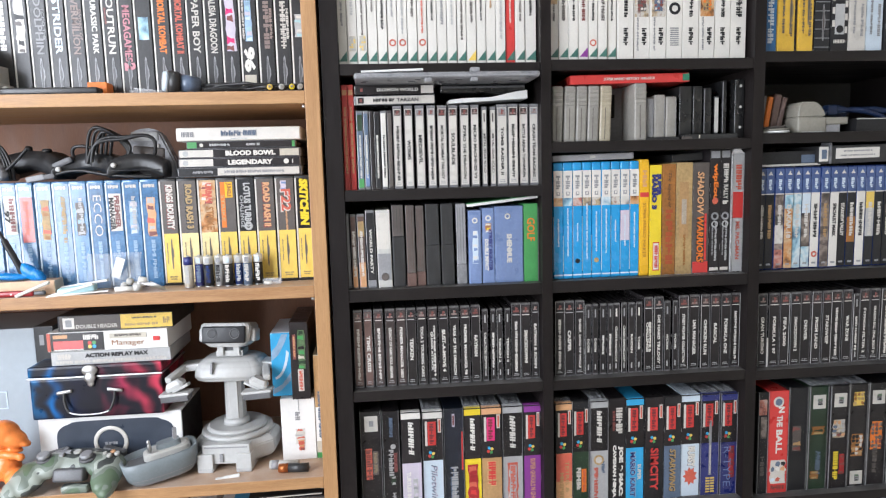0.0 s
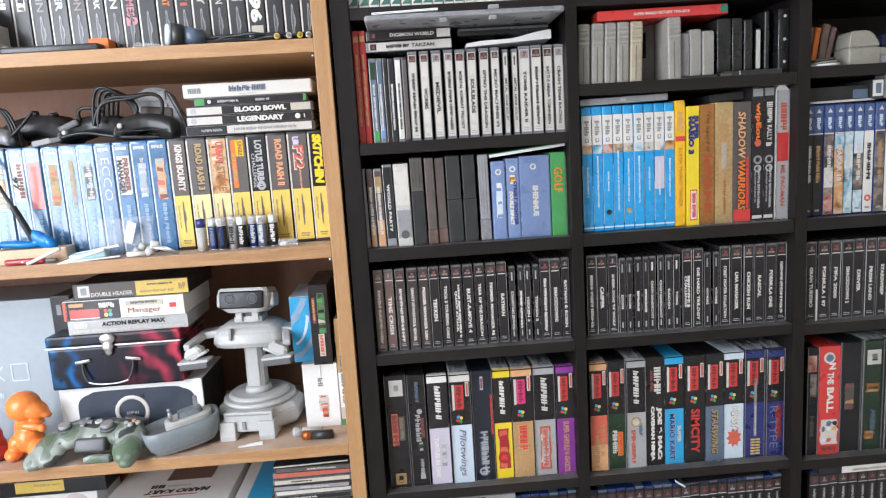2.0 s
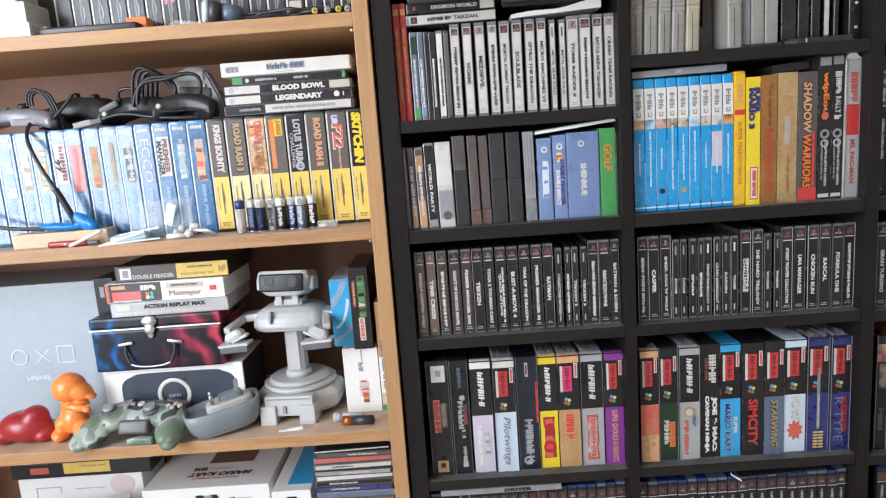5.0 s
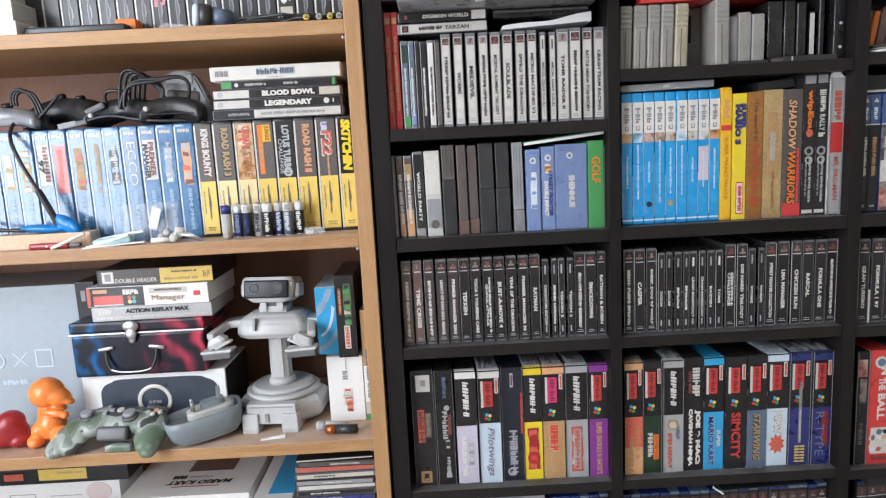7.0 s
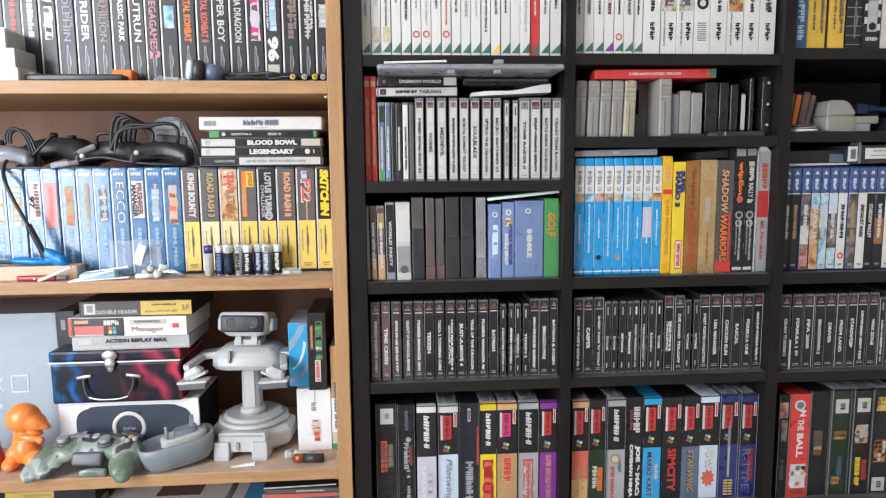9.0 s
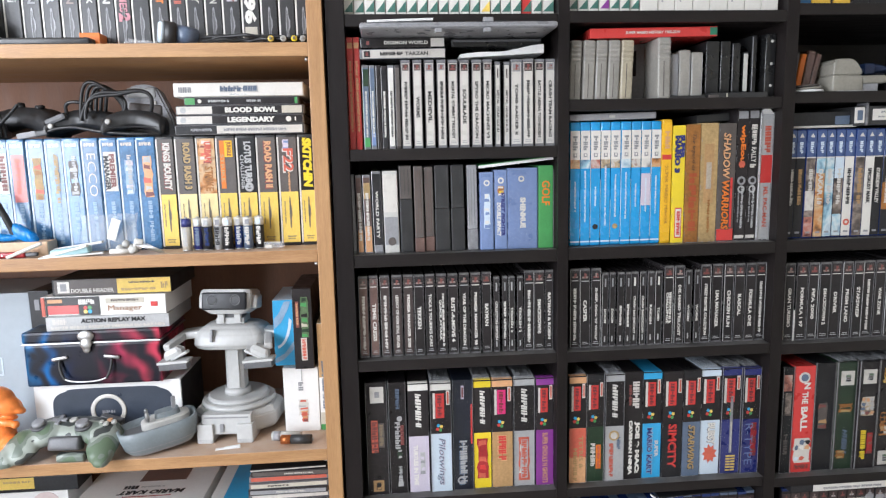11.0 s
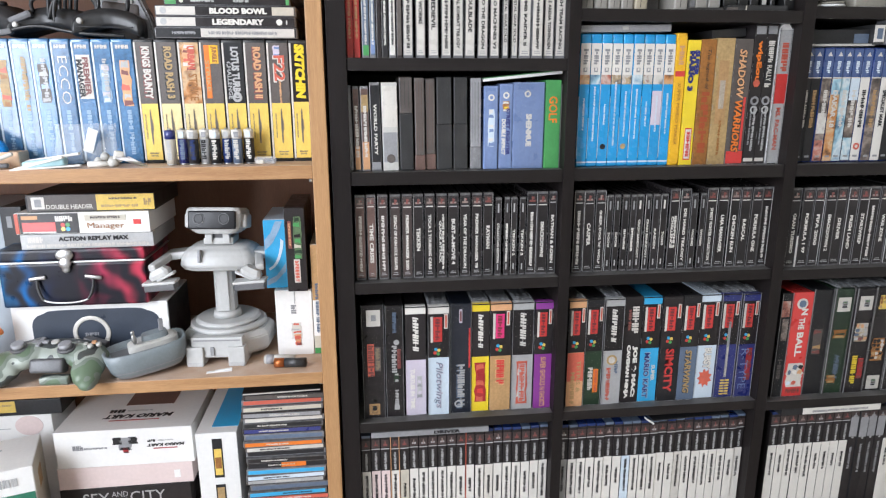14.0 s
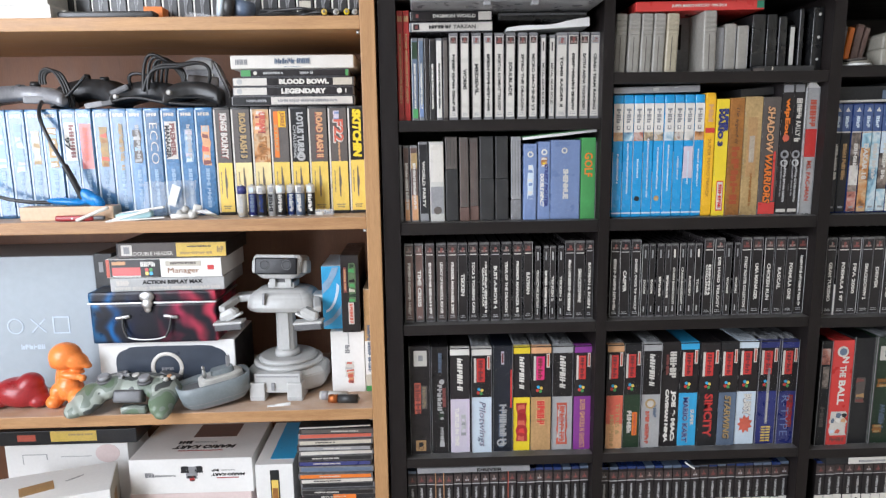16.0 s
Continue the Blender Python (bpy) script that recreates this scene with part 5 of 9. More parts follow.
for x, w, base, ink, plates, lab in ((733, 35.5, CHAR, TAN, (), "charcoal card game box in clear protector"),
                                     (770, 35, DKGREEN, GOLD, (0.85,), "dark green card game box in clear protector"),
                                     (806.5, 35, BLACK, LEMON, (0.86,), "black card game box with yellow lettering"),
                                     (843, 35, BLACK, GOLD, (0.08,), "black card game box with gold figures"),
                                     (879.5, 35, BLACK, ORANGE, (0.86,), "black card game box with orange lettering"),
                                     (916, 34, CHAR, TAN, (0.86,), "charcoal card game box in clear protector"),
                                     (951, 32, BLACK, PALE, (), "black card game box in clear protector")):
    e = carton(x, Z8, w, 0.183, base, (), lab, G7, film=True)
    wm = w / 1000
    for xx in (0.0006, wm - 0.002):
        block("clear_side", (xx, -0.0024, 0.0), (xx + 0.0014, -0.0013, 0.186), SMOKE, e, 0.0004, "greenish clear plastic side")
    for p in plates:
        block("logo_plate", (wm * 0.22, -0.0009, 0.183 * p - 0.011), (wm * 0.86, 0, 0.183 * p + 0.013), PALE, e, 0.0)
        splash((wm * 0.56, -0.0011, 0.183 * p + 0.001), wm * 0.30, 0.012, (MIDGREY, CHAR, TAUPE, MOSS), e, int(x), 3, "logo_print")
    if x == 733:
        splash((wm * 0.45, -0.001, 0.094), 0.017, 0.044, (TAUPE, EMBRED, TAN, TAUPE), e, 81, 5)
    elif x == 770:
        splash((wm * 0.5, -0.001, 0.106), 0.026, 0.014, (BRONZE, GOLD, DKGREEN), e, 82, 3)
        lettering(8, (wm * 0.55, -0.0011, 0.048), 0.040, 0.010, SLATE, e, seed=83, slant=0.3)
        splash((wm * 0.4, -0.001, 0.026), 0.018, 0.014, (BRONZE, GOLD), e, 84, 3)
    elif x == 806.5:
        splash((wm * 0.5, -0.001, 0.108), 0.026, 0.032, (ART_MIX, PEACH, EMBRED, GREYCARD, SLATE), e, 85, 7, "picture_print")
        lettering(6, (wm * 0.38, -0.0012, 0.042), 0.050, 0.0095, LEMON, e, seed=86)
        splash((wm * 0.72, -0.001, 0.044), 0.011, 0.036, (TOYRED, EMBRED), e, 87, 4)
    elif x == 843:
        splash((wm * 0.5, -0.001, 0.158), 0.022, 0.024, (YELLOW, BRONZE, GOLD), e, 88, 4, "picture_print")
        splash((wm * 0.5, -0.001, 0.075), 0.024, 0.040, (BRONZE, CHAR, TAN, PALE), e, 89, 6, "picture_print")
    else:
        splash((wm * 0.5, -0.001, 0.09), 0.024, 0.05, (ink if ink is not PALE else ART_DARK, ART_DARK, TAUPE, EMBRED), e, int(x), 6, "picture_print")
        lettering(7, (wm * 0.45, -0.0012, 0.045), 0.045, 0.009, TAUPE, e, seed=int(x))

def film_crown(x, w, z, seed):
    """Loose clear film gathered on top of a box."""
    rr = random.Random(seed)
    e = thing("loose_film", "crumpled clear film gathered on a game box", "plastic film", (x / 1000, Y0, z), "loose clear film")
    bm = bmesh.new()
    n, k = 18, 12
    vs = [[bm.verts.new((w / 1000 * i / n, 0.1 * j / k, 0.0008 + (rr.uniform(0.001, 0.0055) if 0 < j < 5 else rr.uniform(0, 0.0015)) * (1 if 0 < i < n else 0.2))) for j in range(k + 1)] for i in range(n + 1)]
    for i in range(n):
        for j in range(k):
            bm.faces.new((vs[i][j], vs[i + 1][j], vs[i + 1][j + 1], vs[i][j + 1])).smooth = True
    part("film", bm, PLASTICBAG, e)


for k, (x, w) in enumerate(((107, 33), (175, 27), (205, 31), (240, 31), (328, 25), (386, 28), (544, 30), (578, 29), (612, 26))):
    film_crown(x, w, Z7 + 0.1793, k)
for k, (x, w) in enumerate(((772, 32), (809, 31), (846, 30))):
    film_crown(x, w, Z8 + 0.1845, k + 20)

# ---- lower row of tall black and white cases ----
G9 = "black and white tall game cases"


def tall_case(x, w, z, n, kind=0, h=0.19, tint=None):
    plastic = BLACK if kind != 2 else CHAR
    white = BLACK if kind == 2 else tint or WHITE
    e = keep_case(x, z, w, h, plastic, (("upper_panel", 0.67, 0.975, BLACK), ("white_panel", 0.01, 0.67, white), ("emblem", 0.885, 0.955, EMBROWN), ("rule", 0.868, 0.876, GREYCARD)),
                  "tall black and white spined game case" if kind != 2 else "tall black game case with grey label", G9, d=0.135)
    wm = w / 1000
    block("emblem_mark", (wm * 0.44, -0.0009, 0.905 * h), (wm * 0.56, 0, 0.94 * h), (EMBRED, EMBPALE, MIDGREY)[kind], e, 0.0)
    block("emblem_mark", (wm * 0.30, -0.0008, 0.902 * h), (wm * 0.72, 0, 0.916 * h), (EMBRED, GREYCARD, MIDGREY)[kind] if int(x) % 3 else EMBPALE, e, 0.0)
    lettering(9, (wm / 2, -0.0009, 0.76 * h), 0.030, 0.0042, GREYCARD, e, seed=60)
    lettering(n, (wm / 2, -0.0009, 0.48 * h), min(0.0042 * n, 0.06), 0.0045, CHAR if kind != 2 else MIDGREY, e, seed=int(x))
    if kind != 2:
        # blue of this added cap stands for the reflection on the case top
        block("cap", (0.0005, -0.0004, h - 0.004), (wm - 0.0005, 0.10, h + 0.0004), CASEBLUE if RND.random() > 0.3 else SLATE, e, 0.0004, "top edge coloured deep blue for its reflection")
    if kind == 2:
        block("grey_label", (0.001, -0.001, 0.70 * h), (wm - 0.001, 0, 0.90 * h), MIDGREY, e, 0.0)
    return e


x = 1.5
for i in range(20):
    e = tall_case(x, 14.6, 0.694, RND.randint(6, 20), 1 if i in (5, 6, 7, 8, 9, 14) else 0, tint={1: BLUSH, 2: BLUSH, 4: CREAM, 13: PALE}.get(i))
    if i == 3:
        for lo, hi in (((0.0002, -0.0016, 0.0), (0.0012, 0.001, 0.191)), ((0.0134, -0.0016, 0.0), (0.0144, 0.001, 0.191)), ((0.0012, -0.0016, 0.1875), (0.0134, 0.001, 0.191))):
            block("outer_sleeve", lo, hi, PEACH, e, 0.0003, "cream card outer sleeve")
    if i == 11:
        block("red_edge", (0.0002, -0.0012, 0.002), (0.0011, 0.001, 0.186), SALMON, e, 0.0)
    x += 15.0 if i != 11 else 15.2
x = 320.0
for i in range(21):
    tall_case(x, 15.0, 0.694, RND.randint(6, 20), 1 if i % 5 == 0 else 0, 0.187, {0: GREYCARD, 7: ICE, 13: PALE}.get(i))
    x += 15.25
x = 686.0
for i in range(18):
    tall_case(x, 15.8, 0.694, RND.randint(6, 20), 2 if 9 <= i <= 12 else i % 2, 0.187)
    x += 16.4
e = boxed("flat_case", "grey case lying flat on tall game cases", "game case", (0.0175, 0.99, 0.8848), (0.184, 0.13, 0.0095), MIDGREY, "", (0, 0.1, 0), 0.0012)
lettering("DRIVER", (0.118, -0.0008, 0.0048), 0.042, 0.0055, CHAR, e, ACROSS, 0.05)
e = boxed("flat_case", "dark case with white label lying on tall cases", "game case", (0.692, 0.985, 0.8818), (0.18, 0.13, 0.0118), CHAR, "", (0, -0.3, 0), 0.0012)
block("white_label", (0.038, -0.001, 0.0005), (0.178, 0, 0.0113), WHITE, e, 0.0)
lettering(26, (0.105, -0.0013, 0.005), 0.10, 0.004, MIDGREY, e, ACROSS)
e = boxed("folded_leaflet", "thin folded white leaflet lying on tall cases", "leaflet", (0.475, 0.993, 0.8825), (0.13, 0.1, 0.0014), CHAR, "", (0, -2.0, 0), 0.0)
block("white_fold", (-0.016, -0.002, 0.0), (0.002, 0.004, 0.0022), PAPER, e, 0.0, "", (0, 38, 0))


# ---- top row of the black bookcase ----
GT = "white cases on the top shelf"
xs = -1.2
for i in range(20):
    w = 14.4 if i < 19 else 17.5
    corner = YELLOW if i == 13 else PINEGREEN
    plastic = RED if i == 17 else WHITE
    e = keep_case(xs, 1.635, w, 0.19, plastic, (("spine_card", 0.012, 0.98, plastic),), "red spined plastic game case" if i == 17 else "white plastic game case with green corner", GT)
    wm = w / 1000
    bm = bmesh.new()
    va = [bm.verts.new(p) for p in ((0.0015, -0.001, 0.006), (wm - 0.0008, -0.001, 0.006), (wm - 0.0008, -0.001, 0.021), (0.0015, 0.0005, 0.006), (wm - 0.0008, 0.0005, 0.006), (wm - 0.0008, 0.0005, 0.021))]
    for f in ((0, 1, 2), (3, 5, 4), (0, 3, 4, 1), (1, 4, 5, 2), (2, 5, 3, 0)):
        bm.faces.new([va[k] for k in f])
    bmesh.ops.recalc_face_normals(bm, faces=bm.faces)
    part("corner_flash", bm, corner, e, "coloured corner triangle")
    n = RND.randint(9, 22)
    lettering(n, (wm / 2, -0.0009, (0.075, 0.09, 0.082, 0.1)[i % 4]), 0.0038 * n, (0.0034, 0.0042, 0.003)[i % 3], (MIDGREY, TAUPE, GREYCARD, CHAR, TAUPE)[(i * 7) % 5] if i not in (8, 15, 17) else (SALMON, TAN, WHITE)[(8, 15, 17).index(i)], e, seed=i + 70)
    if i in (5, 6, 8):
        ring("round_mark", (wm / 2, -0.001, 0.033), 0.0042, 0.001, SALMON, e)
    if i in (1, 2):
        splash((wm / 2, -0.001, 0.032), wm * 0.75, 0.022, (CREAM, YELLOW, GREYCARD), e, i, 4, "picture_print")
    xs += w + 0.55
xs = 320.5
for i in range(7):
    e = keep_case(xs, 1.6385, 14.8, 0.19, WHITE, (("spine_card", 0.012, 0.98, WHITE),), "white plastic game case with coloured corner", GT)
    wm = 0.0148
    bm = bmesh.new()
    va = [bm.verts.new(p) for p in ((0.0015, -0.001, 0.006), (wm - 0.0008, -0.001, 0.006), (wm - 0.0008, -0.001, 0.02), (0.0015, 0.0005, 0.006), (wm - 0.0008, 0.0005, 0.006), (wm - 0.0008, 0.0005, 0.02))]
    for f in ((0, 1, 2), (3, 5, 4), (0, 3, 4, 1), (1, 4, 5, 2), (2, 5, 3, 0)):
        bm.faces.new([va[k] for k in f])
    bmesh.ops.recalc_face_normals(bm, faces=bm.faces)
    part("corner_flash", bm, PURPLE if i == 3 else PINEGREEN, e, "coloured corner triangle")
    lettering(RND.randint(8, 18), (wm / 2, -0.0009, 0.09), 0.06, (0.0035, 0.0055)[i % 2], (EMBRED if i == 3 else TAUPE if i % 2 else CHAR), e, seed=i + 90)
    if i == 4:
        ring("round_mark", (wm / 2, -0.001, 0.027), 0.0042, 0.001, SALMON, e)
    if i == 0:
        block("picture_patch", (0.001, -0.001, 0.085), (wm - 0.002, 0, 0.15), ART_WARM, e, 0.0)
    xs += 15.3
xs = 428.5
for i in range(8):
    w = 25.6
    e = keep_case(xs, 1.6385, w, 0.185, WHITE, (("spine_card", 0.012, 0.98, WHITE),), "thick white plastic game case", "thick white game cases", d=0.13)
    wm = w / 1000
    if i != 3:
        lettering(4, (wm * (0.5 if i not in (1, 2, 5) else 0.66), -0.001, 0.036), 0.026, 0.0075, CHAR, e, seed=5)
    if i in (1, 2, 5):
        block("picture_patch", (0.002, -0.0009, 0.066), (wm - 0.002, 0, 0.108), (ART_DARK, ART_MIX, ART_MIX, CHAR, CHAR, ART_WARM)[i], e, 0.0)
        splash((wm / 2, -0.0012, 0.088), wm * 0.6, 0.028, ((TAUPE, WORN, SLATE), (TAUPE, PALE, EMBRED), (SLATE, PALE, EMBRED), (), (), (GOLD, ORANGE, WORN))[i], e, i + 60, 6, "picture_print")
        lettering(12, (wm * 0.25, -0.001, 0.04), 0.05, 0.003, MIDGREY, e, seed=i)
    elif i == 3:
        for k in range(9):
            block("code_bar", (0.006, -0.001, 0.022 + 0.0032 * k), (wm - 0.006, 0, 0.0236 + 0.0032 * k), MIDGREY, e, 0.0)
        ring("ball_mark", (wm / 2, -0.001, 0.078), 0.007, 0.0022, CHAR, e)
    else:
        lettering(RND.randint(6, 11), (wm * 0.5, -0.001, 0.09), 0.05, 0.006 if i != 7 else 0.01, CHAR, e, seed=i + 99)
    xs += w + 0.55
ZT = 1.648
for x, w, base, lab, mk in ((668.5, 21, DEEPSKY, "blue spined game case with pale letters", ()), (690, 28, SUNYEL, "yellow spined plastic game case", ((0.18, 0.55, 0.62, 0.76),)),
                            (719.3, 4.4, CHAR, "thin dark booklet between game cases", ()), (724.3, 25, SUNYEL, "yellow spined plastic game case", ((0.24, 0.6, 0.52, 0.66),)),
                            (752.5, 26, CHAR, "dark grey ribbed game case", ((0.1, 0.42, 0.42, 0.6),)), (780, 29.5, CHAR, "dark game case with chequered edges", ()),
                            (810.5, 29, PALE, "cream white game case with faint print", ()), (840.5, 29, ICE, "pale blue game case with faint print", ()),
                            (872, 28, CHAR, "dark spined game case", ()), (902, 28, PALE, "white spined game case", ()), (932, 28, CHAR, "dark spined game case", ())):
    e = carton(x, ZT, w, 0.178, base, (), lab, "mixed cases on the top shelf", film=False)
    wm = w / 1000
    for a, b, l, r in mk:
        slim_emblem(e, wm * (l + r), a * 0.178, b * 0.178, BADGE if base is SUNYEL else MIDGREY)
    if base is DEEPSKY:
        lettering(10, (wm * 0.5, -0.001, 0.06), 0.09, 0.010, ICE, e, seed=9)
    elif base is SUNYEL or base in (PALE, ICE):
        lettering(10, (wm * 0.3, -0.001, 0.06), 0.07, 0.004, TAUPE if base is SUNYEL else MIDGREY, e, seed=int(x))
        lettering(8, (wm * 0.75, -0.001, 0.05), 0.05, 0.005, TAUPE if base is SUNYEL else MIDGREY, e, seed=int(x) + 1)
    if x == 752.5:
        for k in range(12):
            block("rib", (0.001, -0.0012, 0.008 + 0.014 * k), (wm - 0.001, 0, 0.009 + 0.014 * k), MIDGREY, e, 0.0)
    if x == 780:
        for k in range(10):
            block("check", (0.002 if k % 2 else wm - 0.006, -0.001, 0.03 + 0.010 * k), (0.006 if k % 2 else wm - 0.002, 0, 0.04 + 0.010 * k), PALE, e, 0.0)
        block("picture_patch", (0.007, -0.0009, 0.028), (wm - 0.007, 0, 0.075), GREYCARD, e, 0.0)
        cyl("wheel_print", (wm / 2, -0.001, 0.036), 0.006, 0.006, 0.0006, CHAR, e, (90, 0, 0), 20, 0)
        lettering(4, (wm / 2, -0.001, 0.017), 0.02, 0.006, PALE, e, ACROSS, seed=2)

# ---- loose cartridges ----
ZC = 1.515


def ribbed_cart(x, w, h, material, lean, label, dy=0.0, d=0.10):
    e = thing("game_cartridge", label, "cartridge", (x / 1000, Y0 + dy, ZC), "loose grey cartridges", (0, lean, 0))
    w /= 1000
    bm = rounded(w, d, h, 0.003, 3)
    part("shell", bm, material, e).matrix_basis = pose(w / 2, d / 2, h / 2)
    for k in range(4):
        block("grip_rib", (0.0012, -0.0012, h - 0.011 - 0.0065 * k), (w - 0.0012, 0.004, h - 0.0072 - 0.0065 * k), material, e, 0.0012)
    block("seam", (w * 0.42, -0.0004, 0.004), (w * 0.47, 0.002, h - 0.034), TAUPE, e, 0.0)
    return e


for x, w, m in ((323, 17.5, CARTGREY), (343, 18, CARTGREY), (362, 17.5, CARTGREY), (380.5, 18, CARTGREY), (400, 18.5, CARTCREAM)):
    ribbed_cart(x, w, 0.0865, m, 1.6, "light grey ribbed game cartridge standing on edge")
e = ribbed_cart(455, 20, 0.0885, CARTGREY, -0.6, "light grey game cartridge with its label showing", -0.006)
e2 = thing("game_cartridge", "grey game cartridge turned to show a dark label", "cartridge", (0.4265, Y0 + 0.055, ZC), "", (0, 0, -38))
bm = rounded(0.055, 0.016, 0.088, 0.002, 2)
part("shell", bm, MIDGREY, e2).matrix_basis = pose(0.02, 0.02, 0.044)
block("label", (0.002, 0.0112, 0.04), (0.014, 0.0125, 0.078), BLACK, e2, 0.0)
for x, w, h, m in ((477.5, 13, 0.062, MIDGREY), (491, 18, 0.067, CARTGREY), (510, 18, 0.064, CARTGREY)):
    e = thing("game_cartridge", "small light grey cartridge standing on a dark tray", "cartridge", (x / 1000, Y0 + 0.004, ZC + 0.0042), "small grey cartridges")
    bm = rounded(w / 1000, 0.07, h, 0.0025, 3)
    part("shell", bm, m, e).matrix_basis = pose(w / 2000, 0.035, h / 2)
    block("side_groove", (w / 1000 - 0.002, -0.0004, 0.004), (w / 1000 - 0.0012, 0.001, h - 0.006), MIDGREY, e, 0.0)
e = boxed("cartridge_tray", "flat dark plastic tray under the cartridges", "tray", (0.474, 0.995, ZC), (0.055, 0.10, 0.0042), BLKPL, "", (0, 0, 0), 0.001)
e = boxed("cartridge_tray", "flat dark plastic tray with a metal clip", "tray", (0.5345, 0.99, ZC), (0.088, 0.10, 0.0075), BLKPL, "", (0, 0, 0), 0.001)
block("clip", (0.024, -0.001, 0.001), (0.0255, 0.001, 0.0065), CREAM, e, 0.0)
block("contact_strip", (-0.004, -0.0012, 0.0004), (0.012, 0.001, 0.0042), TAUPE, e, 0.0)
for x, w, h, m, edge in ((534, 21, 0.077, DEEPBLK, 0), (557, 15.5, 0.077, DEEPBLK, 0), (575, 13, 0.074, DEEPBLK, 1), (593, 7, 0.061, DEEPBLK, 2), (606, 7.5, 0.085, DEEPBLK, 1)):
    e = thing("black_case", "black plastic case standing on edge in the tray", "case", (x / 1000, Y0 + 0.008, ZC + 0.0076), "black cases beside cartridges")
    wm = w / 1000
    bm = rounded(wm, 0.08, h, 0.0016, 2)
    part("shell", bm, m, e).matrix_basis = pose(wm / 2, 0.04, h / 2)
    if edge:
        block("bright_edge", (0.0002, -0.0006, 0.003), (0.0012 if edge == 1 else wm - 0.001, 0.001, h - 0.003), EDGE if edge == 1 else GREYPL, e, 0.0)
e = thing("black_case", "tall black case with three pale pins", "case", (0.6245, Y0 + 0.004, ZC), "")
bm = rounded(0.0165, 0.1, 0.094, 0.0016, 2)
part("shell", bm, DEEPBLK, e).matrix_basis = pose(0.00825, 0.05, 0.047)
for zz in (0.018, 0.050, 0.083):
    cyl("pin", (0.0095, -0.0004, zz), 0.0022, 0.0022, 0.0012, GREYPL, e, (90, 0, 0), 14, 0.0003)
e = boxed("red_book", "red game case lying flat on cartridges", "game case", (0.353, 0.998, 1.6025), (0.1925, 0.135, 0.0142), RED, "", (0, -0.7, 0), 0.0016)
lettering("SUPER MARIO HISTORY 1985-2010", (0.094, -0.0008, 0.007), 0.082, 0.0042, WHITE, e, ACROSS, 0.03)
block("corner_flash", (0.181, -0.0008, 0.002), (0.1915, 0.001, 0.0125), GREEN, e, 0.0)

# ---- odd things beside the cartridges ----
ZM = 1.5215
for x, w, h, m, lean in ((671, 12.5, 0.052, TAUPE, 7), (684.5, 8.5, 0.050, ORANGE, 9), (694.5, 11.5, 0.055, WORN, 10), (707, 8, 0.05, WORN, 12)):
    e = thing("small_cartridge", "small orange cartridge leaning in a row" if m is ORANGE else "small brown cartridge leaning in a row", "cartridge",
              (x / 1000, Y0 + 0.02, ZM + 0.0115), "small leaning cartridges", (0, lean, 0))
    bm = rounded(w / 1000, 0.06, h, 0.0015, 2)
    part("shell", bm, m, e).matrix_basis = pose(w / 2000, 0.03, h / 2)
    block("edge_lip", (0.001, -0.0008, h - 0.006), (w / 1000 - 0.001, 0.002, h - 0.002), m, e, 0.0005)
e = thing("paper_pad", "round white and grey pads lying stacked on the shelf", "pad", (0.668, 0.984, ZM))
cyl("pad_sheet", (0.026, 0.030, 0.0022), 0.0265, 0.0265, 0.0032, PAPER, e, (0, -1, 0), 36, 0.0008, squash=1.1)
cyl("pad_sheet", (0.027, 0.032, 0.0062), 0.0262, 0.0258, 0.0030, ADAPT, e, (0, -3, 0), 36, 0.0008, squash=1.1)
cyl("pad_sheet", (0.024, 0.032, 0.0104), 0.0240, 0.0222, 0.0030, TAUPE, e, (0, -4, 0), 36, 0.0008, squash=1.1)
e = thing("grey_adaptor", "pale grey plastic adaptor block on the shelf", "adaptor", (0.728, 0.995, ZM))
bm = rounded(0.049, 0.055, 0.0245, 0.003, 3)
part("lower_shell", bm, ADAPT, e).matrix_basis = pose(0.0245, 0.028, 0.0125)
bm = bmesh.new()
side = ((0.001, 0.0245), (0.048, 0.0245), (0.049, 0.031), (0.040, 0.044), (0.031, 0.0495), (0.008, 0.0495), (0.002, 0.044))
near = [bm.verts.new((x, 0.003, z)) for x, z in side]
far = [bm.verts.new((x, 0.056, z)) for x, z in side]
bm.faces.new(near), bm.faces.new(far)
for k in range(len(side)):
    bm.faces.new((near[k], near[(k + 1) % 7], far[(k + 1) % 7], far[k]))
bmesh.ops.recalc_face_normals(bm, faces=bm.faces)
bmesh.ops.bevel(bm, geom=bm.edges, offset=0.0022, segments=3, affect="EDGES")
part("upper_shell", bm, ADAPT, e)
block("foot_strip", (0.006, -0.0012, 0.0), (0.044, 0.004, 0.0016), GREYCARD, e, 0.0004)
e = thing("white_remote", "white plastic remote with grey inset", "remote", (0.775, 0.995, ZM))
bm = rounded(0.041, 0.08, 0.0125, 0.003, 3)
part("shell", bm, ADAPT, e).matrix_basis = pose(0.0205, 0.042, 0.0182, 0, -1, 0)
block("base", (0.002, 0.004, 0.0003), (0.028, 0.06, 0.0125), MIDGREY, e, 0.001)
e = thing("blue_cable", "coiled dark blue cable behind the remote", "cable", (0.80, 1.05, ZM))
for k in range(3):
    tube("cable", [(-0.02 + 0.012 * k, 0.0, 0.004), (0.0, 0.004 * k, 0.03 + 0.006 * k), (0.03, -0.005, 0.05 - 0.008 * k), (0.06, 0.01, 0.035 + 0.004 * k), (0.10, 0.0, 0.04), (0.16, 0.0, 0.004)], 0.0042, DEEPBLUE, e)
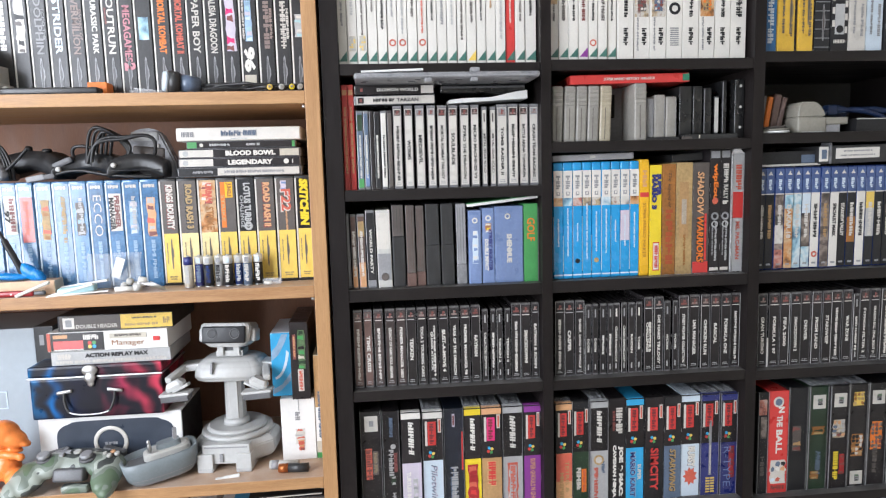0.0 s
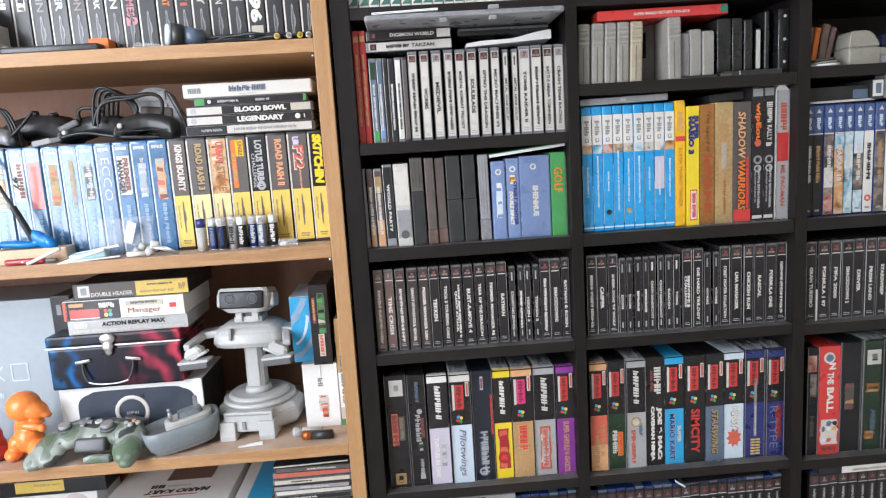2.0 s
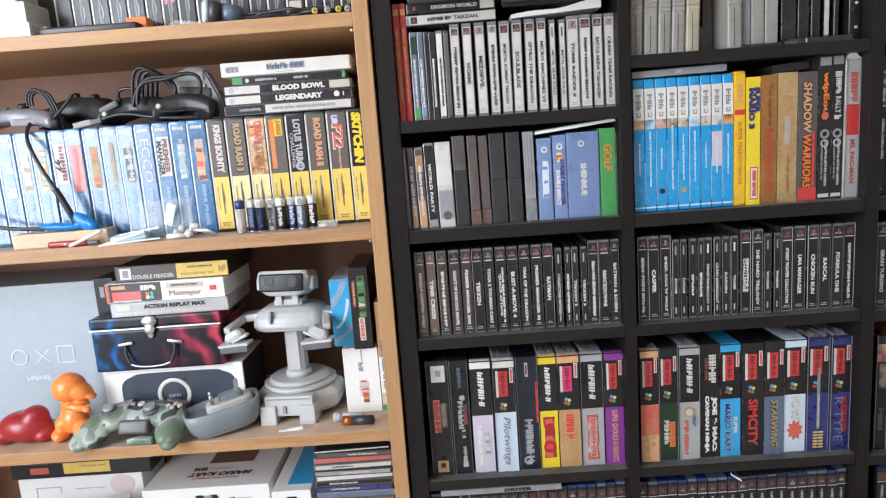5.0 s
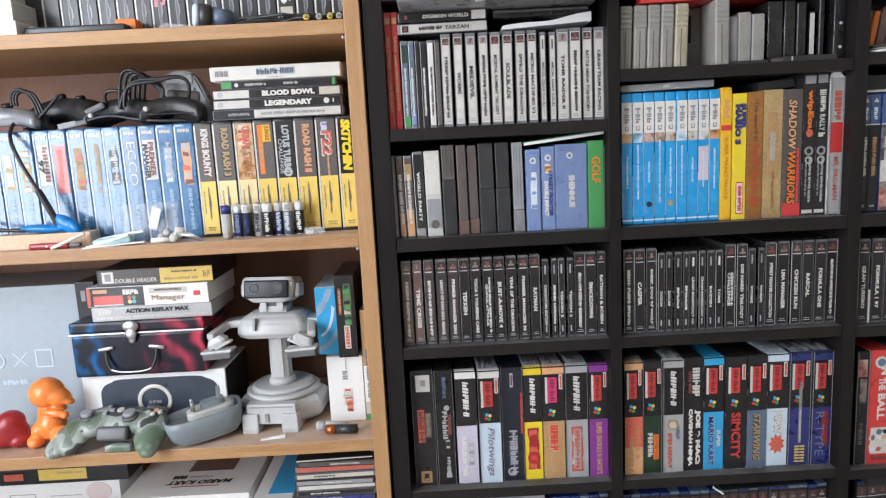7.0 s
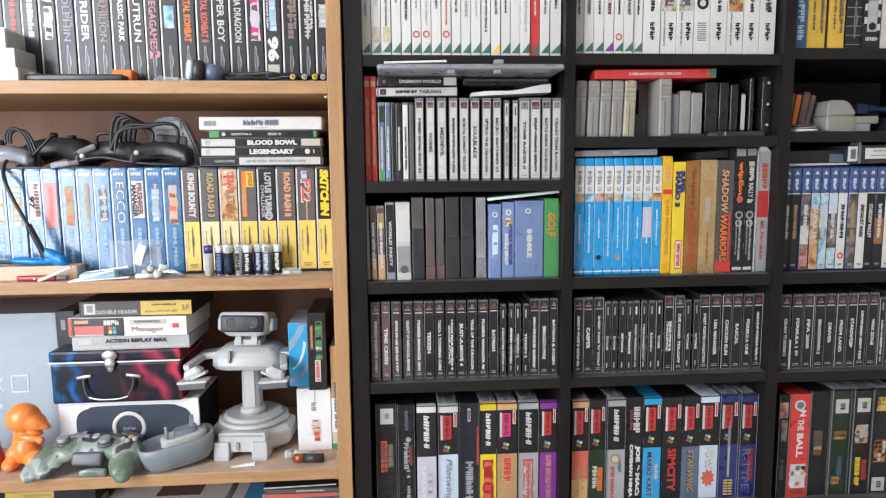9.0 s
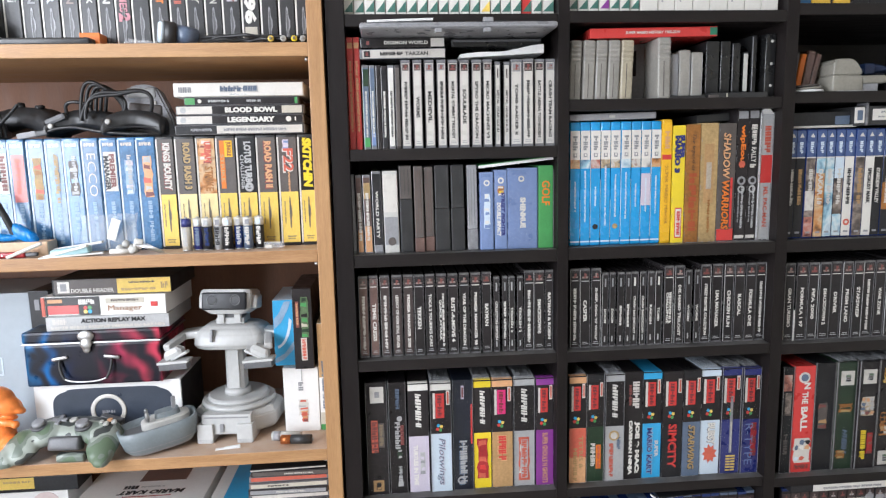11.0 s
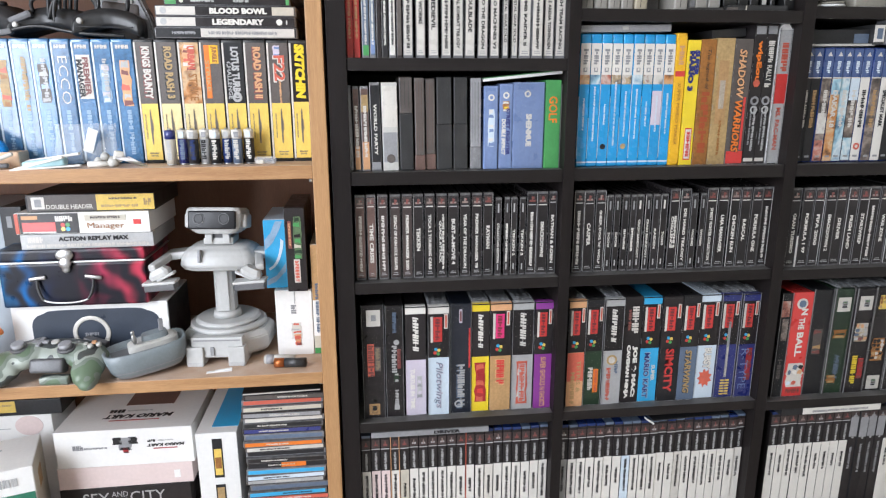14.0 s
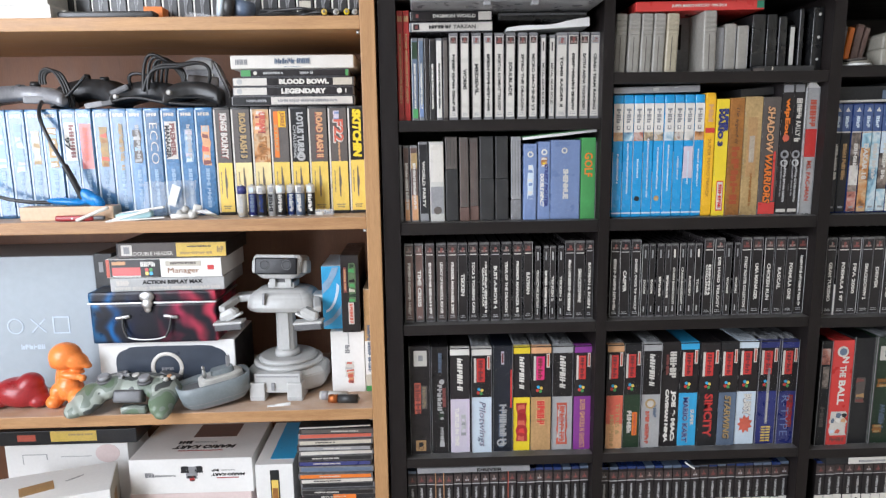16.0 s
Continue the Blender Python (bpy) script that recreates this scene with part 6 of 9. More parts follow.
block("plug", (0.012, -0.008, 0.03), (0.03, 0.008, 0.048), DEEPBLUE, e, 0.003)
for k in range(4):
    tube("cable", [(0.02 + 0.01 * k, 0.02, 0.004), (0.03 + 0.008 * k, 0.012, 0.028 + 0.005 * k), (0.07, 0.014, 0.052 - 0.006 * k), (0.12, 0.018, 0.03 + 0.006 * k), (0.17, 0.016, 0.042 - 0.004 * k)], 0.004, DEEPBLUE, e)
e = thing("teal_pouch", "teal rubbery pouch behind the adaptor", "pouch", (0.775, 1.06, ZM))
blobs("pouch", (((0.0, 0, 0.026), (0.02, 0.016, 0.026), (0, 0, 0)), ((0.02, 0, 0.02), (0.024, 0.014, 0.02), (0, 20, 0))), DKTEAL, e, 0.003, 4)
e = boxed("dark_box", "dark flat box with a pale rim", "box", (0.832, 1.0, ZM), (0.14, 0.1, 0.022), CHAR, "", (0, 0, 0), 0.001)
block("rim", (0.0, -0.0008, 0.020), (0.14, 0.001, 0.0216), GREYPL, e, 0.0)

# ---- blue topped keep cases ----
GP = "tall cases with blue tops"
LOWER = (CHAR, CHAR, ART_DARK, ART_WARM, ART_COOL, ART_DARK, WHITE, ART_DARK, WHITE, CHAR, CHAR, WHITE, CHAR, CHAR, CHAR, SLATE, CHAR, WHITE, TAUPE)
xs = 665.5
for i, m in enumerate(LOWER):
    w = 15.0 if i else 13
    bands = (("blue_top", 0.745, 0.985, TOPBLUE), ("spine_card", 0.015, 0.745, m), ("rule", 0.738, 0.748, PALE))
    if i == 3:
        bands += (("picture_patch", 0.02, 0.30, ART_WARM), ("picture_patch", 0.60, 0.735, ART_COOL),)
    if i == 2:
        bands += (("picture_patch", 0.02, 0.2, ART_RED), ("picture_patch", 0.26, 0.44, ART_PALE))
    if i == 4:
        bands += (("picture_patch", 0.02, 0.45, ART_COOL),)
    if i == 5:
        bands += (("picture_patch", 0.02, 0.22, ART_COOL), ("picture_patch", 0.55, 0.74, ICE))
    if i == 10:
        bands += (("picture_patch", 0.25, 0.5, BRONZE),)
    if i == 12:
        bands += (("picture_patch", 0.58, 0.74, YELLOW), ("picture_patch", 0.3, 0.58, GREYCARD))
    e = keep_case(xs, 1.2985, w, 0.1685, CASEBLUE, bands, "blue topped plastic game case with printed spine", GP, 0.0)
    wm = w / 1000
    bm = bmesh.new()
    bmesh.ops.create_cone(bm, cap_ends=True, segments=3, radius1=0.0042, radius2=0.0042, depth=0.0004)
    part("emblem", bm, PALE, e).matrix_basis = pose(wm / 2, -0.0011, 0.158, 90, 0, 0)
    lettering(3, (wm / 2, -0.0009, 0.1405), 0.017, 0.0055, ICE, e, seed=14)
    ttl = {3: "DAKAR 18", 8: "SPECIALIST MARK", 9: "STARDEW VALLEY"}.get(i, RND.randint(7, 14))
    lettering(ttl, (wm / 2, -0.0011, 0.08), 0.055, 0.0062 if i != 3 else 0.008, (CHAR if m is WHITE else PALE) if i not in (1, 7) else TAN, e, bold=0.05, seed=i + 15)
    block("footer_print", (0.004, -0.0009, 0.008), (wm - 0.004, 0, 0.011), MIDGREY, e, 0.0)
    if i == 6:
        ring("round_mark", (wm / 2, -0.001, 0.024), 0.0038, 0.0014, SALMON, e)
    xs += w + 0.95
e = boxed("flat_box", "dark flat boxes lying on the blue topped cases", "box", (0.6675, 1.006, 1.4705), (0.105, 0.11, 0.0215), CHAR, "", (0, -0.6, 0), 0.001)
block("white_tray", (0.0, -0.006, -0.0025), (0.106, 0.1, 0.001), GREYPL, e, 0.0008)
block("label_patch", (0.075, -0.0006, 0.002), (0.098, 0.001, 0.015), SLATE, e, 0.0)
e = boxed("cartridge_box", "black cartridge box with white label lying flat", "game box", (0.7675, 0.996, 1.4705), (0.145, 0.12, 0.029), BLKPL, "", (0, -0.8, 0), 0.001)
block("white_label", (0.028, -0.0008, 0.0075), (0.104, 0.001, 0.0245), WHITE, e, 0.0)
lettering(14, (0.066, -0.0011, 0.0195), 0.05, 0.003, MIDGREY, e, ACROSS, seed=1)
lettering(18, (0.066, -0.0011, 0.0125), 0.06, 0.0025, MIDGREY, e, ACROSS, seed=2)
block("emblem_plate", (-0.0005, -0.0008, 0.004), (0.0145, 0.001, 0.0275), WHITE, e, 0.0)
block("emblem", (0.003, -0.0011, 0.008), (0.0115, 0, 0.023), SLATE, e, 0.0)
block("clear_clip", (0.016, -0.003, 0.0), (0.0195, 0.02, 0.034), EDGE, e, 0.0008)


# ---- oak bookcase: upper row ----
def clamshell(x, y, z, w, h, body, spine, label, group, lower=None, split=0.0, edge=WHITE, d=0.13):
    """A hinged plastic case on edge; its pale hinge edge shows at the side of the spine."""
    e = thing("game_case", label, "game case", (x / 1000, y + jitter(0.0012), z), group)
    w /= 1000
    bm = rounded(w, d, h, 0.0018, 2)
    part("shell", bm, body, e).matrix_basis = pose(w / 2, d / 2, h / 2)
    block("hinge_edge", (0.0006, -0.0009, 0.004), (0.003, 0.002, h - 0.004), edge, e, 0.0003)
    block("spine_card", (0.0034, -0.0006, 0.005), (w - 0.001, 0.001, h - 0.004), spine, e, 0.0)
    if lower:
        block("lower_panel", (0.0034, -0.0009, 0.005), (w - 0.001, 0, h * split), lower, e, 0.0)
    return e


ZO = 1.597
GO = "black cases on the upper oak shelf"
SHEEN = mat("glossy_charcoal_sleeve", (0.026, 0.026, 0.028), 0.38, 0.35, 22.0, coat=0.15)
UP = ((-604, 25, 8, PALE), (-579, 25, 9, SALMON), (-554, 25, 9, PALE), (-529, 25, 10, SALMON), (-503.5, 24.5, 7, PALE), (-478, 24, 8, TAUPE), (-453, 25.5, "DOLPHIN", MIDGREY), (-426.5, 25, "STRIDER", ICE), (-400.5, 24.5, "VERMILION", EMBPALE),
      (-375, 24.5, "JURASSIC PARK", WHITE), (-349.5, 23, "OUTRUN", PALE), (-326, 22.5, "MEGAGAMES", EMBPINK), (-303, 25, 4, ICE), (-277, 25, "MORTAL KOMBAT", ORANGE), (-251, 23, "MORTAL KOMBAT II", SALMON),
      (-227.5, 25, "PAPER BOY", PALE), (-202, 24.5, "ALISIA DRAGOON", PALE), (-177, 26, 7, LILAC), (-150, 26, 8, ICE), (-123, 24.5, 6, EMBPALE), (-97.5, 23.5, 11, PALE), (-73.3, 22, 5, GREYCARD))
for i, (x, w, ttl, ink) in enumerate(UP):
    e = clamshell(x, 1.04, ZO, w, 0.166, BLKPL, SHEEN, "black plastic game case with grey badge", GO)
    wm = w / 1000
    if i in (5, 17, 21):
        splash((wm * 0.56, -0.0011, 0.105), wm * 0.62, 0.075 if i != 21 else 0.034, {5: (PALE, TAUPE, CHAR, PALE), 17: (LILAC, EMBRED, PINK, LILAC), 21: (GREYCARD, TEAL, PALE)}[i], e, i, 5)
    elif i == 12:
        block("picture_patch", (wm * 0.25, -0.0010, 0.085), (wm * 0.82, 0, 0.118), ART_COOL, e, 0.0)
    elif i == 18:
        splash((wm * 0.55, -0.0011, 0.112), wm * 0.45, 0.06, (PALEBLUE, ICE, LILAC, TEAL), e, i, 5)
        lettering(14, (wm * 0.25, -0.0012, 0.115), 0.06, 0.003, PALE, e, seed=i)
    else:
        ln, hh = (0.082, 0.0105) if isinstance(ttl, str) else (0.07, 0.0085)
        lettering(ttl, (wm * 0.56, -0.0012, 0.106 if i != 11 else 0.094), ln, hh, ink, e, bold=0.04 if i in (13, 14) else 0.025, seed=i + 200)
        if i in (6, 8, 19, 20):
            lettering({6: "ECCO THE", 8: "SWORD OF"}.get(i, 8), (wm * 0.84, -0.0012, 0.108), 0.045, 0.004, ink, e, seed=i)
        if i == 10:
            lettering(6, (wm * 0.26, -0.0012, 0.12), 0.03, 0.003, EMBRED, e, seed=i)
    if i > 5 and i != 18:
        slim_emblem(e, wm, 0.012, 0.060, LIDGREY, 0.0024)
    if i == 11:
        lettering("2", (wm * 0.6, -0.0014, 0.046), 0.012, 0.016, EMBPINK, e, bold=0.06)
    if i == 18:
        lettering("96", (wm * 0.52, -0.0014, 0.055), 0.038, 0.017, WHITE, e, bold=0.06)
        block("flag_patch", (0.005, -0.0012, 0.018), (wm - 0.004, 0, 0.032), CREAM, e, 0.0)
# in front of them
for k, (m, zz, w, hh, xx) in enumerate(((PALE, 0.0, 0.085, 0.018, -0.566), (PALE, 0.0185, 0.09, 0.027, -0.576), (CARD, 0.046, 0.075, 0.028, -0.574))):
    e = boxed("small_carton", "small white carton stacked in front of cases", "box", (xx, 0.982, ZO + zz), (w, 0.056, hh), m, "stacked small cartons", (0, 0, -3 + 3 * k), 0.001)
    block("lid_seam", (0.002, -0.0004, hh * 0.72), (w - 0.002, 0.0006, hh * 0.75), GREYCARD, e, 0.0)
    block("side_flap", (w - 0.0006, 0.004, 0.002), (w + 0.0004, 0.052, hh - 0.003), GREYPL, e, 0.0)
e = thing("black_handset", "flat black plastic handset lying in front of cases", "handset", (-0.478, 0.985, ZO))
bm = rounded(0.135, 0.05, 0.010, 0.003, 3)
part("shell", bm, BLKPL, e).matrix_basis = pose(0.0675, 0.027, 0.0055)
bm = rounded(0.02, 0.03, 0.012, 0.005, 3)
part("end_cap", bm, GREYPL, e).matrix_basis = pose(0.0, 0.022, 0.0065, 0, -20, 10)
for k in range(3):
    block("key", (0.03 + 0.03 * k, 0.012, 0.0102), (0.05 + 0.03 * k, 0.022, 0.0112), ROBOTDK, e, 0.0005)
e = boxed("orange_carton", "small orange box standing before the black cases", "box", (-0.3635, 1.005, ZO), (0.0265, 0.03, 0.0185), ORANGE, "", (0, 0, 4), 0.0008)
block("lid", (0.0003, 0.0003, 0.0183), (0.0262, 0.0297, 0.0195), ORANGE, e, 0.0003)
e = thing("torch", "stubby grey torch with black band", "torch", (-0.238, 1.0, ZO), "", (0, 0, 20))
cyl("barrel", (0.02, 0.005, 0.0155), 0.0135, 0.0115, 0.03, SLATE, e, (0, 96, 0), 28, 0.002)
cyl("grip_band", (-0.002, 0.005, 0.0175), 0.0162, 0.0158, 0.016, BLKPL, e, (0, 96, 0), 28, 0.001)
cyl("head", (-0.0135, 0.005, 0.0185), 0.0135, 0.0165, 0.008, ICE, e, (0, 96, 0), 28, 0.001)
cyl("lens", (-0.0178, 0.005, 0.0188), 0.011, 0.011, 0.0006, GREYCARD, e, (0, 96, 0), 24, 0)
e = boxed("folded_film", "crumpled clear plastic wrapper on the shelf", "wrapper", (-0.30, 0.99, ZO), (0.045, 0.03, 0.006), PLASTICBAG, "", (0, 0, 6), 0.002)
block("fold", (0.004, 0.002, 0.006), (0.03, 0.02, 0.009), PLASTICBAG, e, 0.001, "", (6, 4, 10))
e = thing("av_cable", "tangled black cable with yellow and white plugs", "cable", (-0.2, 0.995, ZO))
rr = random.Random(5)
for k in range(4):
    tube("cable", [(0.14 * j / 7 + rr.uniform(-0.008, 0.008), 0.012 + rr.uniform(-0.01, 0.012), 0.004 + rr.uniform(0, 0.012)) for j in range(8)], 0.0026, CABLE, e)
for x, m in ((0.098, YELLOW), (0.115, GREYPL), (0.13, LEMON), (0.142, GREYPL)):
    cyl("plug_collar", (x, -0.003, 0.0075), 0.0042, 0.0042, 0.005, m, e, (90, 0, 10), 16, 0.0006)
    cyl("plug_pin", (x, -0.008, 0.0075), 0.0018, 0.0018, 0.008, STEEL, e, (90, 0, 10), 12, 0.0003)
    cyl("plug_body", (x, 0.006, 0.0075), 0.0048, 0.0034, 0.016, BLKPL, e, (90, 0, 10), 16, 0.0006)

# ---- oak bookcase: blue and yellow row ----
ZB, YB, HB = 1.309, 1.03, 0.1655
GB = "blue plastic game cases"
BL = ((-668, 24, 7, ICE), (-643, 24.5, 8, ICE), (-618, 25, 6, ICE), (-592, 27, 8, ICE), (-564, 23.5, 6, GOLD), (-540, 26, 9, ICE), (-513, 23.5, "97", CHAR), (-489, 24, 0, SALMON), (-464, 25, 6, ORANGE),
      (-438.5, 25, 9, GOLD), (-413, 25, 8, TAUPE), (-387.5, 24.5, "ECCO", PALE), (-362, 24.5, "MANAGER", CHAR), (-337, 25.5, 7, ICE), (-311, 27.5, 6, PEACH))
for i, (x, w, ttl, ink) in enumerate(BL):
    e = clamshell(x, YB, ZB, w, HB, BLUE, BLUE, "blue plastic game case with faded spine", GB, edge=ICE)
    wm = w / 1000
    lettering(4, (wm * 0.52, -0.0012, HB - 0.010), wm * 0.6, 0.005, PALE, e, ACROSS, seed=4)
    if ttl == 0:
        block("picture_patch", (0.005, -0.0012, 0.075), (wm - 0.002, 0, 0.143), FADEDRED, e, 0.0)
        lettering(5, (wm * 0.56, -0.0015, 0.112), 0.05, 0.008, SALMON, e, seed=7)
    elif i in (6, 12):
        block("title_panel", (0.005, -0.0011, 0.088), (wm - 0.002, 0, 0.145), PALE, e, 0.0)
        lettering("PREMIER" if i == 12 else 5, (wm * 0.68, -0.0014, 0.117), 0.050, 0.0075, EMBRED, e, bold=0.05, seed=3)
        lettering(ttl, (wm * 0.36, -0.0014, 0.114), 0.050 if i == 12 else 0.022, 0.0075, ink, e, bold=0.05)
    elif isinstance(ttl, str):
        lettering(ttl, (wm * 0.56, -0.0012, 0.112), 0.062, 0.0115, ink, e, bold=-0.01)
    else:
        inks = {4: (CREAM, GOLD, PALE), 5: (GOLD, ICE, PALEBLUE, ICE), 8: (GOLD, BRONZE, SALMON, TAN), 9: (PALEBLUE, GOLD, TAN), 10: (TAUPE, GREYCARD, TAUPE, PALEBLUE), 14: (PEACH, EMBRED, GREYCARD, SALMON)}.get(i, (PALEBLUE, ICE, LILAC, PALEBLUE))
        splash((wm * 0.56, -0.0011, 0.108), wm * (0.55 if i not in (9,) else 0.3), (0.072, 0.05, 0.06)[i % 3], inks, e, i + 40, 6)
        if i in (9, 10, 13):
            lettering(ttl, (wm * 0.62, -0.0017, 0.115), 0.05, 0.006, GREYCARD if i != 9 else GOLD, e, seed=i)
    lettering(4, (wm * 0.55, -0.0012, 0.060), 0.026, 0.0058, PALEBLUE, e, seed=17)
    lettering(5, (wm * 0.55, -0.0012, 0.028), 0.030, 0.0058, PALEBLUE, e, seed=18)
GY = "black and yellow game cases"
YL = ((-282.5, 25.5, "KINGS BOUNTY", PALE), (-256, 29, "ROAD RASH 3", GOLD), (-226.5, 28.5, "URBAN STRIKE", PEACH), (-197.5, 28.5, "JUNGLE STRIKE", YELLOW), (-168.5, 28.5, "LOTUS TURBO", GREYCARD),
      (-139.5, 29.5, "ROAD RASH II", PEACH), (-109, 29.5, "F22", SALMON), (-79, 25, "SKITCHIN", LEMON))
for i, (x, w, ttl, ink) in enumerate(YL):
    dk = (TAUPE, TAUPE, ART_WARM, TAUPE, CHAR, TAUPE, TAUPE, BLACK)[i]
    e = clamshell(x, YB, ZB, w, HB, BLKPL, dk, "black game case with yellow lower spine", GY, YELLOW if i not in (1, 2) else STRAW, 0.49 if i != 7 else 0.50, edge=PALE)
    wm = w / 1000
    if i == 7:
        lettering(ttl, (wm * 0.56, -0.0012, 0.124), 0.072, 0.0135, ink, e, bold=0.07, slant=0.1)
    elif i == 6:
        lettering(ttl, (wm * 0.56, -0.0014, 0.128), 0.034, 0.0145, SALMON, e, bold=0.03)
        lettering(ttl, (wm * 0.53, -0.0012, 0.127), 0.036, 0.016, PALE, e, bold=0.06, name="title_shadow")
        splash((wm * 0.45, -0.0010, 0.150), 0.010, 0.016, (LILAC, PERI), e, 3, 3)
        lettering(11, (wm * 0.55, -0.0012, 0.096), 0.03, 0.003, PEACH, e, seed=5)
    elif i == 2:
        splash((wm * 0.5, -0.0010, 0.142), 0.017, 0.034, (PEACH, EMBRED, PALE, SALMON), e, 31, 6)
        lettering("STRIKE", (wm * 0.62, -0.0013, 0.103), 0.036, 0.0115, BRONZE, e, bold=0.02)
        lettering("URBAN", (wm * 0.62, -0.0016, 0.142), 0.03, 0.010, SALMON, e, bold=0.06)
    elif i == 3:
        block("title_ground", (wm * 0.46, -0.0010, 0.134), (wm * 0.86, 0, 0.158), AMBER, e, 0.0)
        lettering("JUNGLE", (wm * 0.66, -0.0013, 0.146), 0.021, 0.008, BRONZE, e, bold=0.06)
        block("picture_patch", (wm * 0.22, -0.0010, 0.088), (wm * 0.46, 0, 0.158), ORANGE, e, 0.0)
        lettering("STRIKE", (wm * 0.34, -0.0013, 0.118), 0.045, 0.005, GOLD, e, bold=0.02)
    else:
        lettering(ttl, (wm * 0.6, -0.0014, 0.122), 0.068, 0.0105, ink, e, bold=0.05)
        lettering(ttl, (wm * 0.57, -0.0012, 0.121), 0.070, 0.0120, EMBRED if i in (0, 5) else INK, e, bold=0.09, name="title_shadow")
    if i == 4:
        lettering("CHALLENGE", (wm * 0.30, -0.0012, 0.112), 0.05, 0.0055, GREYCARD, e)
        ring("round_mark", (wm * 0.6, -0.001, 0.089), 0.0045, 0.002, GREYCARD, e)
    slim_emblem(e, wm, 0.026, 0.074, BADGE, 0.0016)
    lettering(12, (wm * 0.28, -0.0014, 0.05), 0.055, 0.0018, BADGE, e, seed=6)
    lettering(6, (wm * 0.55, -0.0014, 0.014), wm * 0.45, 0.0022, BADGE, e, ACROSS, seed=6)
    lettering(5, (wm * 0.55, -0.0014, 0.0105), wm * 0.36, 0.0022, BADGE, e, ACROSS, seed=7)
# cases lying on the yellow row
for x0, x1, z0, z1, m, lab in ((-0.2525, -0.0655, 1.4756, 1.4898, CHAR, "black and white game case lying flat"), (-0.251, -0.067, 1.4902, 1.5038, BLACK, "black game case lying flat"),
                               (-0.250, -0.066, 1.5042, 1.5176, BLACK, "black game case with pale title lying flat"), (-0.238, -0.073, 1.518, 1.5296, BLACK, "black and green game case lying flat"),
                               (-0.2515, -0.065, 1.530, 1.5502, WHITE, "thick white game case lying flat")):
    e = thing("game_case", lab, "game case", (x0, YB - 0.001 + jitter(0.002), z0), "stack of lying game cases")
    w, h = x1 - x0, z1 - z0
    bm = rounded(w, 0.135, h, 0.002, 2)
    part("shell", bm, EDGE if m is not WHITE else WHITE, e).matrix_basis = pose(w / 2, 0.0675, h / 2)
    block("spine_card", (0.002, -0.0006, 0.0012), (w - 0.002, 0.001, h - 0.0012), m, e, 0.0)
    if z0 < 1.49:
        block("white_panel", (0.06, -0.0009, 0.0016), (w - 0.004, 0, h - 0.0016), PALE, e, 0.0)
        lettering(28, (0.115, -0.0012, h / 2), 0.09, 0.0042, MIDGREY, e, ACROSS, seed=3)
        lettering(11, (0.038, -0.0012, h / 2), 0.03, 0.0042, MIDGREY, e, ACROSS, seed=60)
    elif z0 < 1.51:
        block("white_end", (0.002, -0.0009, 0.0014), (0.052, 0, h - 0.0014), PALE, e, 0.0)
        cyl("round_mark", (0.011, -0.001, h / 2), 0.0042, 0.0042, 0.0006, GREYCARD, e, (90, 0, 0), 18, 0)
        lettering("LEGENDARY" if z0 < 1.5 else "BLOOD BOWL", (0.108, -0.0012, h / 2), 0.068 if z0 < 1.5 else 0.075, 0.0078, WHITE, e, ACROSS, 0.06)
        if z0 > 1.5:
            block("gold_patch", (w - 0.032, -0.0009, 0.0015), (w - 0.003, 0, h - 0.0015), CREAM, e, 0.0)
        else:
            cyl("round_mark", (w - 0.022, -0.001, h / 2), 0.004, 0.004, 0.0006, WHITE, e, (90, 0, 0), 18, 0)
            block("digit_bar", (w - 0.013, -0.001, 0.004), (w - 0.0115, 0, h - 0.004), WHITE, e, 0.0)
    elif m is BLACK:
        block("green_end", (0.002, -0.0009, 0.0012), (0.016, 0, h - 0.0012), LIME, e, 0.0)
        cyl("round_mark", (0.023, -0.001, h / 2), 0.0028, 0.0028, 0.0006, PALE, e, (90, 0, 0), 14, 0)
        lettering(8, (0.05, -0.0012, h / 2), 0.03, 0.0035, GREYCARD, e, ACROSS, seed=12)
        lettering(5, (0.1, -0.0012, h / 2), 0.02, 0.0035, GREYCARD, e, ACROSS, seed=2)
        block("green_end", (w - 0.006, -0.0009, 0.0012), (w - 0.002, 0, h - 0.0012), LIME, e, 0.0)
    else:
        lettering(3, (0.017, -0.0012, h / 2), 0.018, 0.008, MIDGREY, e, ACROSS, seed=2)
        lettering(8, (0.093, -0.0014, h / 2 + 0.0012), 0.052, 0.0075, SLATE, e, ACROSS, seed=8, slant=0.15)
        lettering(8, (0.0935, -0.0012, h / 2 + 0.0008), 0.054, 0.0095, GREYCARD, e, ACROSS, seed=8, name="title_shadow")
        block("title_rule", (0.08, -0.001, 0.003), (0.105, 0, 0.0035), SLATE, e, 0.0)

# controllers and cables lying on the blue cases
ZG = ZB + HB


def loop(points, r=0.0024):
    tube("cable_loop", points, r, CABLE, e)


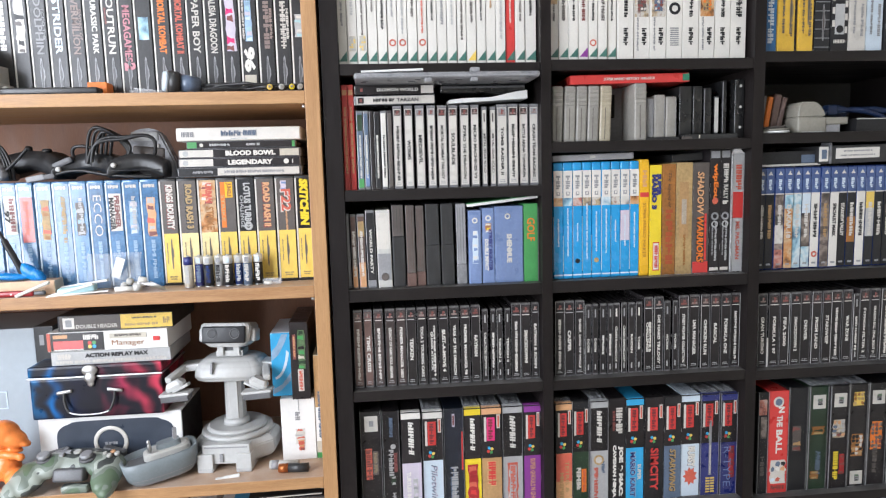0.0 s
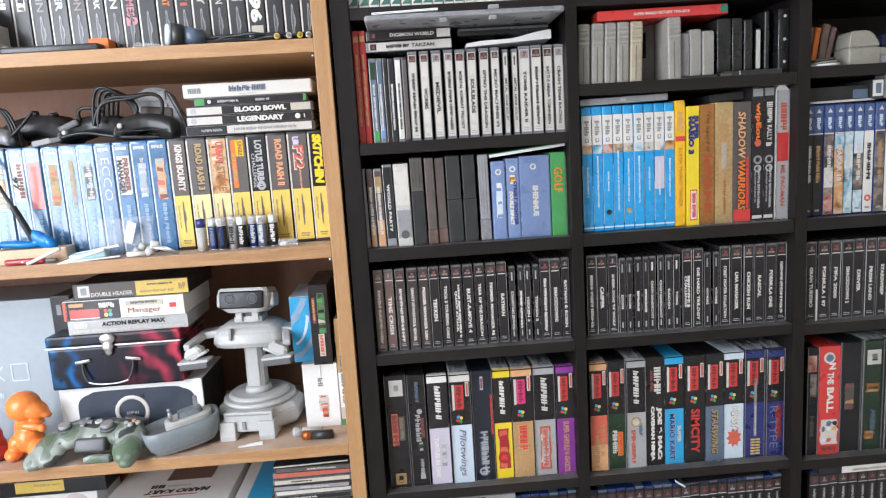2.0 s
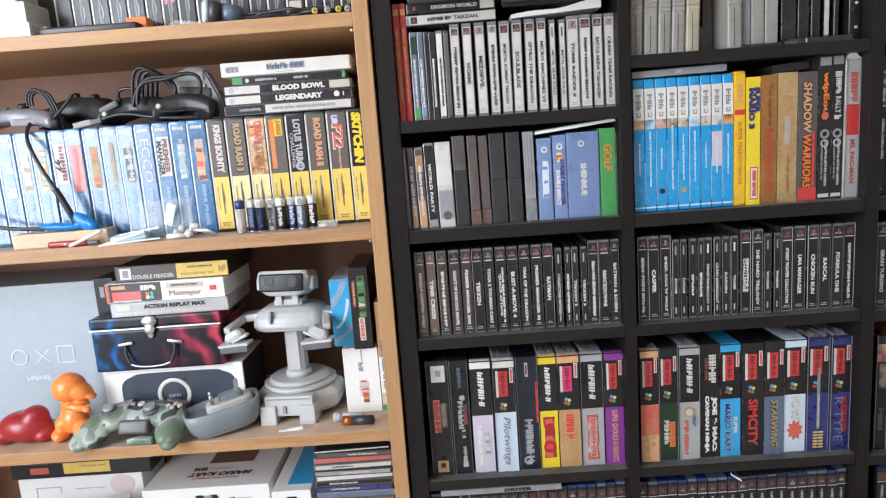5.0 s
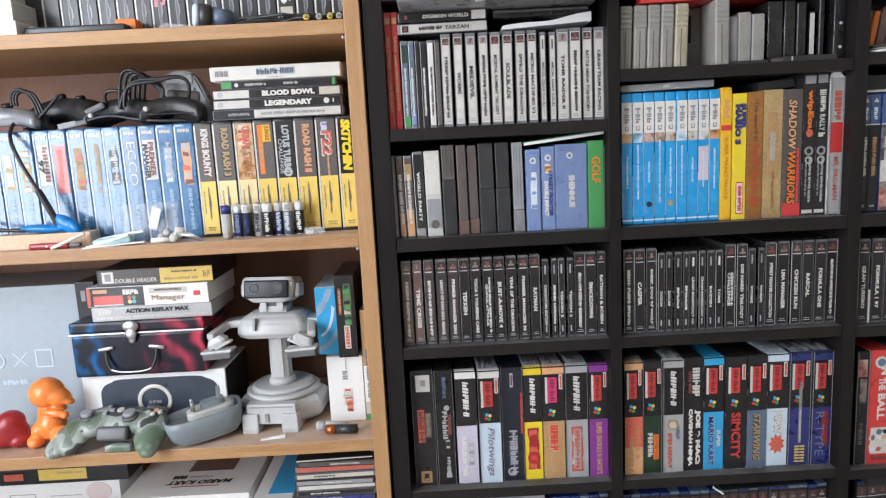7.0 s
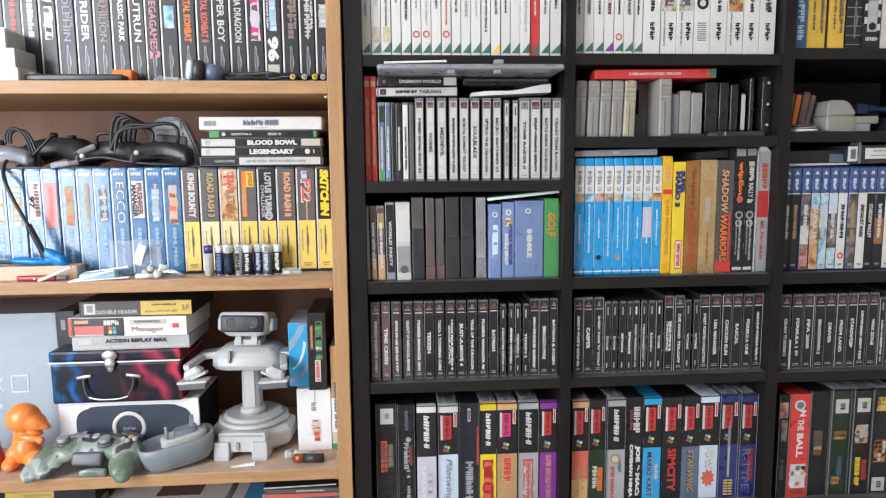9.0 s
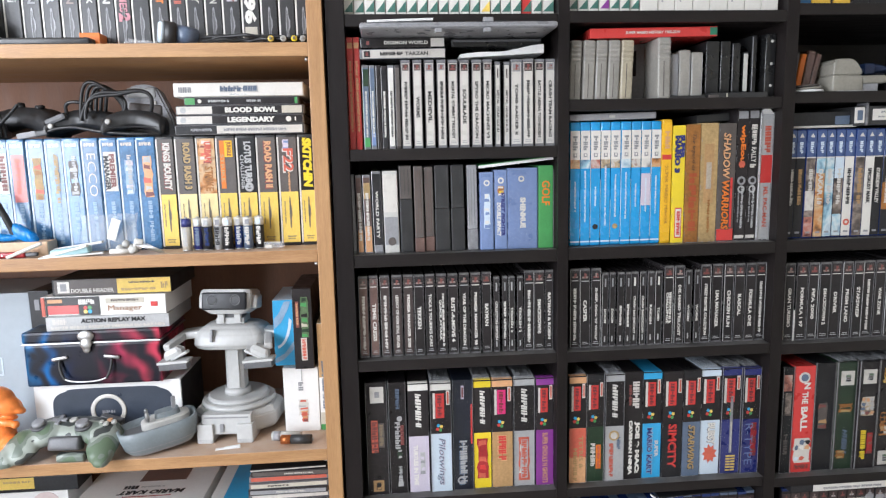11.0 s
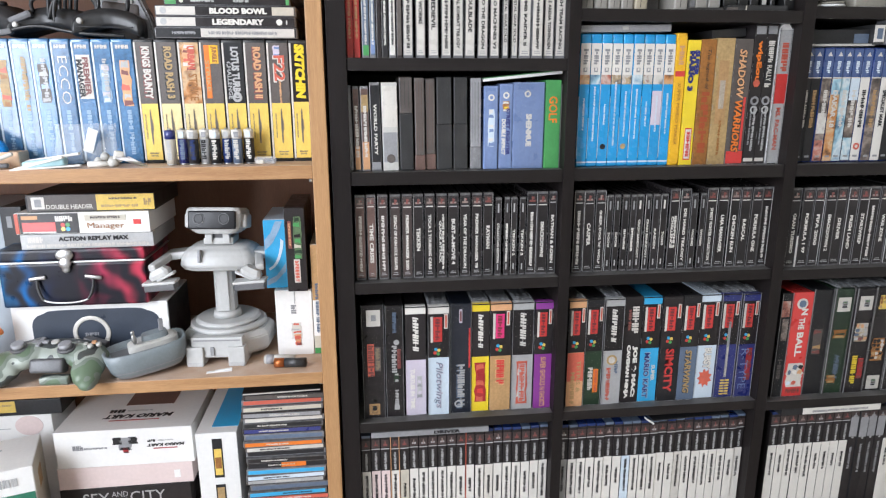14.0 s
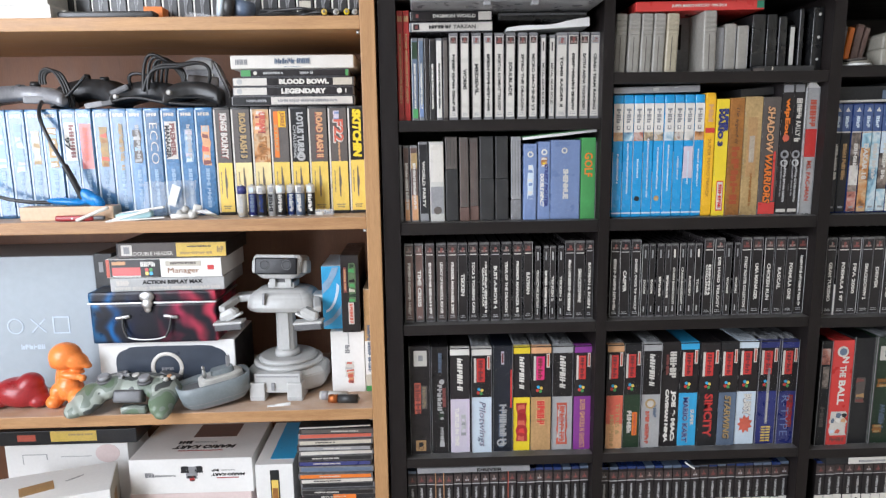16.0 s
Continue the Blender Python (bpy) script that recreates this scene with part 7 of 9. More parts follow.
def pad_shell(half, depth, tall, droop, material, grips=0.6):
    """A two-gripped controller body with flat faces: a slab with a waist, its grips bent down and forward."""
    bm = bmesh.new()
    rows = []
    for u in (-1.0, -0.86, -0.6, -0.3, 0.0, 0.3, 0.6, 0.86, 1.0):
        g = abs(u)
        top = tall * (1.0 - 0.34 * g ** 3)
        low = 0.001 + tall * (0.35 * (1 - g ** 1.5))
        f = -depth * (0.55 + grips * g ** 2 * (1 if g < 0.95 else 0.8))
        bk = depth * (0.55 - 0.32 * g ** 2)
        rows.append([bm.verts.new((half * u, y, z)) for y, z in ((f * 0.86, low), (f, low + 0.35 * (top - low)), (f * 0.8, top - droop * g * 0.6), (f * 0.3, top), (bk * 0.6, top), (bk, top * 0.72), (bk * 0.9, low))])
    for r0, r1 in zip(rows, rows[1:]):
        for k in range(7):
            bm.faces.new((r0[k], r1[k], r1[(k + 1) % 7], r0[(k + 1) % 7]))
    bm.faces.new(rows[0])
    bm.faces.new(rows[-1][::-1])
    bmesh.ops.recalc_face_normals(bm, faces=bm.faces)
    bmesh.ops.bevel(bm, geom=bm.edges, offset=0.0022, segments=2, affect="EDGES")
    for f in bm.faces:
        f.smooth = True
    part("shell", bm, material, e)


e = thing("game_controller", "dark grey game controller lying on the cases", "controller", (-0.585, 1.075, ZG + 0.001), "dark controllers", (0, 0, 10))
pad_shell(0.072, 0.058, 0.036, 0.006, LIDGREY)
cyl("thumb_stick", (0.02, -0.012, 0.039), 0.008, 0.007, 0.007, BLKPL, e, (10, 0, 0), 20, 0.001)
block("button_cross", (-0.004, -0.022, 0.0345), (0.008, -0.018, 0.0375), BLKPL, e, 0.0006)
block("button_cross", (0.0, -0.026, 0.0345), (0.004, -0.014, 0.0375), BLKPL, e, 0.0006)
block("front_lip", (0.01, -0.041, 0.008), (0.045, -0.034, 0.019), MIDGREY, e, 0.003)
e = thing("game_controller", "matt black game controller behind the cables", "controller", (-0.487, 1.105, ZG + 0.001), "dark controllers", (0, 0, -12))
pad_shell(0.056, 0.05, 0.048, 0.008, BLKPL, 0.4)
cyl("thumb_stick", (-0.012, -0.006, 0.051), 0.006, 0.005, 0.010, BLKPL, e, (6, 10, 0), 18, 0.001)
cyl("thumb_stick", (0.022, -0.01, 0.048), 0.0075, 0.0065, 0.006, BLKPL, e, (6, 0, 0), 18, 0.001)
e = thing("game_controller", "black game controller with silver button tips", "controller", (-0.392, 1.085, ZG + 0.001), "dark controllers", (0, 0, -6))
pad_shell(0.05, 0.05, 0.042, 0.008, BLKPL, 0.5)
block("grey_edge", (-0.049, -0.04, 0.022), (-0.018, -0.026, 0.032), ROBOTDK, e, 0.004, "", (0, -22, 8))
cyl("trigger_tip", (-0.036, -0.044, 0.017), 0.0042, 0.0036, 0.006, GREYPL, e, (80, 0, 0), 14, 0.001)
e = thing("game_controller", "rounded black controller with one silver tip", "controller", (-0.315, 1.06, ZG + 0.001), "dark controllers", (0, 0, 4))
pad_shell(0.042, 0.05, 0.0385, 0.004, BLKPL, 0.25)
cyl("trigger_tip", (-0.031, -0.034, 0.021), 0.0042, 0.0036, 0.006, GREYPL, e, (80, 0, 0), 14, 0.001)
block("seam", (-0.034, -0.0395, 0.0125), (0.034, -0.034, 0.0135), CABLE, e, 0.0003)
e = thing("plug_cable", "grey metal plug on a black cable", "cable", (-0.472, 1.032, ZG + 0.001), "", (0, 0, 0))
block("plug", (0.0, -0.006, 0.0), (0.026, 0.006, 0.0085), MIDGREY, e, 0.0018, "grey metal plug", (0, -10, 4))
block("plug_strain", (0.025, -0.005, 0.003), (0.041, 0.005, 0.0105), ROBOTDK, e, 0.002, "", (0, -10, 4))
tube("cable", [(0.04, 0, 0.009), (0.055, 0.0, 0.014), (0.08, 0.0, 0.016), (0.105, 0.0, 0.008), (0.14, -0.004, 0.004), (0.18, 0.0, 0.003)], 0.0026, CABLE, e)
e = thing("cable_bundle", "looped black controller cable standing up", "cable", (-0.36, 1.055, ZG), "", (0, 0, 0))
for k in range(6):
    lean = 0.006 * (k - 2)
    loop([(-0.034 + 0.005 * k, 0.004 * k, 0.026 - 0.003 * (k % 2)), (-0.032 + 0.006 * k, 0.003 * k, 0.052), (-0.016 + lean, 0.002 * k, 0.083 - 0.003 * (k % 3)), (0.008 + lean, 0.002 * k - 0.006, 0.082 - 0.004 * k), (0.026 + lean * 0.5, 0.004, 0.060 - 0.003 * k), (0.034 - 0.003 * k, 0.008, 0.034)], 0.0026)
for k in range(2):
    loop([(-0.028 + 0.006 * k, -0.012, 0.028), (-0.02, -0.013, 0.055), (0.002, -0.012, 0.062 + 0.006 * k), (0.026, -0.012, 0.060 + 0.003 * k), (0.052, -0.010, 0.069), (0.074, -0.008, 0.064), (0.072, -0.006, 0.046), (0.066, 0.0, 0.034)], 0.0027)
loop([(-0.055, 0.006, 0.036), (-0.058, 0.002, 0.050), (-0.045, 0.0, 0.055), (-0.028, 0.0, 0.052), (-0.02, 0.004, 0.046)], 0.0026)
e = thing("cable_bundle", "thin grey-black cable looped over controllers", "cable", (-0.53, 1.05, ZG), "", (0, 0, 0))
for k in range(3):
    loop([(-0.016 + 0.004 * k, 0.0, 0.038), (-0.018 + 0.003 * k, 0.0, 0.056), (-0.004 + 0.005 * k, 0.003 * k, 0.066 - 0.003 * k), (0.012 + 0.004 * k, 0.002, 0.052), (0.022 + 0.004 * k, 0.0, 0.020), (0.018 + 0.006 * k, 0.002, 0.004)], 0.0021)
loop([(0.052, 0.0, 0.050), (0.04, -0.004, 0.034), (0.022, -0.006, 0.014), (0.0, -0.008, 0.004)], 0.0024)
e = thing("grey_controller", "grey moulded controller standing against the stack", "controller", (-0.306, 1.10, ZG + 0.0), "", (0, 0, 0))
arch = ((-0.038, 0.004), (-0.040, 0.05), (-0.034, 0.071), (-0.02, 0.080), (0.0, 0.081), (0.014, 0.076), (0.022, 0.058), (0.034, 0.03), (0.040, 0.0))
bm = bmesh.new()
front = [bm.verts.new((x, -0.016, z)) for x, z in arch]
back = [bm.verts.new((x * 1.05, 0.014, max(0.0, z - 0.004))) for x, z in arch]
for k in range(len(arch) - 1):
    bm.faces.new((front[k], front[k + 1], back[k + 1], back[k]))
bm.faces.new(front)
bm.faces.new(back[::-1])
bm.faces.new((front[0], back[0], back[-1], front[-1]))
bmesh.ops.recalc_face_normals(bm, faces=bm.faces)
bmesh.ops.bevel(bm, geom=bm.edges, offset=0.003, segments=3, affect="EDGES")
part("shell", bm, LIDGREY, e)
bm = rounded(0.05, 0.008, 0.05, 0.004, 3)
part("face_plate", bm, TAUPE, e, "dark brown-grey face plate").matrix_basis = pose(-0.006, -0.0155, 0.027, -4, 6, 0)
block("pale_top", (-0.03, -0.0185, 0.060), (0.012, -0.012, 0.075), GREYCARD, e, 0.004)
block("latch", (0.004, -0.0195, 0.050), (0.013, -0.014, 0.055), GREYPL, e, 0.001)

# ---- small things on the middle oak shelf edge ----
e = boxed("pine_block", "raw pine wood offcut on the shelf edge", "wood block", (-0.566, 0.992, ZB), (0.135, 0.03, 0.0205), RAWWOOD, "", (0, 0, 2), 0.001)
block("end_grain", (0.1352, 0.001, 0.0005), (0.1358, 0.029, 0.02), CREAM, e, 0.0)
e = thing("blue_strap", "bright blue plastic bag piece lying on wood", "plastic wrap", (-0.49, 1.005, ZB + 0.0215))
blobs("wrap", (((-0.01, 0, 0.006), (0.032, 0.010, 0.006), (0, 4, 0)), ((0.022, 0.002, 0.011), (0.02, 0.008, 0.010), (0, 38, 0)), ((0.035, 0.0, 0.006), (0.012, 0.008, 0.007), (0, 50, 0))), BLUEBAG, e, 0.0018, 2)
e = thing("black_lead", "black power lead hanging down from the controllers", "cable", (-0.60, 1.008, ZB))
tube("lead", [(0.055, 0.05, 0.185), (0.06, 0.01, 0.168), (0.075, -0.004, 0.135), (0.10, -0.006, 0.085), (0.118, -0.004, 0.05), (0.125, 0.0, 0.024)], 0.0027, CABLE, e)
tube("strain_relief", [(0.102, -0.006, 0.082), (0.113, -0.005, 0.058), (0.122, -0.002, 0.03)], 0.0048, CABLE, e)
tube("lead", [(-0.04, 0.0, 0.065), (-0.02, -0.004, 0.045), (0.01, -0.006, 0.03), (0.05, -0.004, 0.027), (0.08, 0.0, 0.026)], 0.0028, CABLE, e)
e = thing("red_penknife", "red handled penknife lying on the shelf edge", "penknife", (-0.512, 0.984, ZB))
bm = rounded(0.056, 0.008, 0.0085, 0.003, 3)
part("handle", bm, TOYRED, e).matrix_basis = pose(0.03, 0, 0.0045)
bm = rounded(0.016, 0.007, 0.006, 0.002, 2)
part("tip", bm, ROBOTDK, e).matrix_basis = pose(0.066, 0, 0.0045)
cyl("rivet", (0.028, -0.0042, 0.0045), 0.0012, 0.0012, 0.0008, STEEL, e, (90, 0, 0), 12, 0)
e = thing("toothbrush_head", "pale teal plastic gadget on white strip", "gadget", (-0.455, 0.988, ZB))
bm = rounded(0.052, 0.016, 0.011, 0.003, 3)
part("body", bm, TEAL, e).matrix_basis = pose(0.058, 0.004, 0.0062, 0, -6, 4)
block("white_strip", (-0.004, -0.006, 0.002), (0.085, 0.002, 0.0055), WHITE, e, 0.001, "", (0, -14, 0))
bm = rounded(0.050, 0.007, 0.005, 0.002, 2)
part("white_tip", bm, WHITE, e).matrix_basis = pose(0.0, -0.006, 0.0105, 0, -22, 8)
block("white_strip", (0.02, -0.010, 0.0004), (0.105, -0.002, 0.0026), WHITE, e, 0.0008, "", (0, -3, 4))
block("white_strip", (0.03, 0.010, 0.011), (0.10, 0.016, 0.0145), PALE, e, 0.0008, "", (0, -8, -4))
e = thing("clear_bag", "small clear plastic bag leaning on blue cases", "plastic bag", (-0.392, 1.012, ZB))
bm = bmesh.new()
n = 12
rr = random.Random(9)
vs = [[bm.verts.new((0.078 * i / n, 0.012 * j / n + 0.004 * math.sin(1.3 * i + j) * 0.6, 0.003 + 0.052 * j / n + rr.uniform(-0.001, 0.001))) for j in range(n + 1)] for i in range(n + 1)]
for i in range(n):
    for j in range(n):
        bm.faces.new((vs[i][j], vs[i + 1][j], vs[i + 1][j + 1], vs[i][j + 1]))
part("film", bm, PLASTICBAG, e)
block("paper_insert", (0.04, 0.002, 0.016), (0.053, 0.0035, 0.05), PAPER, e, 0.0004, "", (10, 22, 0))
for k in range(3):
    bm = rounded(0.011, 0.01, 0.011, 0.004, 2)
    part("pellet", bm, GREYPL, e).matrix_basis = pose(0.056 + 0.008 * k, -0.004 + 0.002 * k, 0.006 + 0.006 * (k == 1), 20 * k, 30, 10)
e = thing("small_parts", "loose white and steel connector pieces", "small parts", (-0.335, 0.99, ZB))
cyl("sleeve", (0.006, 0.0, 0.0042), 0.0038, 0.0038, 0.028, WHITE, e, (0, 90, 4), 16, 0.0006)
cyl("collar", (0.024, 0.002, 0.006), 0.0055, 0.0055, 0.012, GREYPL, e, (20, 70, 30), 18, 0.0008)
bm = rounded(0.012, 0.008, 0.014, 0.002, 2)
part("clip", bm, WHITE, e).matrix_basis = pose(0.03, 0.004, 0.014, 0, 15, 20)
for k in range(4):
    cyl("prong", (0.044 + 0.004 * k, 0.002 * k, 0.007 - 0.0008 * k), 0.0013, 0.001, 0.034, STEEL, e, (0, 112 + 3 * k, 10), 10, 0.0002)
GBAT = "row of small batteries"
bats = ((CREAM, NAVY, GREYCARD), (NAVY, PALE, SLATE), (CHAR, WHITE, CASEBLUE), (GREYCARD, WHITE, CHAR), (CHAR, WHITE, PALE), (CASEBLUE, PALE, GREYCARD), (SLATE, WHITE, PALE), (CHAR, WHITE, WHITE))
for k, (m, m2, m3) in enumerate(bats):
    e = thing("battery", "slim battery standing upright on the shelf", "battery", (-0.2395 + 0.0146 * k, 1.004 + 0.006 * (k % 2), ZB), GBAT)
    cyl("case", (0, 0, 0.0175), 0.0070, 0.0070, 0.035, m, e, (0, 0, 0), 24, 0.0006)
    cyl("label_band", (0, 0, 0.0410), 0.0071, 0.0071, 0.012, m2, e, (0, 0, 0), 24, 0.0006)
    cyl("contact", (0, 0, 0.0479), 0.0026, 0.0026, 0.0022, STEEL, e, (0, 0, 0), 14, 0.0003)
    cyl("foot_ring", (0, 0, 0.0012), 0.0071, 0.0071, 0.0022, STEEL, e, (0, 0, 0), 24, 0.0004)
    lettering(5, (0.0008 * (k % 3) - 0.0008, -0.0073, 0.0205), 0.026, 0.0062, m3, e, seed=k + 3, name="print")
    if k:
        block("band_print", (-0.003, -0.0074, 0.037), (0.003, -0.006, 0.0445), (MIDGREY, ICE, GREYCARD)[k % 3], e, 0.0)
e = boxed("amber_wrap", "small amber clear plastic tab on the shelf", "plastic tab", (-0.13, 0.998, ZB), (0.028, 0.012, 0.010), PLASTICBAG, "", (0, 0, -3), 0.002)
block("tab", (0.002, 0.001, 0.0005), (0.012, 0.009, 0.006), CREAM, e, 0.001)


# ---- oak bookcase: shelf with the toy robot ----
ZR = 1.0065
e = boxed("console_carton", "large silver-grey console carton standing upright", "box", (-0.86, 1.10, ZR), (0.341, 0.14, 0.231), SILVERCARD, "", (0, 0, 0), 0.0015)
for k, xx in enumerate((0.1995, 0.238)):
    if k == 0:
        ring("print_circle", (xx, -0.0008, 0.111), 0.0125, 0.0014, ICE, e)
    else:
        for a in (45, -45):
            block("print_stroke", (xx - 0.017, -0.0008, 0.1102), (xx + 0.017, 0.0004, 0.1126), ICE, e, 0.0, "", (0, a, 0))
for lo, hi in (((0.262, -0.0008, 0.097), (0.290, 0.0004, 0.0992)), ((0.262, -0.0008, 0.1248), (0.290, 0.0004, 0.127)), ((0.262, -0.0008, 0.0992), (0.2642, 0.0004, 0.1248)), ((0.2878, -0.0008, 0.0992), (0.290, 0.0004, 0.1248))):
    block("print_stroke", lo, hi, ICE, e, 0.0)
lettering(6, (0.225, -0.0009, 0.0745), 0.04, 0.009, ICE, e, ACROSS, seed=5)
e = boxed("dark_carton", "dark carton wedged behind the stacked boxes", "box", (-0.512, 1.085, ZR), (0.03, 0.13, 0.236), CHAR, "", (0, 0, 0), 0.001)
block("label", (0.008, -0.0006, 0.205), (0.015, 0.0004, 0.222), MIDGREY, e, 0.0)
# white carton with the handheld printed on it
e = boxed("handheld_carton", "white carton printed with a dark handheld console", "box", (-0.500, 1.048, ZR), (0.220, 0.115, 0.0955), CARD, "", (0, 0, 0), 0.001)
block("dark_side", (0.2202, 0.003, 0.002), (0.2208, 0.113, 0.0935), CHAR, e, 0.0)
pill = [(0.117 + 0.0905 * math.copysign(abs(math.cos(t)) ** 0.32, math.cos(t)), 0.054 + 0.031 * math.copysign(abs(math.sin(t)) ** 0.62, math.sin(t)) + (0.002 if math.sin(t) > 0.9 else 0)) for t in (2 * math.pi * i / 48 for i in range(48))]
plate("print_console", pill, 0.0012, HANDHELD, e, "dark printed console").location = (0, -0.0008, 0)
ring("print_ring", (0.109, -0.0014, 0.050), 0.0235, 0.0034, PALE, e)
lettering(3, (0.109, -0.0014, 0.048), 0.026, 0.005, MIDGREY, e, ACROSS, seed=4)
# printed tin with chrome clasp
e = thing("tin_box", "black printed tin with chrome clasp and dark handle", "tin", (-0.5015, 1.036, ZR + 0.096), "", (0, 0, 0))
block("body", (0.0, 0.0, 0.0), (0.200, 0.12, 0.0655), TIN, e, 0.004)
block("lid", (-0.0012, -0.0012, 0.068), (0.2012, 0.1212, 0.0855), TIN, e, 0.004)
block("rim", (-0.002, -0.002, 0.0655), (0.202, 0.122, 0.0682), STEEL, e, 0.001)
blobs("clasp", (((0.0935, -0.004, 0.078), (0.0125, 0.004, 0.009), (0, 0, 0)), ((0.0935, -0.0055, 0.066), (0.009, 0.0035, 0.008), (0, 0, 0)), ((0.0935, -0.004, 0.058), (0.006, 0.003, 0.007), (0, 0, 0))), STEEL, e, 0.0012, 2)
for xx in (0.052, 0.128):
    bm = rounded(0.024, 0.004, 0.006, 0.0018, 2)
    part("handle_mount", bm, STEEL, e).matrix_basis = pose(xx, -0.002, 0.044, 0, -8 if xx < 0.1 else 8, 0)
for xx, k in ((0.052, 1), (0.128, -1)):
    tube("handle_side", [(xx, -0.003, 0.042), (xx - 0.001 * k, -0.007, 0.026), (xx + 0.008 * k, -0.009, 0.013)], 0.0019, INK, e)
# steel-coloured foot of the dark handle stands for its highlight
tube("handle", [(0.060, -0.009, 0.0135), (0.068, -0.0105, 0.0095), (0.09, -0.011, 0.0085), (0.112, -0.0105, 0.0095), (0.120, -0.009, 0.0135)], 0.0014, STEEL, e)
# three game boxes on the tin
ZS = ZR + 0.096 + 0.0856
e = boxed("game_box", "grey shrink-wrapped accessory box lying on the tin", "game box", (-0.466, 1.038, ZS), (0.179, 0.12, 0.0215), GREYCARD, "stack on the tin", (0, 0, 1), 0.001)
lettering("ACTION REPLAY MAX", (0.098, -0.0008, 0.0145), 0.095, 0.0068, CHAR, e, ACROSS, 0.05)
lettering(4, (0.02, -0.0008, 0.014), 0.02, 0.009, PALE, e, ACROSS, seed=2)
lettering(34, (0.09, -0.0008, 0.005), 0.165, 0.005, PALE, e, ACROSS, seed=3)
e = boxed("game_box", "white and black card game box lying in the stack", "game box", (-0.470, 1.039, ZS + 0.0222), (0.182, 0.125, 0.0305), CARD, "stack on the tin", (0, 0, -1), 0.001)
block("black_panel", (0.006, -0.0008, 0.001), (0.085, 0.0004, 0.0295), BLACK, e, 0.0)
block("logo_plate", (0.0095, -0.0011, 0.004), (0.054, 0, 0.017), RED, e, 0.0)
block("logo_strip", (0.0095, -0.0011, 0.0018), (0.054, 0, 0.0036), PALE, e, 0.0)
block("seal_plate", (0.0095, -0.0011, 0.021), (0.031, 0, 0.0265), PEACH, e, 0.0)
block("red_side", (0.0, -0.0008, 0.001), (0.005, 0.0004, 0.0295), SALMON, e, 0.0)
lettering(4, (0.066, -0.0011, 0.022), 0.023, 0.008, PALE, e, ACROSS, seed=9)
for k, m in enumerate((YELLOW, SKYBLUE, RED, LIME)):
    cyl("colour_dot", (0.064 + 0.005 * (k % 2) * 1.3, -0.001, 0.007 + 0.006 * (k // 2)), 0.003, 0.003, 0.0006, m, e, (90, 0, 0), 14, 0)
block("cream_band", (0.094, -0.0009, 0.018), (0.15, 0.0004, 0.026), CREAM, e, 0.0)
lettering(14, (0.122, -0.0012, 0.023), 0.04, 0.004, TAUPE, e, ACROSS, seed=10)
lettering("Manager", (0.122, -0.0012, 0.010), 0.05, 0.011, BRONZE, e, ACROSS, 0.0)
block("red_mark", (0.160, -0.0009, 0.012), (0.170, 0.0004, 0.019), RED, e, 0.0)
e = boxed("game_box", "grey and yellow card game box on the stack", "game box", (-0.453, 1.041, ZS + 0.0535), (0.173, 0.125, 0.0245), CHAR, "stack on the tin", (0, 0, 0.5), 0.001)
block("yellow_panel", (0.094, -0.0008, 0.001), (0.172, 0.0004, 0.0235), YELLOW, e, 0.0)
block("grey_panel", (0.003, -0.0006, 0.001), (0.094, 0.0002, 0.0235), TAUPE, e, 0.0)
lettering("DOUBLE HEADER", (0.058, -0.0011, 0.007), 0.062, 0.0062, PALE, e, ACROSS, 0.02)
block("logo_plate", (0.008, -0.0011, 0.004), (0.025, 0, 0.021), PALE, e, 0.0)
block("logo_print", (0.012, -0.0013, 0.007), (0.021, 0, 0.018), MIDGREY, e, 0.0)
lettering(9, (0.13, -0.0011, 0.0175), 0.055, 0.0028, TAUPE, e, ACROSS, seed=5)
lettering(10, (0.125, -0.0011, 0.007), 0.05, 0.004, GOLD, e, ACROSS, seed=6)
lettering(2, (0.163, -0.0011, 0.012), 0.010, 0.010, GOLD, e, ACROSS, seed=7)


# toy robot
def ring_of(bm, pts, z):
    return [bm.verts.new((x, y, z)) for x, y in pts]


def loft(levels):
    """Skin through outlines (points, height), capped."""
    bm = bmesh.new()
    rows = [ring_of(bm, p, z) for p, z in levels]
    k = len(rows[0])
    for a, b in zip(rows, rows[1:]):
        for i in range(k):
            bm.faces.new((a[i], a[(i + 1) % k], b[(i + 1) % k], b[i]))
    bm.faces.new(list(reversed(rows[0])))
    bm.faces.new(rows[-1])
    bmesh.ops.recalc_face_normals(bm, faces=bm.faces)
    return bm


def octagon(rx, ry, cut=0.45, cx=0.0, cy=0.0):
    return [(cx + rx * a, cy + ry * b) for a, b in ((1, -cut), (1, cut), (cut, 1), (-cut, 1), (-1, cut), (-1, -cut), (-cut, -1), (cut, -1))]


rob = thing("toy_robot", "light grey plastic toy robot on octagonal base", "robot", (-0.2, 1.085, ZR), "", (0, 0, -4))
bm = loft(((octagon(0.058, 0.052), 0.006), (octagon(0.066, 0.06), 0.014), (octagon(0.066, 0.06), 0.034), (octagon(0.058, 0.052), 0.043)))
bmesh.ops.bevel(bm, geom=bm.edges, offset=0.0016, segments=2, affect="EDGES")
part("base", bm, ROBOT, rob)
for x0, x1 in ((-0.047, -0.022), (0.014, 0.039)):
    block("foot", (x0, -0.071, 0.0), (x1, -0.03, 0.030), ROBOT, rob, 0.002)
    block("foot_pad", (x0 + 0.001, -0.0713, 0.0), (x1 - 0.001, -0.032, 0.0065), GREYCARD, rob, 0.001)
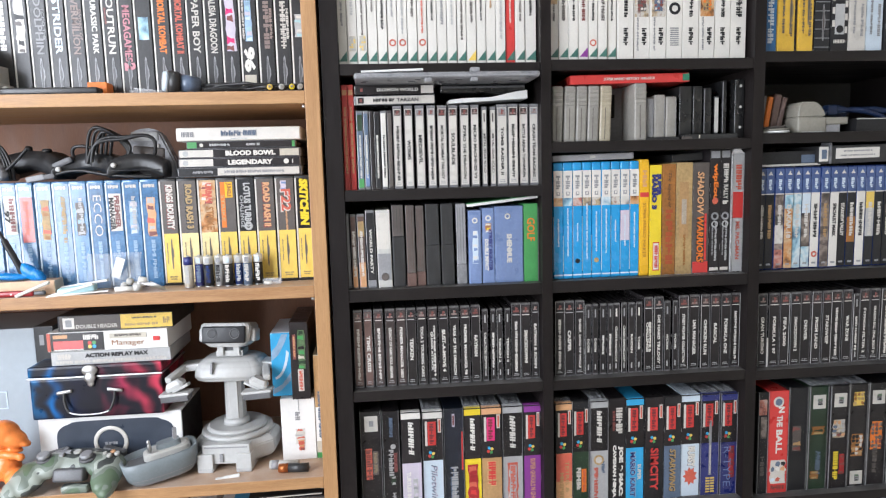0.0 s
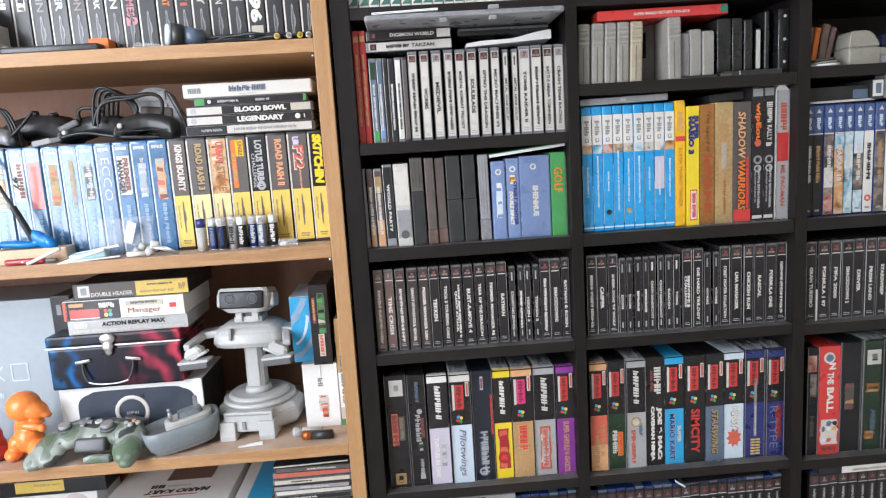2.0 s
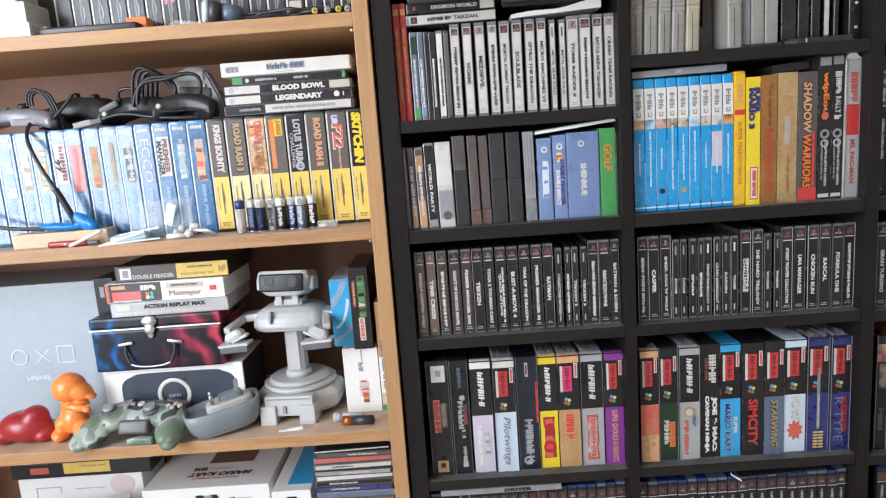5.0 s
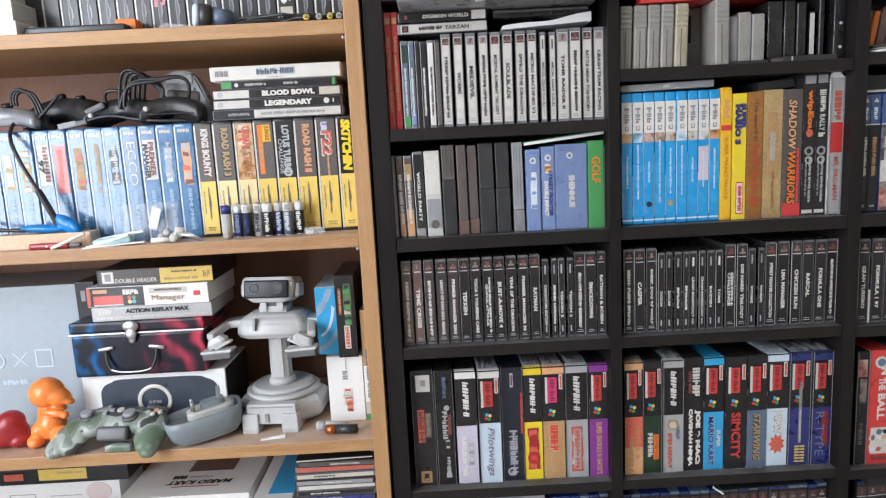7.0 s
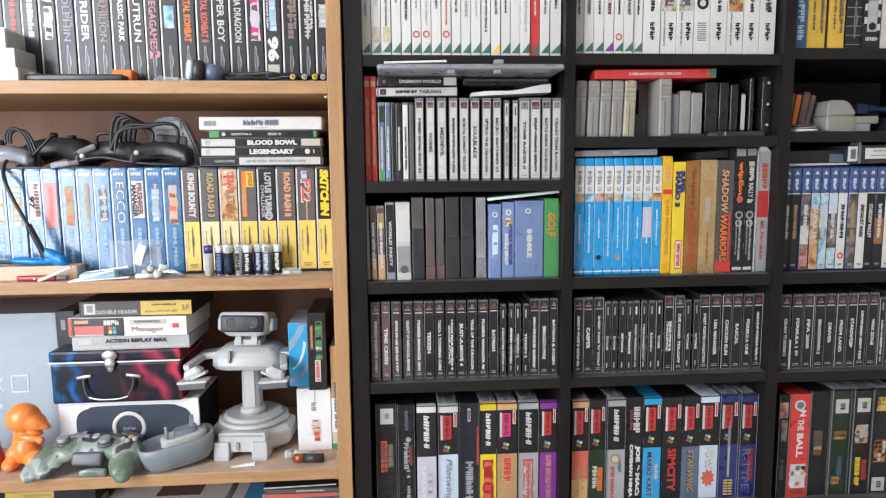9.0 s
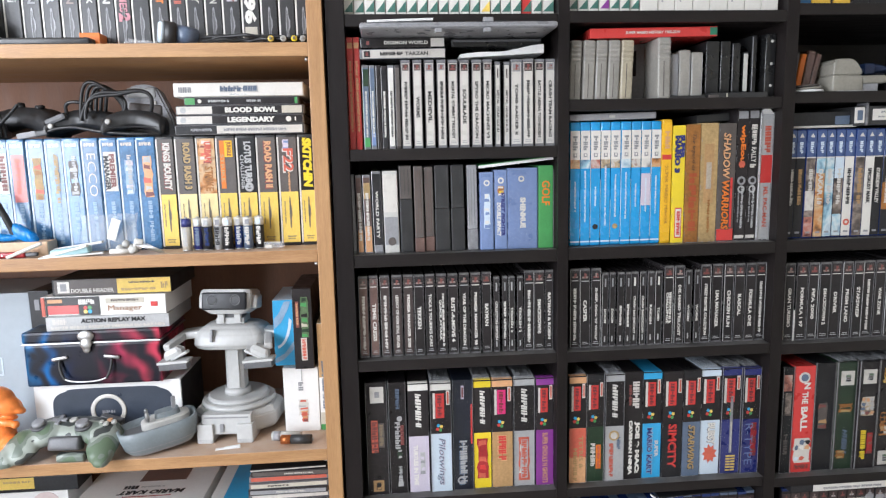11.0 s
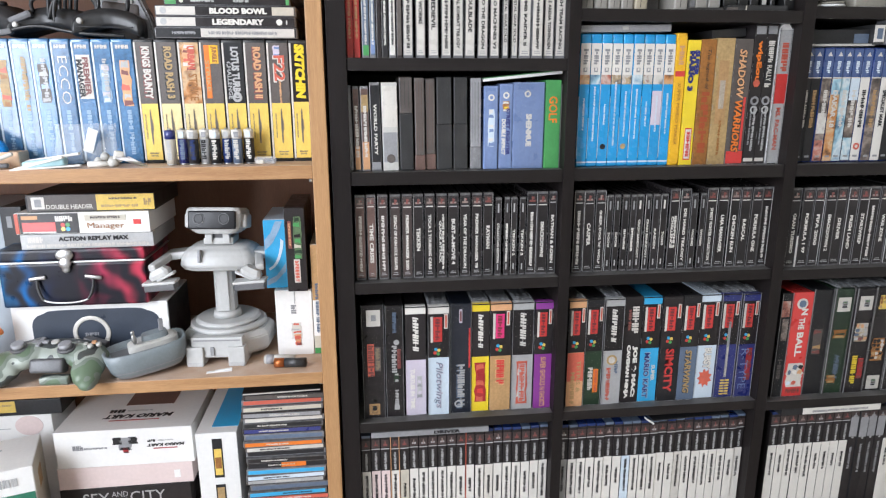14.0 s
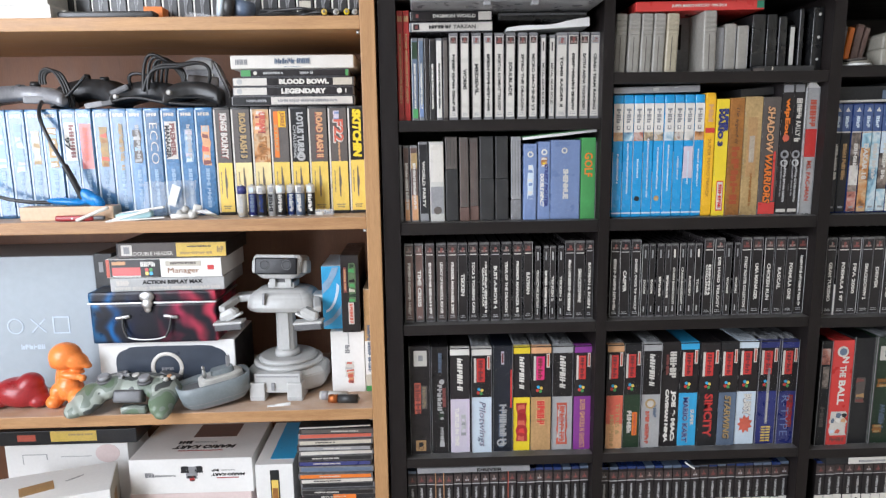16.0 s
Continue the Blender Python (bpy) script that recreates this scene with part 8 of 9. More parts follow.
block("front_panel", (-0.040, -0.066, 0.012), (0.036, -0.05, 0.044), ROBOT, rob, 0.002)
block("slot", (-0.036, -0.0668, 0.0385), (0.032, -0.06, 0.0405), MIDGREY, rob, 0.0)
block("switch", (-0.012, -0.0685, 0.016), (-0.006, -0.06, 0.029), MIDGREY, rob, 0.001)
cyl("turntable", (0, 0, 0.0475), 0.058, 0.057, 0.008, ROBOT, rob, (0, 0, 0), 56, 0.0015)
cyl("turntable_top", (0, 0, 0.0545), 0.050, 0.047, 0.007, ROBOT, rob, (0, 0, 0), 56, 0.0018)
cyl("column_collar", (0.0, -0.004, 0.063), 0.0215, 0.020, 0.012, ROBOT, rob, (0, 0, 0), 40, 0.0012)
bm = loft(((octagon(0.0145, 0.015, 0.7, 0, -0.004), 0.066), (octagon(0.0135, 0.0145, 0.7, 0, -0.004), 0.146)))
part("column", bm, ROBOT, rob)
block("column_rail", (-0.0045, -0.0215, 0.07), (0.009, -0.015, 0.135), ROBOT, rob, 0.0015)
bm = loft(((octagon(0.046, 0.030, 0.72, 0, -0.004), 0.137), (octagon(0.056, 0.038, 0.72, 0, -0.004), 0.142), (octagon(0.056, 0.038, 0.72, 0, -0.004), 0.152), (octagon(0.053, 0.035, 0.72, 0, -0.003), 0.163), (octagon(0.046, 0.029, 0.72, 0, -0.002), 0.171), (octagon(0.034, 0.020, 0.72), 0.1755)))
bmesh.ops.bevel(bm, geom=bm.edges, offset=0.0028, segments=3, affect="EDGES")
for f in bm.faces:
    f.smooth = True
part("shoulder", bm, ROBOT, rob)
for x in (-0.026,):
    block("shoulder_groove", (x, -0.0445, 0.152), (x + 0.004, -0.030, 0.171), MIDGREY, rob, 0.0008, "", (-14, 0, 0))
block("neck", (-0.022, -0.022, 0.176), (0.022, 0.014, 0.186), ROBOT, rob, 0.002)
block("neck_bracket", (-0.018, -0.026, 0.179), (-0.008, -0.018, 0.193), ROBOT, rob, 0.001)
block("neck_bracket", (0.008, -0.026, 0.179), (0.018, -0.018, 0.193), ROBOT, rob, 0.001)
# dark box put in for the shade in the slot under the head
block("neck_shadow_box", (-0.014, -0.02, 0.185), (0.014, 0.01, 0.195), ROBOTDK, rob, 0.001)
head = thing("head", "", "", (0.0, -0.012, 0.2115), "", (-11, 0, -4))
head.scale = (0.88, 0.88, 0.92)
head.parent = rob
for k in ("label", "category"):
    if k in head:
        del head[k]
bm = loft(((octagon(0.031, 0.022, 0.8), -0.022), (octagon(0.043, 0.028, 0.8), -0.013), (octagon(0.0475, 0.030, 0.8), 0.012), (octagon(0.044, 0.028, 0.8), 0.020)))
bmesh.ops.bevel(bm, geom=bm.edges, offset=0.002, segments=2, affect="EDGES")
part("head_shell", bm, ROBOT, head)
bm = rounded(0.080, 0.006, 0.0295, 0.0028, 3)
part("visor", bm, GLASSBLK, head).matrix_basis = pose(0, -0.0295, 0.0)
for x in (-0.021, 0.021):
    cyl("eye_lens", (x, -0.0325, 0.002), 0.0085, 0.0075, 0.002, GLASSBLK, head, (90, 0, 0), 28, 0.0006)
    ring("eye_ring", (x, -0.0336, 0.002), 0.0085, 0.0008, ROBOTDK, head)
for x in (-0.048, 0.048):
    bm = rounded(0.010, 0.030, 0.024, 0.004, 3)
    part("ear", bm, ROBOT, head).matrix_basis = pose(x, 0.0, -0.001)
for s, hx in ((-1, -0.074), (1, 0.054)):
    block("upper_arm", (s * 0.066 - 0.018, -0.02, 0.152), (s * 0.066 + 0.018, 0.014, 0.164), ROBOT, rob, 0.004, "", (0, s * 6, 0))
    block("forearm", (hx + s * 0.008 - 0.006, -0.060, 0.148), (hx + s * 0.008 + 0.006, -0.012, 0.159), ROBOT, rob, 0.003, "", (10, 0, s * 14))
    bm = loft(((octagon(0.014, 0.009, 0.7), -0.006), (octagon(0.015, 0.010, 0.7), 0.0), (octagon(0.010, 0.007, 0.7), 0.007)))
    part("wrist", bm, ROBOT, rob).matrix_basis = pose(hx + s * 0.002, -0.060, 0.1435, 0, s * 26, 0)
    bm = rounded(0.028, 0.012, 0.0045, 0.0014, 2)
    part("claw", bm, ROBOT, rob).matrix_basis = pose(hx - s * 0.008, -0.063, 0.1395, 0, s * 26, 0)
    block("hand_plate", (hx - 0.0235, -0.076, 0.1292), (hx + 0.0235, -0.052, 0.1332), ROBOT, rob, 0.0015, "", (0, -4, 0))
    block("hand_pad", (hx - 0.0215, -0.0745, 0.1195), (hx + 0.0215, -0.054, 0.1292), ROBOTDK, rob, 0.0015, "", (0, -4, 0))

# toy boat
boat = thing("toy_boat", "grey plastic toy boat with open stern", "toy boat", (-0.302, 1.014, ZR), "", (0, -7, 24))


def hull(k, n=28, shift=0.0):
    out = []
    for i in range(n):
        a = 2 * math.pi * i / n
        x, y = math.cos(a), math.sin(a)
        px = 0.057 * k * (abs(x) ** 0.55) * (1 if x > 0 else -1)
        py = 0.033 * k * (abs(y) ** 0.6) * (1 if y > 0 else -1) * (1.0 - 0.12 * max(0, -x))
        out.append((px + shift, py))
    return out


bm = loft(((hull(0.78), 0.0065), (hull(0.9), 0.014), (hull(0.97), 0.030), (hull(1.0), 0.044), (hull(0.93), 0.0445), (hull(0.90), 0.036)))
for f in bm.faces:
    f.smooth = len(f.verts) == 4
part("hull", bm, BOATGREY, boat)
bm = loft(((hull(0.785), 0.0062), (hull(0.92), 0.0165), (hull(0.925), 0.0168), (hull(0.7), 0.0061)))
part("hull_band", bm, MIDGREY, boat)
bm = loft(((hull(0.62, shift=0.012), 0.034), (hull(0.60, shift=0.012), 0.047), (hull(0.52, shift=0.012), 0.049)))
part("deck", bm, GREYPL, boat)
bm = loft(((hull(0.34, shift=0.016), 0.046), (hull(0.30, shift=0.016), 0.057)))
part("cabin", bm, BOATGREY, boat)
block("mast", (0.024, -0.003, 0.052), (0.030, 0.003, 0.074), MIDGREY, boat, 0.001, "", (0, 8, 0))
blobs("deck_post", (((-0.012, -0.012, 0.058), (0.0035, 0.0035, 0.009), (0, 0, 0)), ((-0.012, -0.012, 0.068), (0.003, 0.003, 0.0035), (0, 0, 0))), STEEL, boat, 0.0012, 2)
block("stern_well", (-0.046, -0.016, 0.036), (-0.020, 0.016, 0.0375), ROBOTDK, boat, 0.0005)
for x, y in ((0.034, -0.014), (0.046, 0.0), (0.034, 0.014)):
    cyl("rivet", (x, y, 0.0455), 0.0015, 0.0015, 0.003, MIDGREY, boat, (0, 0, 0), 10, 0.0003)

# camouflage game controller
pad = thing("game_controller", "green camouflage game controller on the shelf edge", "controller", (-0.428, 1.0, ZR), "", (0, 0, -3))
blobs("shell", (((0.0, 0.014, 0.036), (0.058, 0.026, 0.014), (14, 0, 0)), ((-0.042, 0.004, 0.033), (0.032, 0.026, 0.016), (14, -16, 10)), ((0.044, 0.004, 0.033), (0.032, 0.026, 0.016), (14, 16, -10)),
                ((-0.060, -0.012, 0.025), (0.020, 0.028, 0.014), (24, -24, 30)), ((0.054, -0.014, 0.025), (0.018, 0.028, 0.014), (24, 24, -16)),
                ((-0.073, -0.025, 0.016), (0.014, 0.021, 0.011), (22, -18, 34)), ((0.060, -0.028, 0.015), (0.012, 0.022, 0.011), (24, 18, -14)),
                ((-0.082, -0.036, 0.010), (0.010, 0.013, 0.009), (18, -14, 36)), ((0.064, -0.040, 0.009), (0.009, 0.012, 0.008), (20, 14, -12)),
                ((-0.066, -0.019, 0.020), (0.019, 0.027, 0.014), (23, -20, 32)), ((0.057, -0.021, 0.020), (0.017, 0.027, 0.013), (24, 20, -15)), ((-0.078, -0.031, 0.013), (0.013, 0.018, 0.011), (20, -16, 35)), ((0.062, -0.034, 0.012), (0.012, 0.019, 0.010), (22, 16, -13))), CAMO, pad, 0.0016, 12)
bm = rounded(0.046, 0.02, 0.020, 0.004, 3)
part("battery_door", bm, ROBOTDK, pad).matrix_basis = pose(0.0, -0.014, 0.026, -20, 0, 0)
bm = rounded(0.040, 0.014, 0.012, 0.003, 3)
part("battery_pack", bm, CAMO, pad).matrix_basis = pose(0.008, -0.018, 0.0065, 0, 0, 0)
for x, y in ((-0.044, 0.0), (0.022, -0.004)):
    cyl("stick_well", (x, y, 0.0475), 0.0125, 0.0115, 0.004, ROBOTDK, pad, (12, 0, 0), 28, 0.0008)
    cyl("thumb_stick", (x, y - 0.002, 0.0525), 0.0082, 0.0092, 0.008, MIDGREY, pad, (12, 0, 0), 28, 0.0012)
for lo, hi in (((-0.032, 0.010, 0.049), (-0.010, 0.016, 0.053)), ((-0.024, 0.002, 0.049), (-0.018, 0.024, 0.053))):
    block("direction_pad", lo, hi, MIDGREY, pad, 0.001, "", (10, 0, 0))
for x, y, m in ((0.044, 0.006, GREYPL), (0.053, 0.013, PEACH), (0.053, 0.0, GREYPL), (0.062, 0.006, GREYPL)):
    cyl("button", (x, y, 0.0485), 0.0042, 0.0036, 0.005, m, pad, (12, 0, 0), 18, 0.0008)
for s in (-1, 1):
    block("bumper", (s * 0.046 - 0.018, 0.028, 0.036), (s * 0.046 + 0.018, 0.040, 0.046), ROBOTDK, pad, 0.003, "", (0, s * 12, -s * 10))
cyl("guide_button", (0.0, 0.012, 0.0515), 0.0062, 0.0055, 0.003, GREYPL, pad, (12, 0, 0), 24, 0.0008)

# figurines
fig = blobs("figurine", (((-0.006, 0, 0.081), (0.025, 0.023, 0.023), (0, 0, 0)), ((0.008, -0.003, 0.077), (0.024, 0.017, 0.0145), (0, 24, 0)), ((0.022, -0.004, 0.0705), (0.015, 0.010, 0.006), (0, 26, 0)), ((0.010, -0.003, 0.060), (0.014, 0.010, 0.004), (0, 24, 0)),
                         ((-0.006, 0, 0.052), (0.014, 0.014, 0.022), (0, 0, 0)), ((-0.004, -0.002, 0.030), (0.021, 0.019, 0.023), (0, 0, 0)), ((-0.025, -0.010, 0.010), (0.013, 0.018, 0.0105), (0, 0, 14)), ((-0.020, -0.004, 0.024), (0.013, 0.016, 0.016), (0, 14, 0)),
                         ((0.016, -0.014, 0.016), (0.017, 0.016, 0.0155), (0, 0, 0)), ((0.022, -0.022, 0.005), (0.012, 0.014, 0.0055), (0, 0, 0)), ((0.010, -0.015, 0.053), (0.019, 0.006, 0.006), (0, 10, 0)), ((0.026, -0.017, 0.050), (0.006, 0.006, 0.006), (0, 0, 0)),
                         ((-0.026, 0.012, 0.04), (0.006, 0.008, 0.03), (0, 10, 0)), ((-0.027, 0.008, 0.068), (0.010, 0.008, 0.0105), (0, 0, 0))),
            TOYORANGE, None, 0.0013, 3)
fig.location = (-0.535, 1.024, ZR)
tagged(fig, "glossy orange vinyl figurine sitting on the shelf", "figurine")
red_fig = blobs("figurine", (((0, 0, 0.024), (0.040, 0.028, 0.0245), (0, 6, 0)), ((0.016, 0.0, 0.038), (0.020, 0.02, 0.018), (0, 0, 0)), ((-0.034, -0.004, 0.014), (0.022, 0.02, 0.014), (0, 0, 0)), ((0.03, -0.004, 0.012), (0.016, 0.018, 0.012), (0, 0, 0))), TOYRED, None, 0.002, 5)
red_fig.location = (-0.616, 1.022, ZR)
tagged(red_fig, "dark red vinyl figurine lying on the shelf", "figurine")

# boxes at the end of the robot's shelf
e = boxed("white_carton", "white console carton with red print standing upright", "box", (-0.1215, 1.045, ZR), (0.055, 0.12, 0.1055), CARD, "", (0, 0, 0), 0.001)
lettering(2, (0.027, -0.0008, 0.075), 0.014, 0.008, MIDGREY, e, seed=3)
block("print_rule", (0.0285, -0.0008, 0.084), (0.0297, 0.0004, 0.103), GREYCARD, e, 0.0)
splash((0.0295, -0.0007, 0.040), 0.017, 0.026, (PALE, SALMON, PEACH, SALMON, GREYCARD), e, 21, 6, "print_shape")
splash((0.0315, -0.0009, 0.024), 0.010, 0.016, (SALMON, EMBRED, PEACH), e, 22, 3, "print_shape")
e = boxed("narrow_carton", "narrow brown and white carton beside the upright", "box", (-0.0655, 1.045, ZR), (0.0145, 0.12, 0.176), CREAM, "", (0, 0, 0), 0.0008)
block("brown_panel", (0.0004, -0.0006, 0.088), (0.0141, 0.0004, 0.175), TAN, e, 0.0)
block("white_panel", (0.0004, -0.0006, 0.03), (0.0141, 0.0004, 0.088), CARD, e, 0.0)
lettering(14, (0.007, -0.001, 0.075), 0.08, 0.005, SLATE, e, seed=8)
block("green_foot", (0.0004, -0.0006, 0.001), (0.0141, 0.0004, 0.010), LIME, e, 0.0)
e = thing("game_box", "black and blue card game box on the white carton", "game box", (-0.1, 1.036, ZR + 0.106), "", (0, 0, 0))
block("body", (0, 0, 0), (0.0295, 0.125, 0.128), BLACK, e, 0.001)
splash((0.0185, -0.001, 0.083), 0.013, 0.064, (MOSS, LIME, DKGREEN, CREAM, LIME, BLACK), e, 12, 8)
block("logo_plate", (0.0045, -0.0008, 0.067), (0.0095, 0.0004, 0.108), EMBRED, e, 0.0)
lettering(8, (0.007, -0.0011, 0.088), 0.036, 0.003, PEACH, e, seed=4)
block("logo_plate", (0.011, -0.0008, 0.014), (0.020, 0.0004, 0.05), PALE, e, 0.0)
lettering(7, (0.0155, -0.0012, 0.032), 0.032, 0.006, SALMON, e, seed=13)
e = thing("blue_carton", "blue and white glossy card box on the white carton", "box", (-0.134, 1.058, ZR + 0.106), "", (0, 0, 0))
block("body", (0, 0, 0), (0.0325, 0.11, 0.106), SKYBLUE, e, 0.001)
arc = [(0.003 + 0.027 * math.sin(t), 0.028 + 0.062 * (1 - math.cos(t))) for t in (0.1 + 0.12 * i for i in range(11))]
arc += [(x - 0.0045 + 0.0004 * i, z + 0.004) for i, (x, z) in enumerate(reversed(arc))]
plate("print_swoosh", [(max(0.001, x), z) for x, z in arc], 0.001, ICE, e, "pale swoosh print").location = (0, -0.0006, 0)
plate("print_swoosh", [(0.001, 0.060), (0.012, 0.070), (0.024, 0.092), (0.028, 0.104), (0.018, 0.104), (0.010, 0.086), (0.001, 0.076)], 0.001, PALEBLUE, e, "soft blue swoosh print").location = (0, -0.0005, 0)
plate("print_swoosh", [(0.001, 0.004), (0.014, 0.010), (0.030, 0.026), (0.031, 0.040), (0.016, 0.020), (0.001, 0.012)], 0.001, PALEBLUE, e).location = (0, -0.0005, 0)
block("side_panel", (0.0005, 0.002, 0.106), (0.032, 0.108, 0.1066), ICE, e, 0.0)
e = thing("battery", "copper and black battery lying on the shelf", "battery", (-0.105, 1.0, ZR), "", (0, 0, -4))
cyl("black_half", (0.014, 0, 0.0072), 0.007, 0.007, 0.032, BLKPL, e, (0, 90, 0), 24, 0.0006)
cyl("copper_band", (-0.0095, 0, 0.0072), 0.0071, 0.0071, 0.015, COPPER, e, (0, 90, 0), 24, 0.0006)
cyl("contact", (0.0315, 0, 0.0072), 0.0026, 0.0026, 0.0022, STEEL, e, (0, 90, 0), 14, 0.0003)
e = thing("battery", "silver grey battery lying on the shelf", "battery", (-0.135, 1.016, ZR), "", (0, 0, -6))
cyl("case", (0.02, 0, 0.0072), 0.007, 0.007, 0.046, GREYPL, e, (0, 90, 0), 24, 0.0006)
cyl("label_band", (0.006, 0, 0.0072), 0.0071, 0.0071, 0.012, MIDGREY, e, (0, 90, 0), 24, 0.0004)
e = boxed("paper_scrap", "thin white paper scrap on the shelf", "paper", (-0.218, 0.99, ZR), (0.036, 0.006, 0.0012), PAPER, "", (0, 0, 8), 0.0003)
block("fold", (0.012, 0.001, 0.0012), (0.036, 0.006, 0.003), PAPER, e, 0.0004, "", (0, -4, 0))

# ---- oak bookcase: lower shelf ----
ZL = 0.69
e = boxed("box_set", "black boxed set with serif title lying flat", "box", (-0.493, 1.088, ZL), (0.206, 0.145, 0.079), BLACK, "", (0, 0, 0), 0.001)
lettering("SEX", (0.056, -0.0008, 0.060), 0.042, 0.020, GREYCARD, e, ACROSS, 0.0)
lettering("AND", (0.093, -0.0008, 0.066), 0.026, 0.010, GREYCARD, e, ACROSS, 0.0)
lettering("THE", (0.093, -0.0008, 0.054), 0.022, 0.008, GREYCARD, e, ACROSS, 0.0)
lettering("CITY", (0.137, -0.0008, 0.060), 0.056, 0.020, GREYCARD, e, ACROSS, 0.0)
e = boxed("pink_carton", "pinkish white carton lying in the pile", "box", (-0.4925, 1.088, ZL + 0.0795), (0.212, 0.145, 0.0385), BLUSH, "", (0, 0, 0.4), 0.001)
block("logo_print", (0.182, -0.0006, 0.010), (0.192, 0.0004, 0.024), CARD, e, 0.0008)
e = boxed("console_carton", "white console carton printed with a kart driver shape", "box", (-0.490, 1.088, ZL + 0.1185), (0.215, 0.16, 0.0650), CARD, "", (0, 0, -0.3), 0.001)
lettering(3, (0.035, -0.0008, 0.036), 0.016, 0.009, MIDGREY, e, ACROSS, seed=6)
lettering(9, (0.062, -0.0008, 0.034), 0.036, 0.0035, MIDGREY, e, ACROSS, seed=6)
lettering("MARIO KART", (0.172, -0.0008, 0.0345), 0.058, 0.0052, CHAR, e, TURNED, 0.05, slant=0.25)
lettering(2, (0.15, -0.0008, 0.0425), 0.013, 0.0045, CHAR, e, TURNED, seed=7)
lettering(9, (0.172, -0.0008, 0.0425), 0.024, 0.0025, GREYCARD, e, TURNED, seed=8)
block("print_underline", (0.152, -0.0008, 0.0275), (0.190, 0.0004, 0.0290), TOYRED, e, 0.0)
for xx, zz, w, h, m in ((0.09, 0.040, 0.014, 0.010, CHAR), (0.114, 0.040, 0.014, 0.010, CHAR), (0.099, 0.030, 0.020, 0.018, MIDGREY), (0.104, 0.024, 0.009, 0.008, TOYRED)):
    splash((xx + w / 2, -0.0008, zz + h / 2), w * 1.15, h * 1.25, (m, CHAR, m), e, int(xx * 1000), 3, "print_shape")
lettering("MARIO KART", (0.118, 0.045, 0.0654), 0.11, 0.014, CHAR, e, FLAT @ Matrix.Diagonal((-1, -1, 1, 1)), 0.05, slant=0.25)
lettering(2, (0.078, 0.064, 0.0654), 0.024, 0.012, CHAR, e, FLAT, seed=9)
lettering(9, (0.115, 0.064, 0.0654), 0.04, 0.005, GREYCARD, e, FLAT, seed=10)
block("top_underline", (0.075, 0.030, 0.065), (0.155, 0.032, 0.0655), TOYRED, e, 0.0)
block("top_picture", (0.085, 0.085, 0.065), (0.165, 0.14, 0.0655), WORN, e, 0.0)
e = boxed("cartridge_carton", "white carton with gold picture panels and blue top", "box", (-0.2625, 1.058, ZL), (0.0645, 0.17, 0.1835), CARD, "", (0, 0, 0), 0.001)
block("blue_top", (0.022, 0.02, 0.1835), (0.064, 0.168, 0.1841), SKYBLUE, e, 0.0)
block("picture_panel", (0.025, -0.0006, 0.103), (0.0405, 0.0004, 0.173), CHAR, e, 0.0)
block("picture_inset", (0.027, -0.0009, 0.108), (0.0385, 0, 0.155), YELLOW, e, 0.0)
block("picture_inset", (0.028, -0.0012, 0.120), (0.0375, 0, 0.140), BRONZE, e, 0.0)
block("picture_panel", (0.025, -0.0006, 0.045), (0.0405, 0.0004, 0.09), CHAR, e, 0.0)
block("picture_inset", (0.027, -0.0009, 0.06), (0.0385, 0, 0.085), GOLD, e, 0.0)
SP = (CHAR, PALE, TAUPE, SLATE, PEACH, BLACK, CREAM, YELLOW, SALMON, SKYBLUE, SLATE, GREYCARD, ICE, SKYBLUE, CHAR, BLACK, CHAR, PALE, ORANGE, SLATE, NAVY, CHAR, PALE, MIDGREY, CREAM, SALMON, TAUPE)
zc = ZL
for k, m in enumerate(SP):
    th = 0.0098
    e = thing("disc_case", "clear disc case lying in a tall stack", "disc case", (-0.179 + RND.uniform(-0.003, 0.004), 1.02 + RND.uniform(-0.004, 0.004), zc), "tall stack of disc cases", (0, 0, RND.uniform(-1.5, 1.5)))
    block("body", (0, 0, 0), (0.1235, 0.13, th - 0.0002), (SMOKE, EDGE, JEWEL)[k % 3], e, 0.0009)
    block("spine_card", (0.003, -0.0005, 0.0018), (0.1205, 0.001, th - 0.002), m, e, 0.0)
    if k % 3 != 1:
        lettering(RND.randint(8, 16), (0.06 + RND.uniform(-0.02, 0.02), -0.0008, th / 2), 0.045, 0.0026, CHAR if m in (PALE, WHITE, ICE, PEACH, LILAC, CREAM, SKYBLUE) else PALE, e, ACROSS, seed=k)
    if k == 14:
        block("orange_sticker", (0.052, -0.0008, 0.001), (0.09, 0, th - 0.001), ORANGE, e, 0.0)
    zc += th
e = boxed("magazine", "dark glossy booklet on top of the disc stack", "booklet", (-0.176, 1.018, zc), (0.118, 0.13, 0.004), CHAR, "", (0, -0.6, 1), 0.0008)
block("pages", (0.001, -0.0004, 0.001), (0.117, 0.129, 0.003), PALE, e, 0.0)
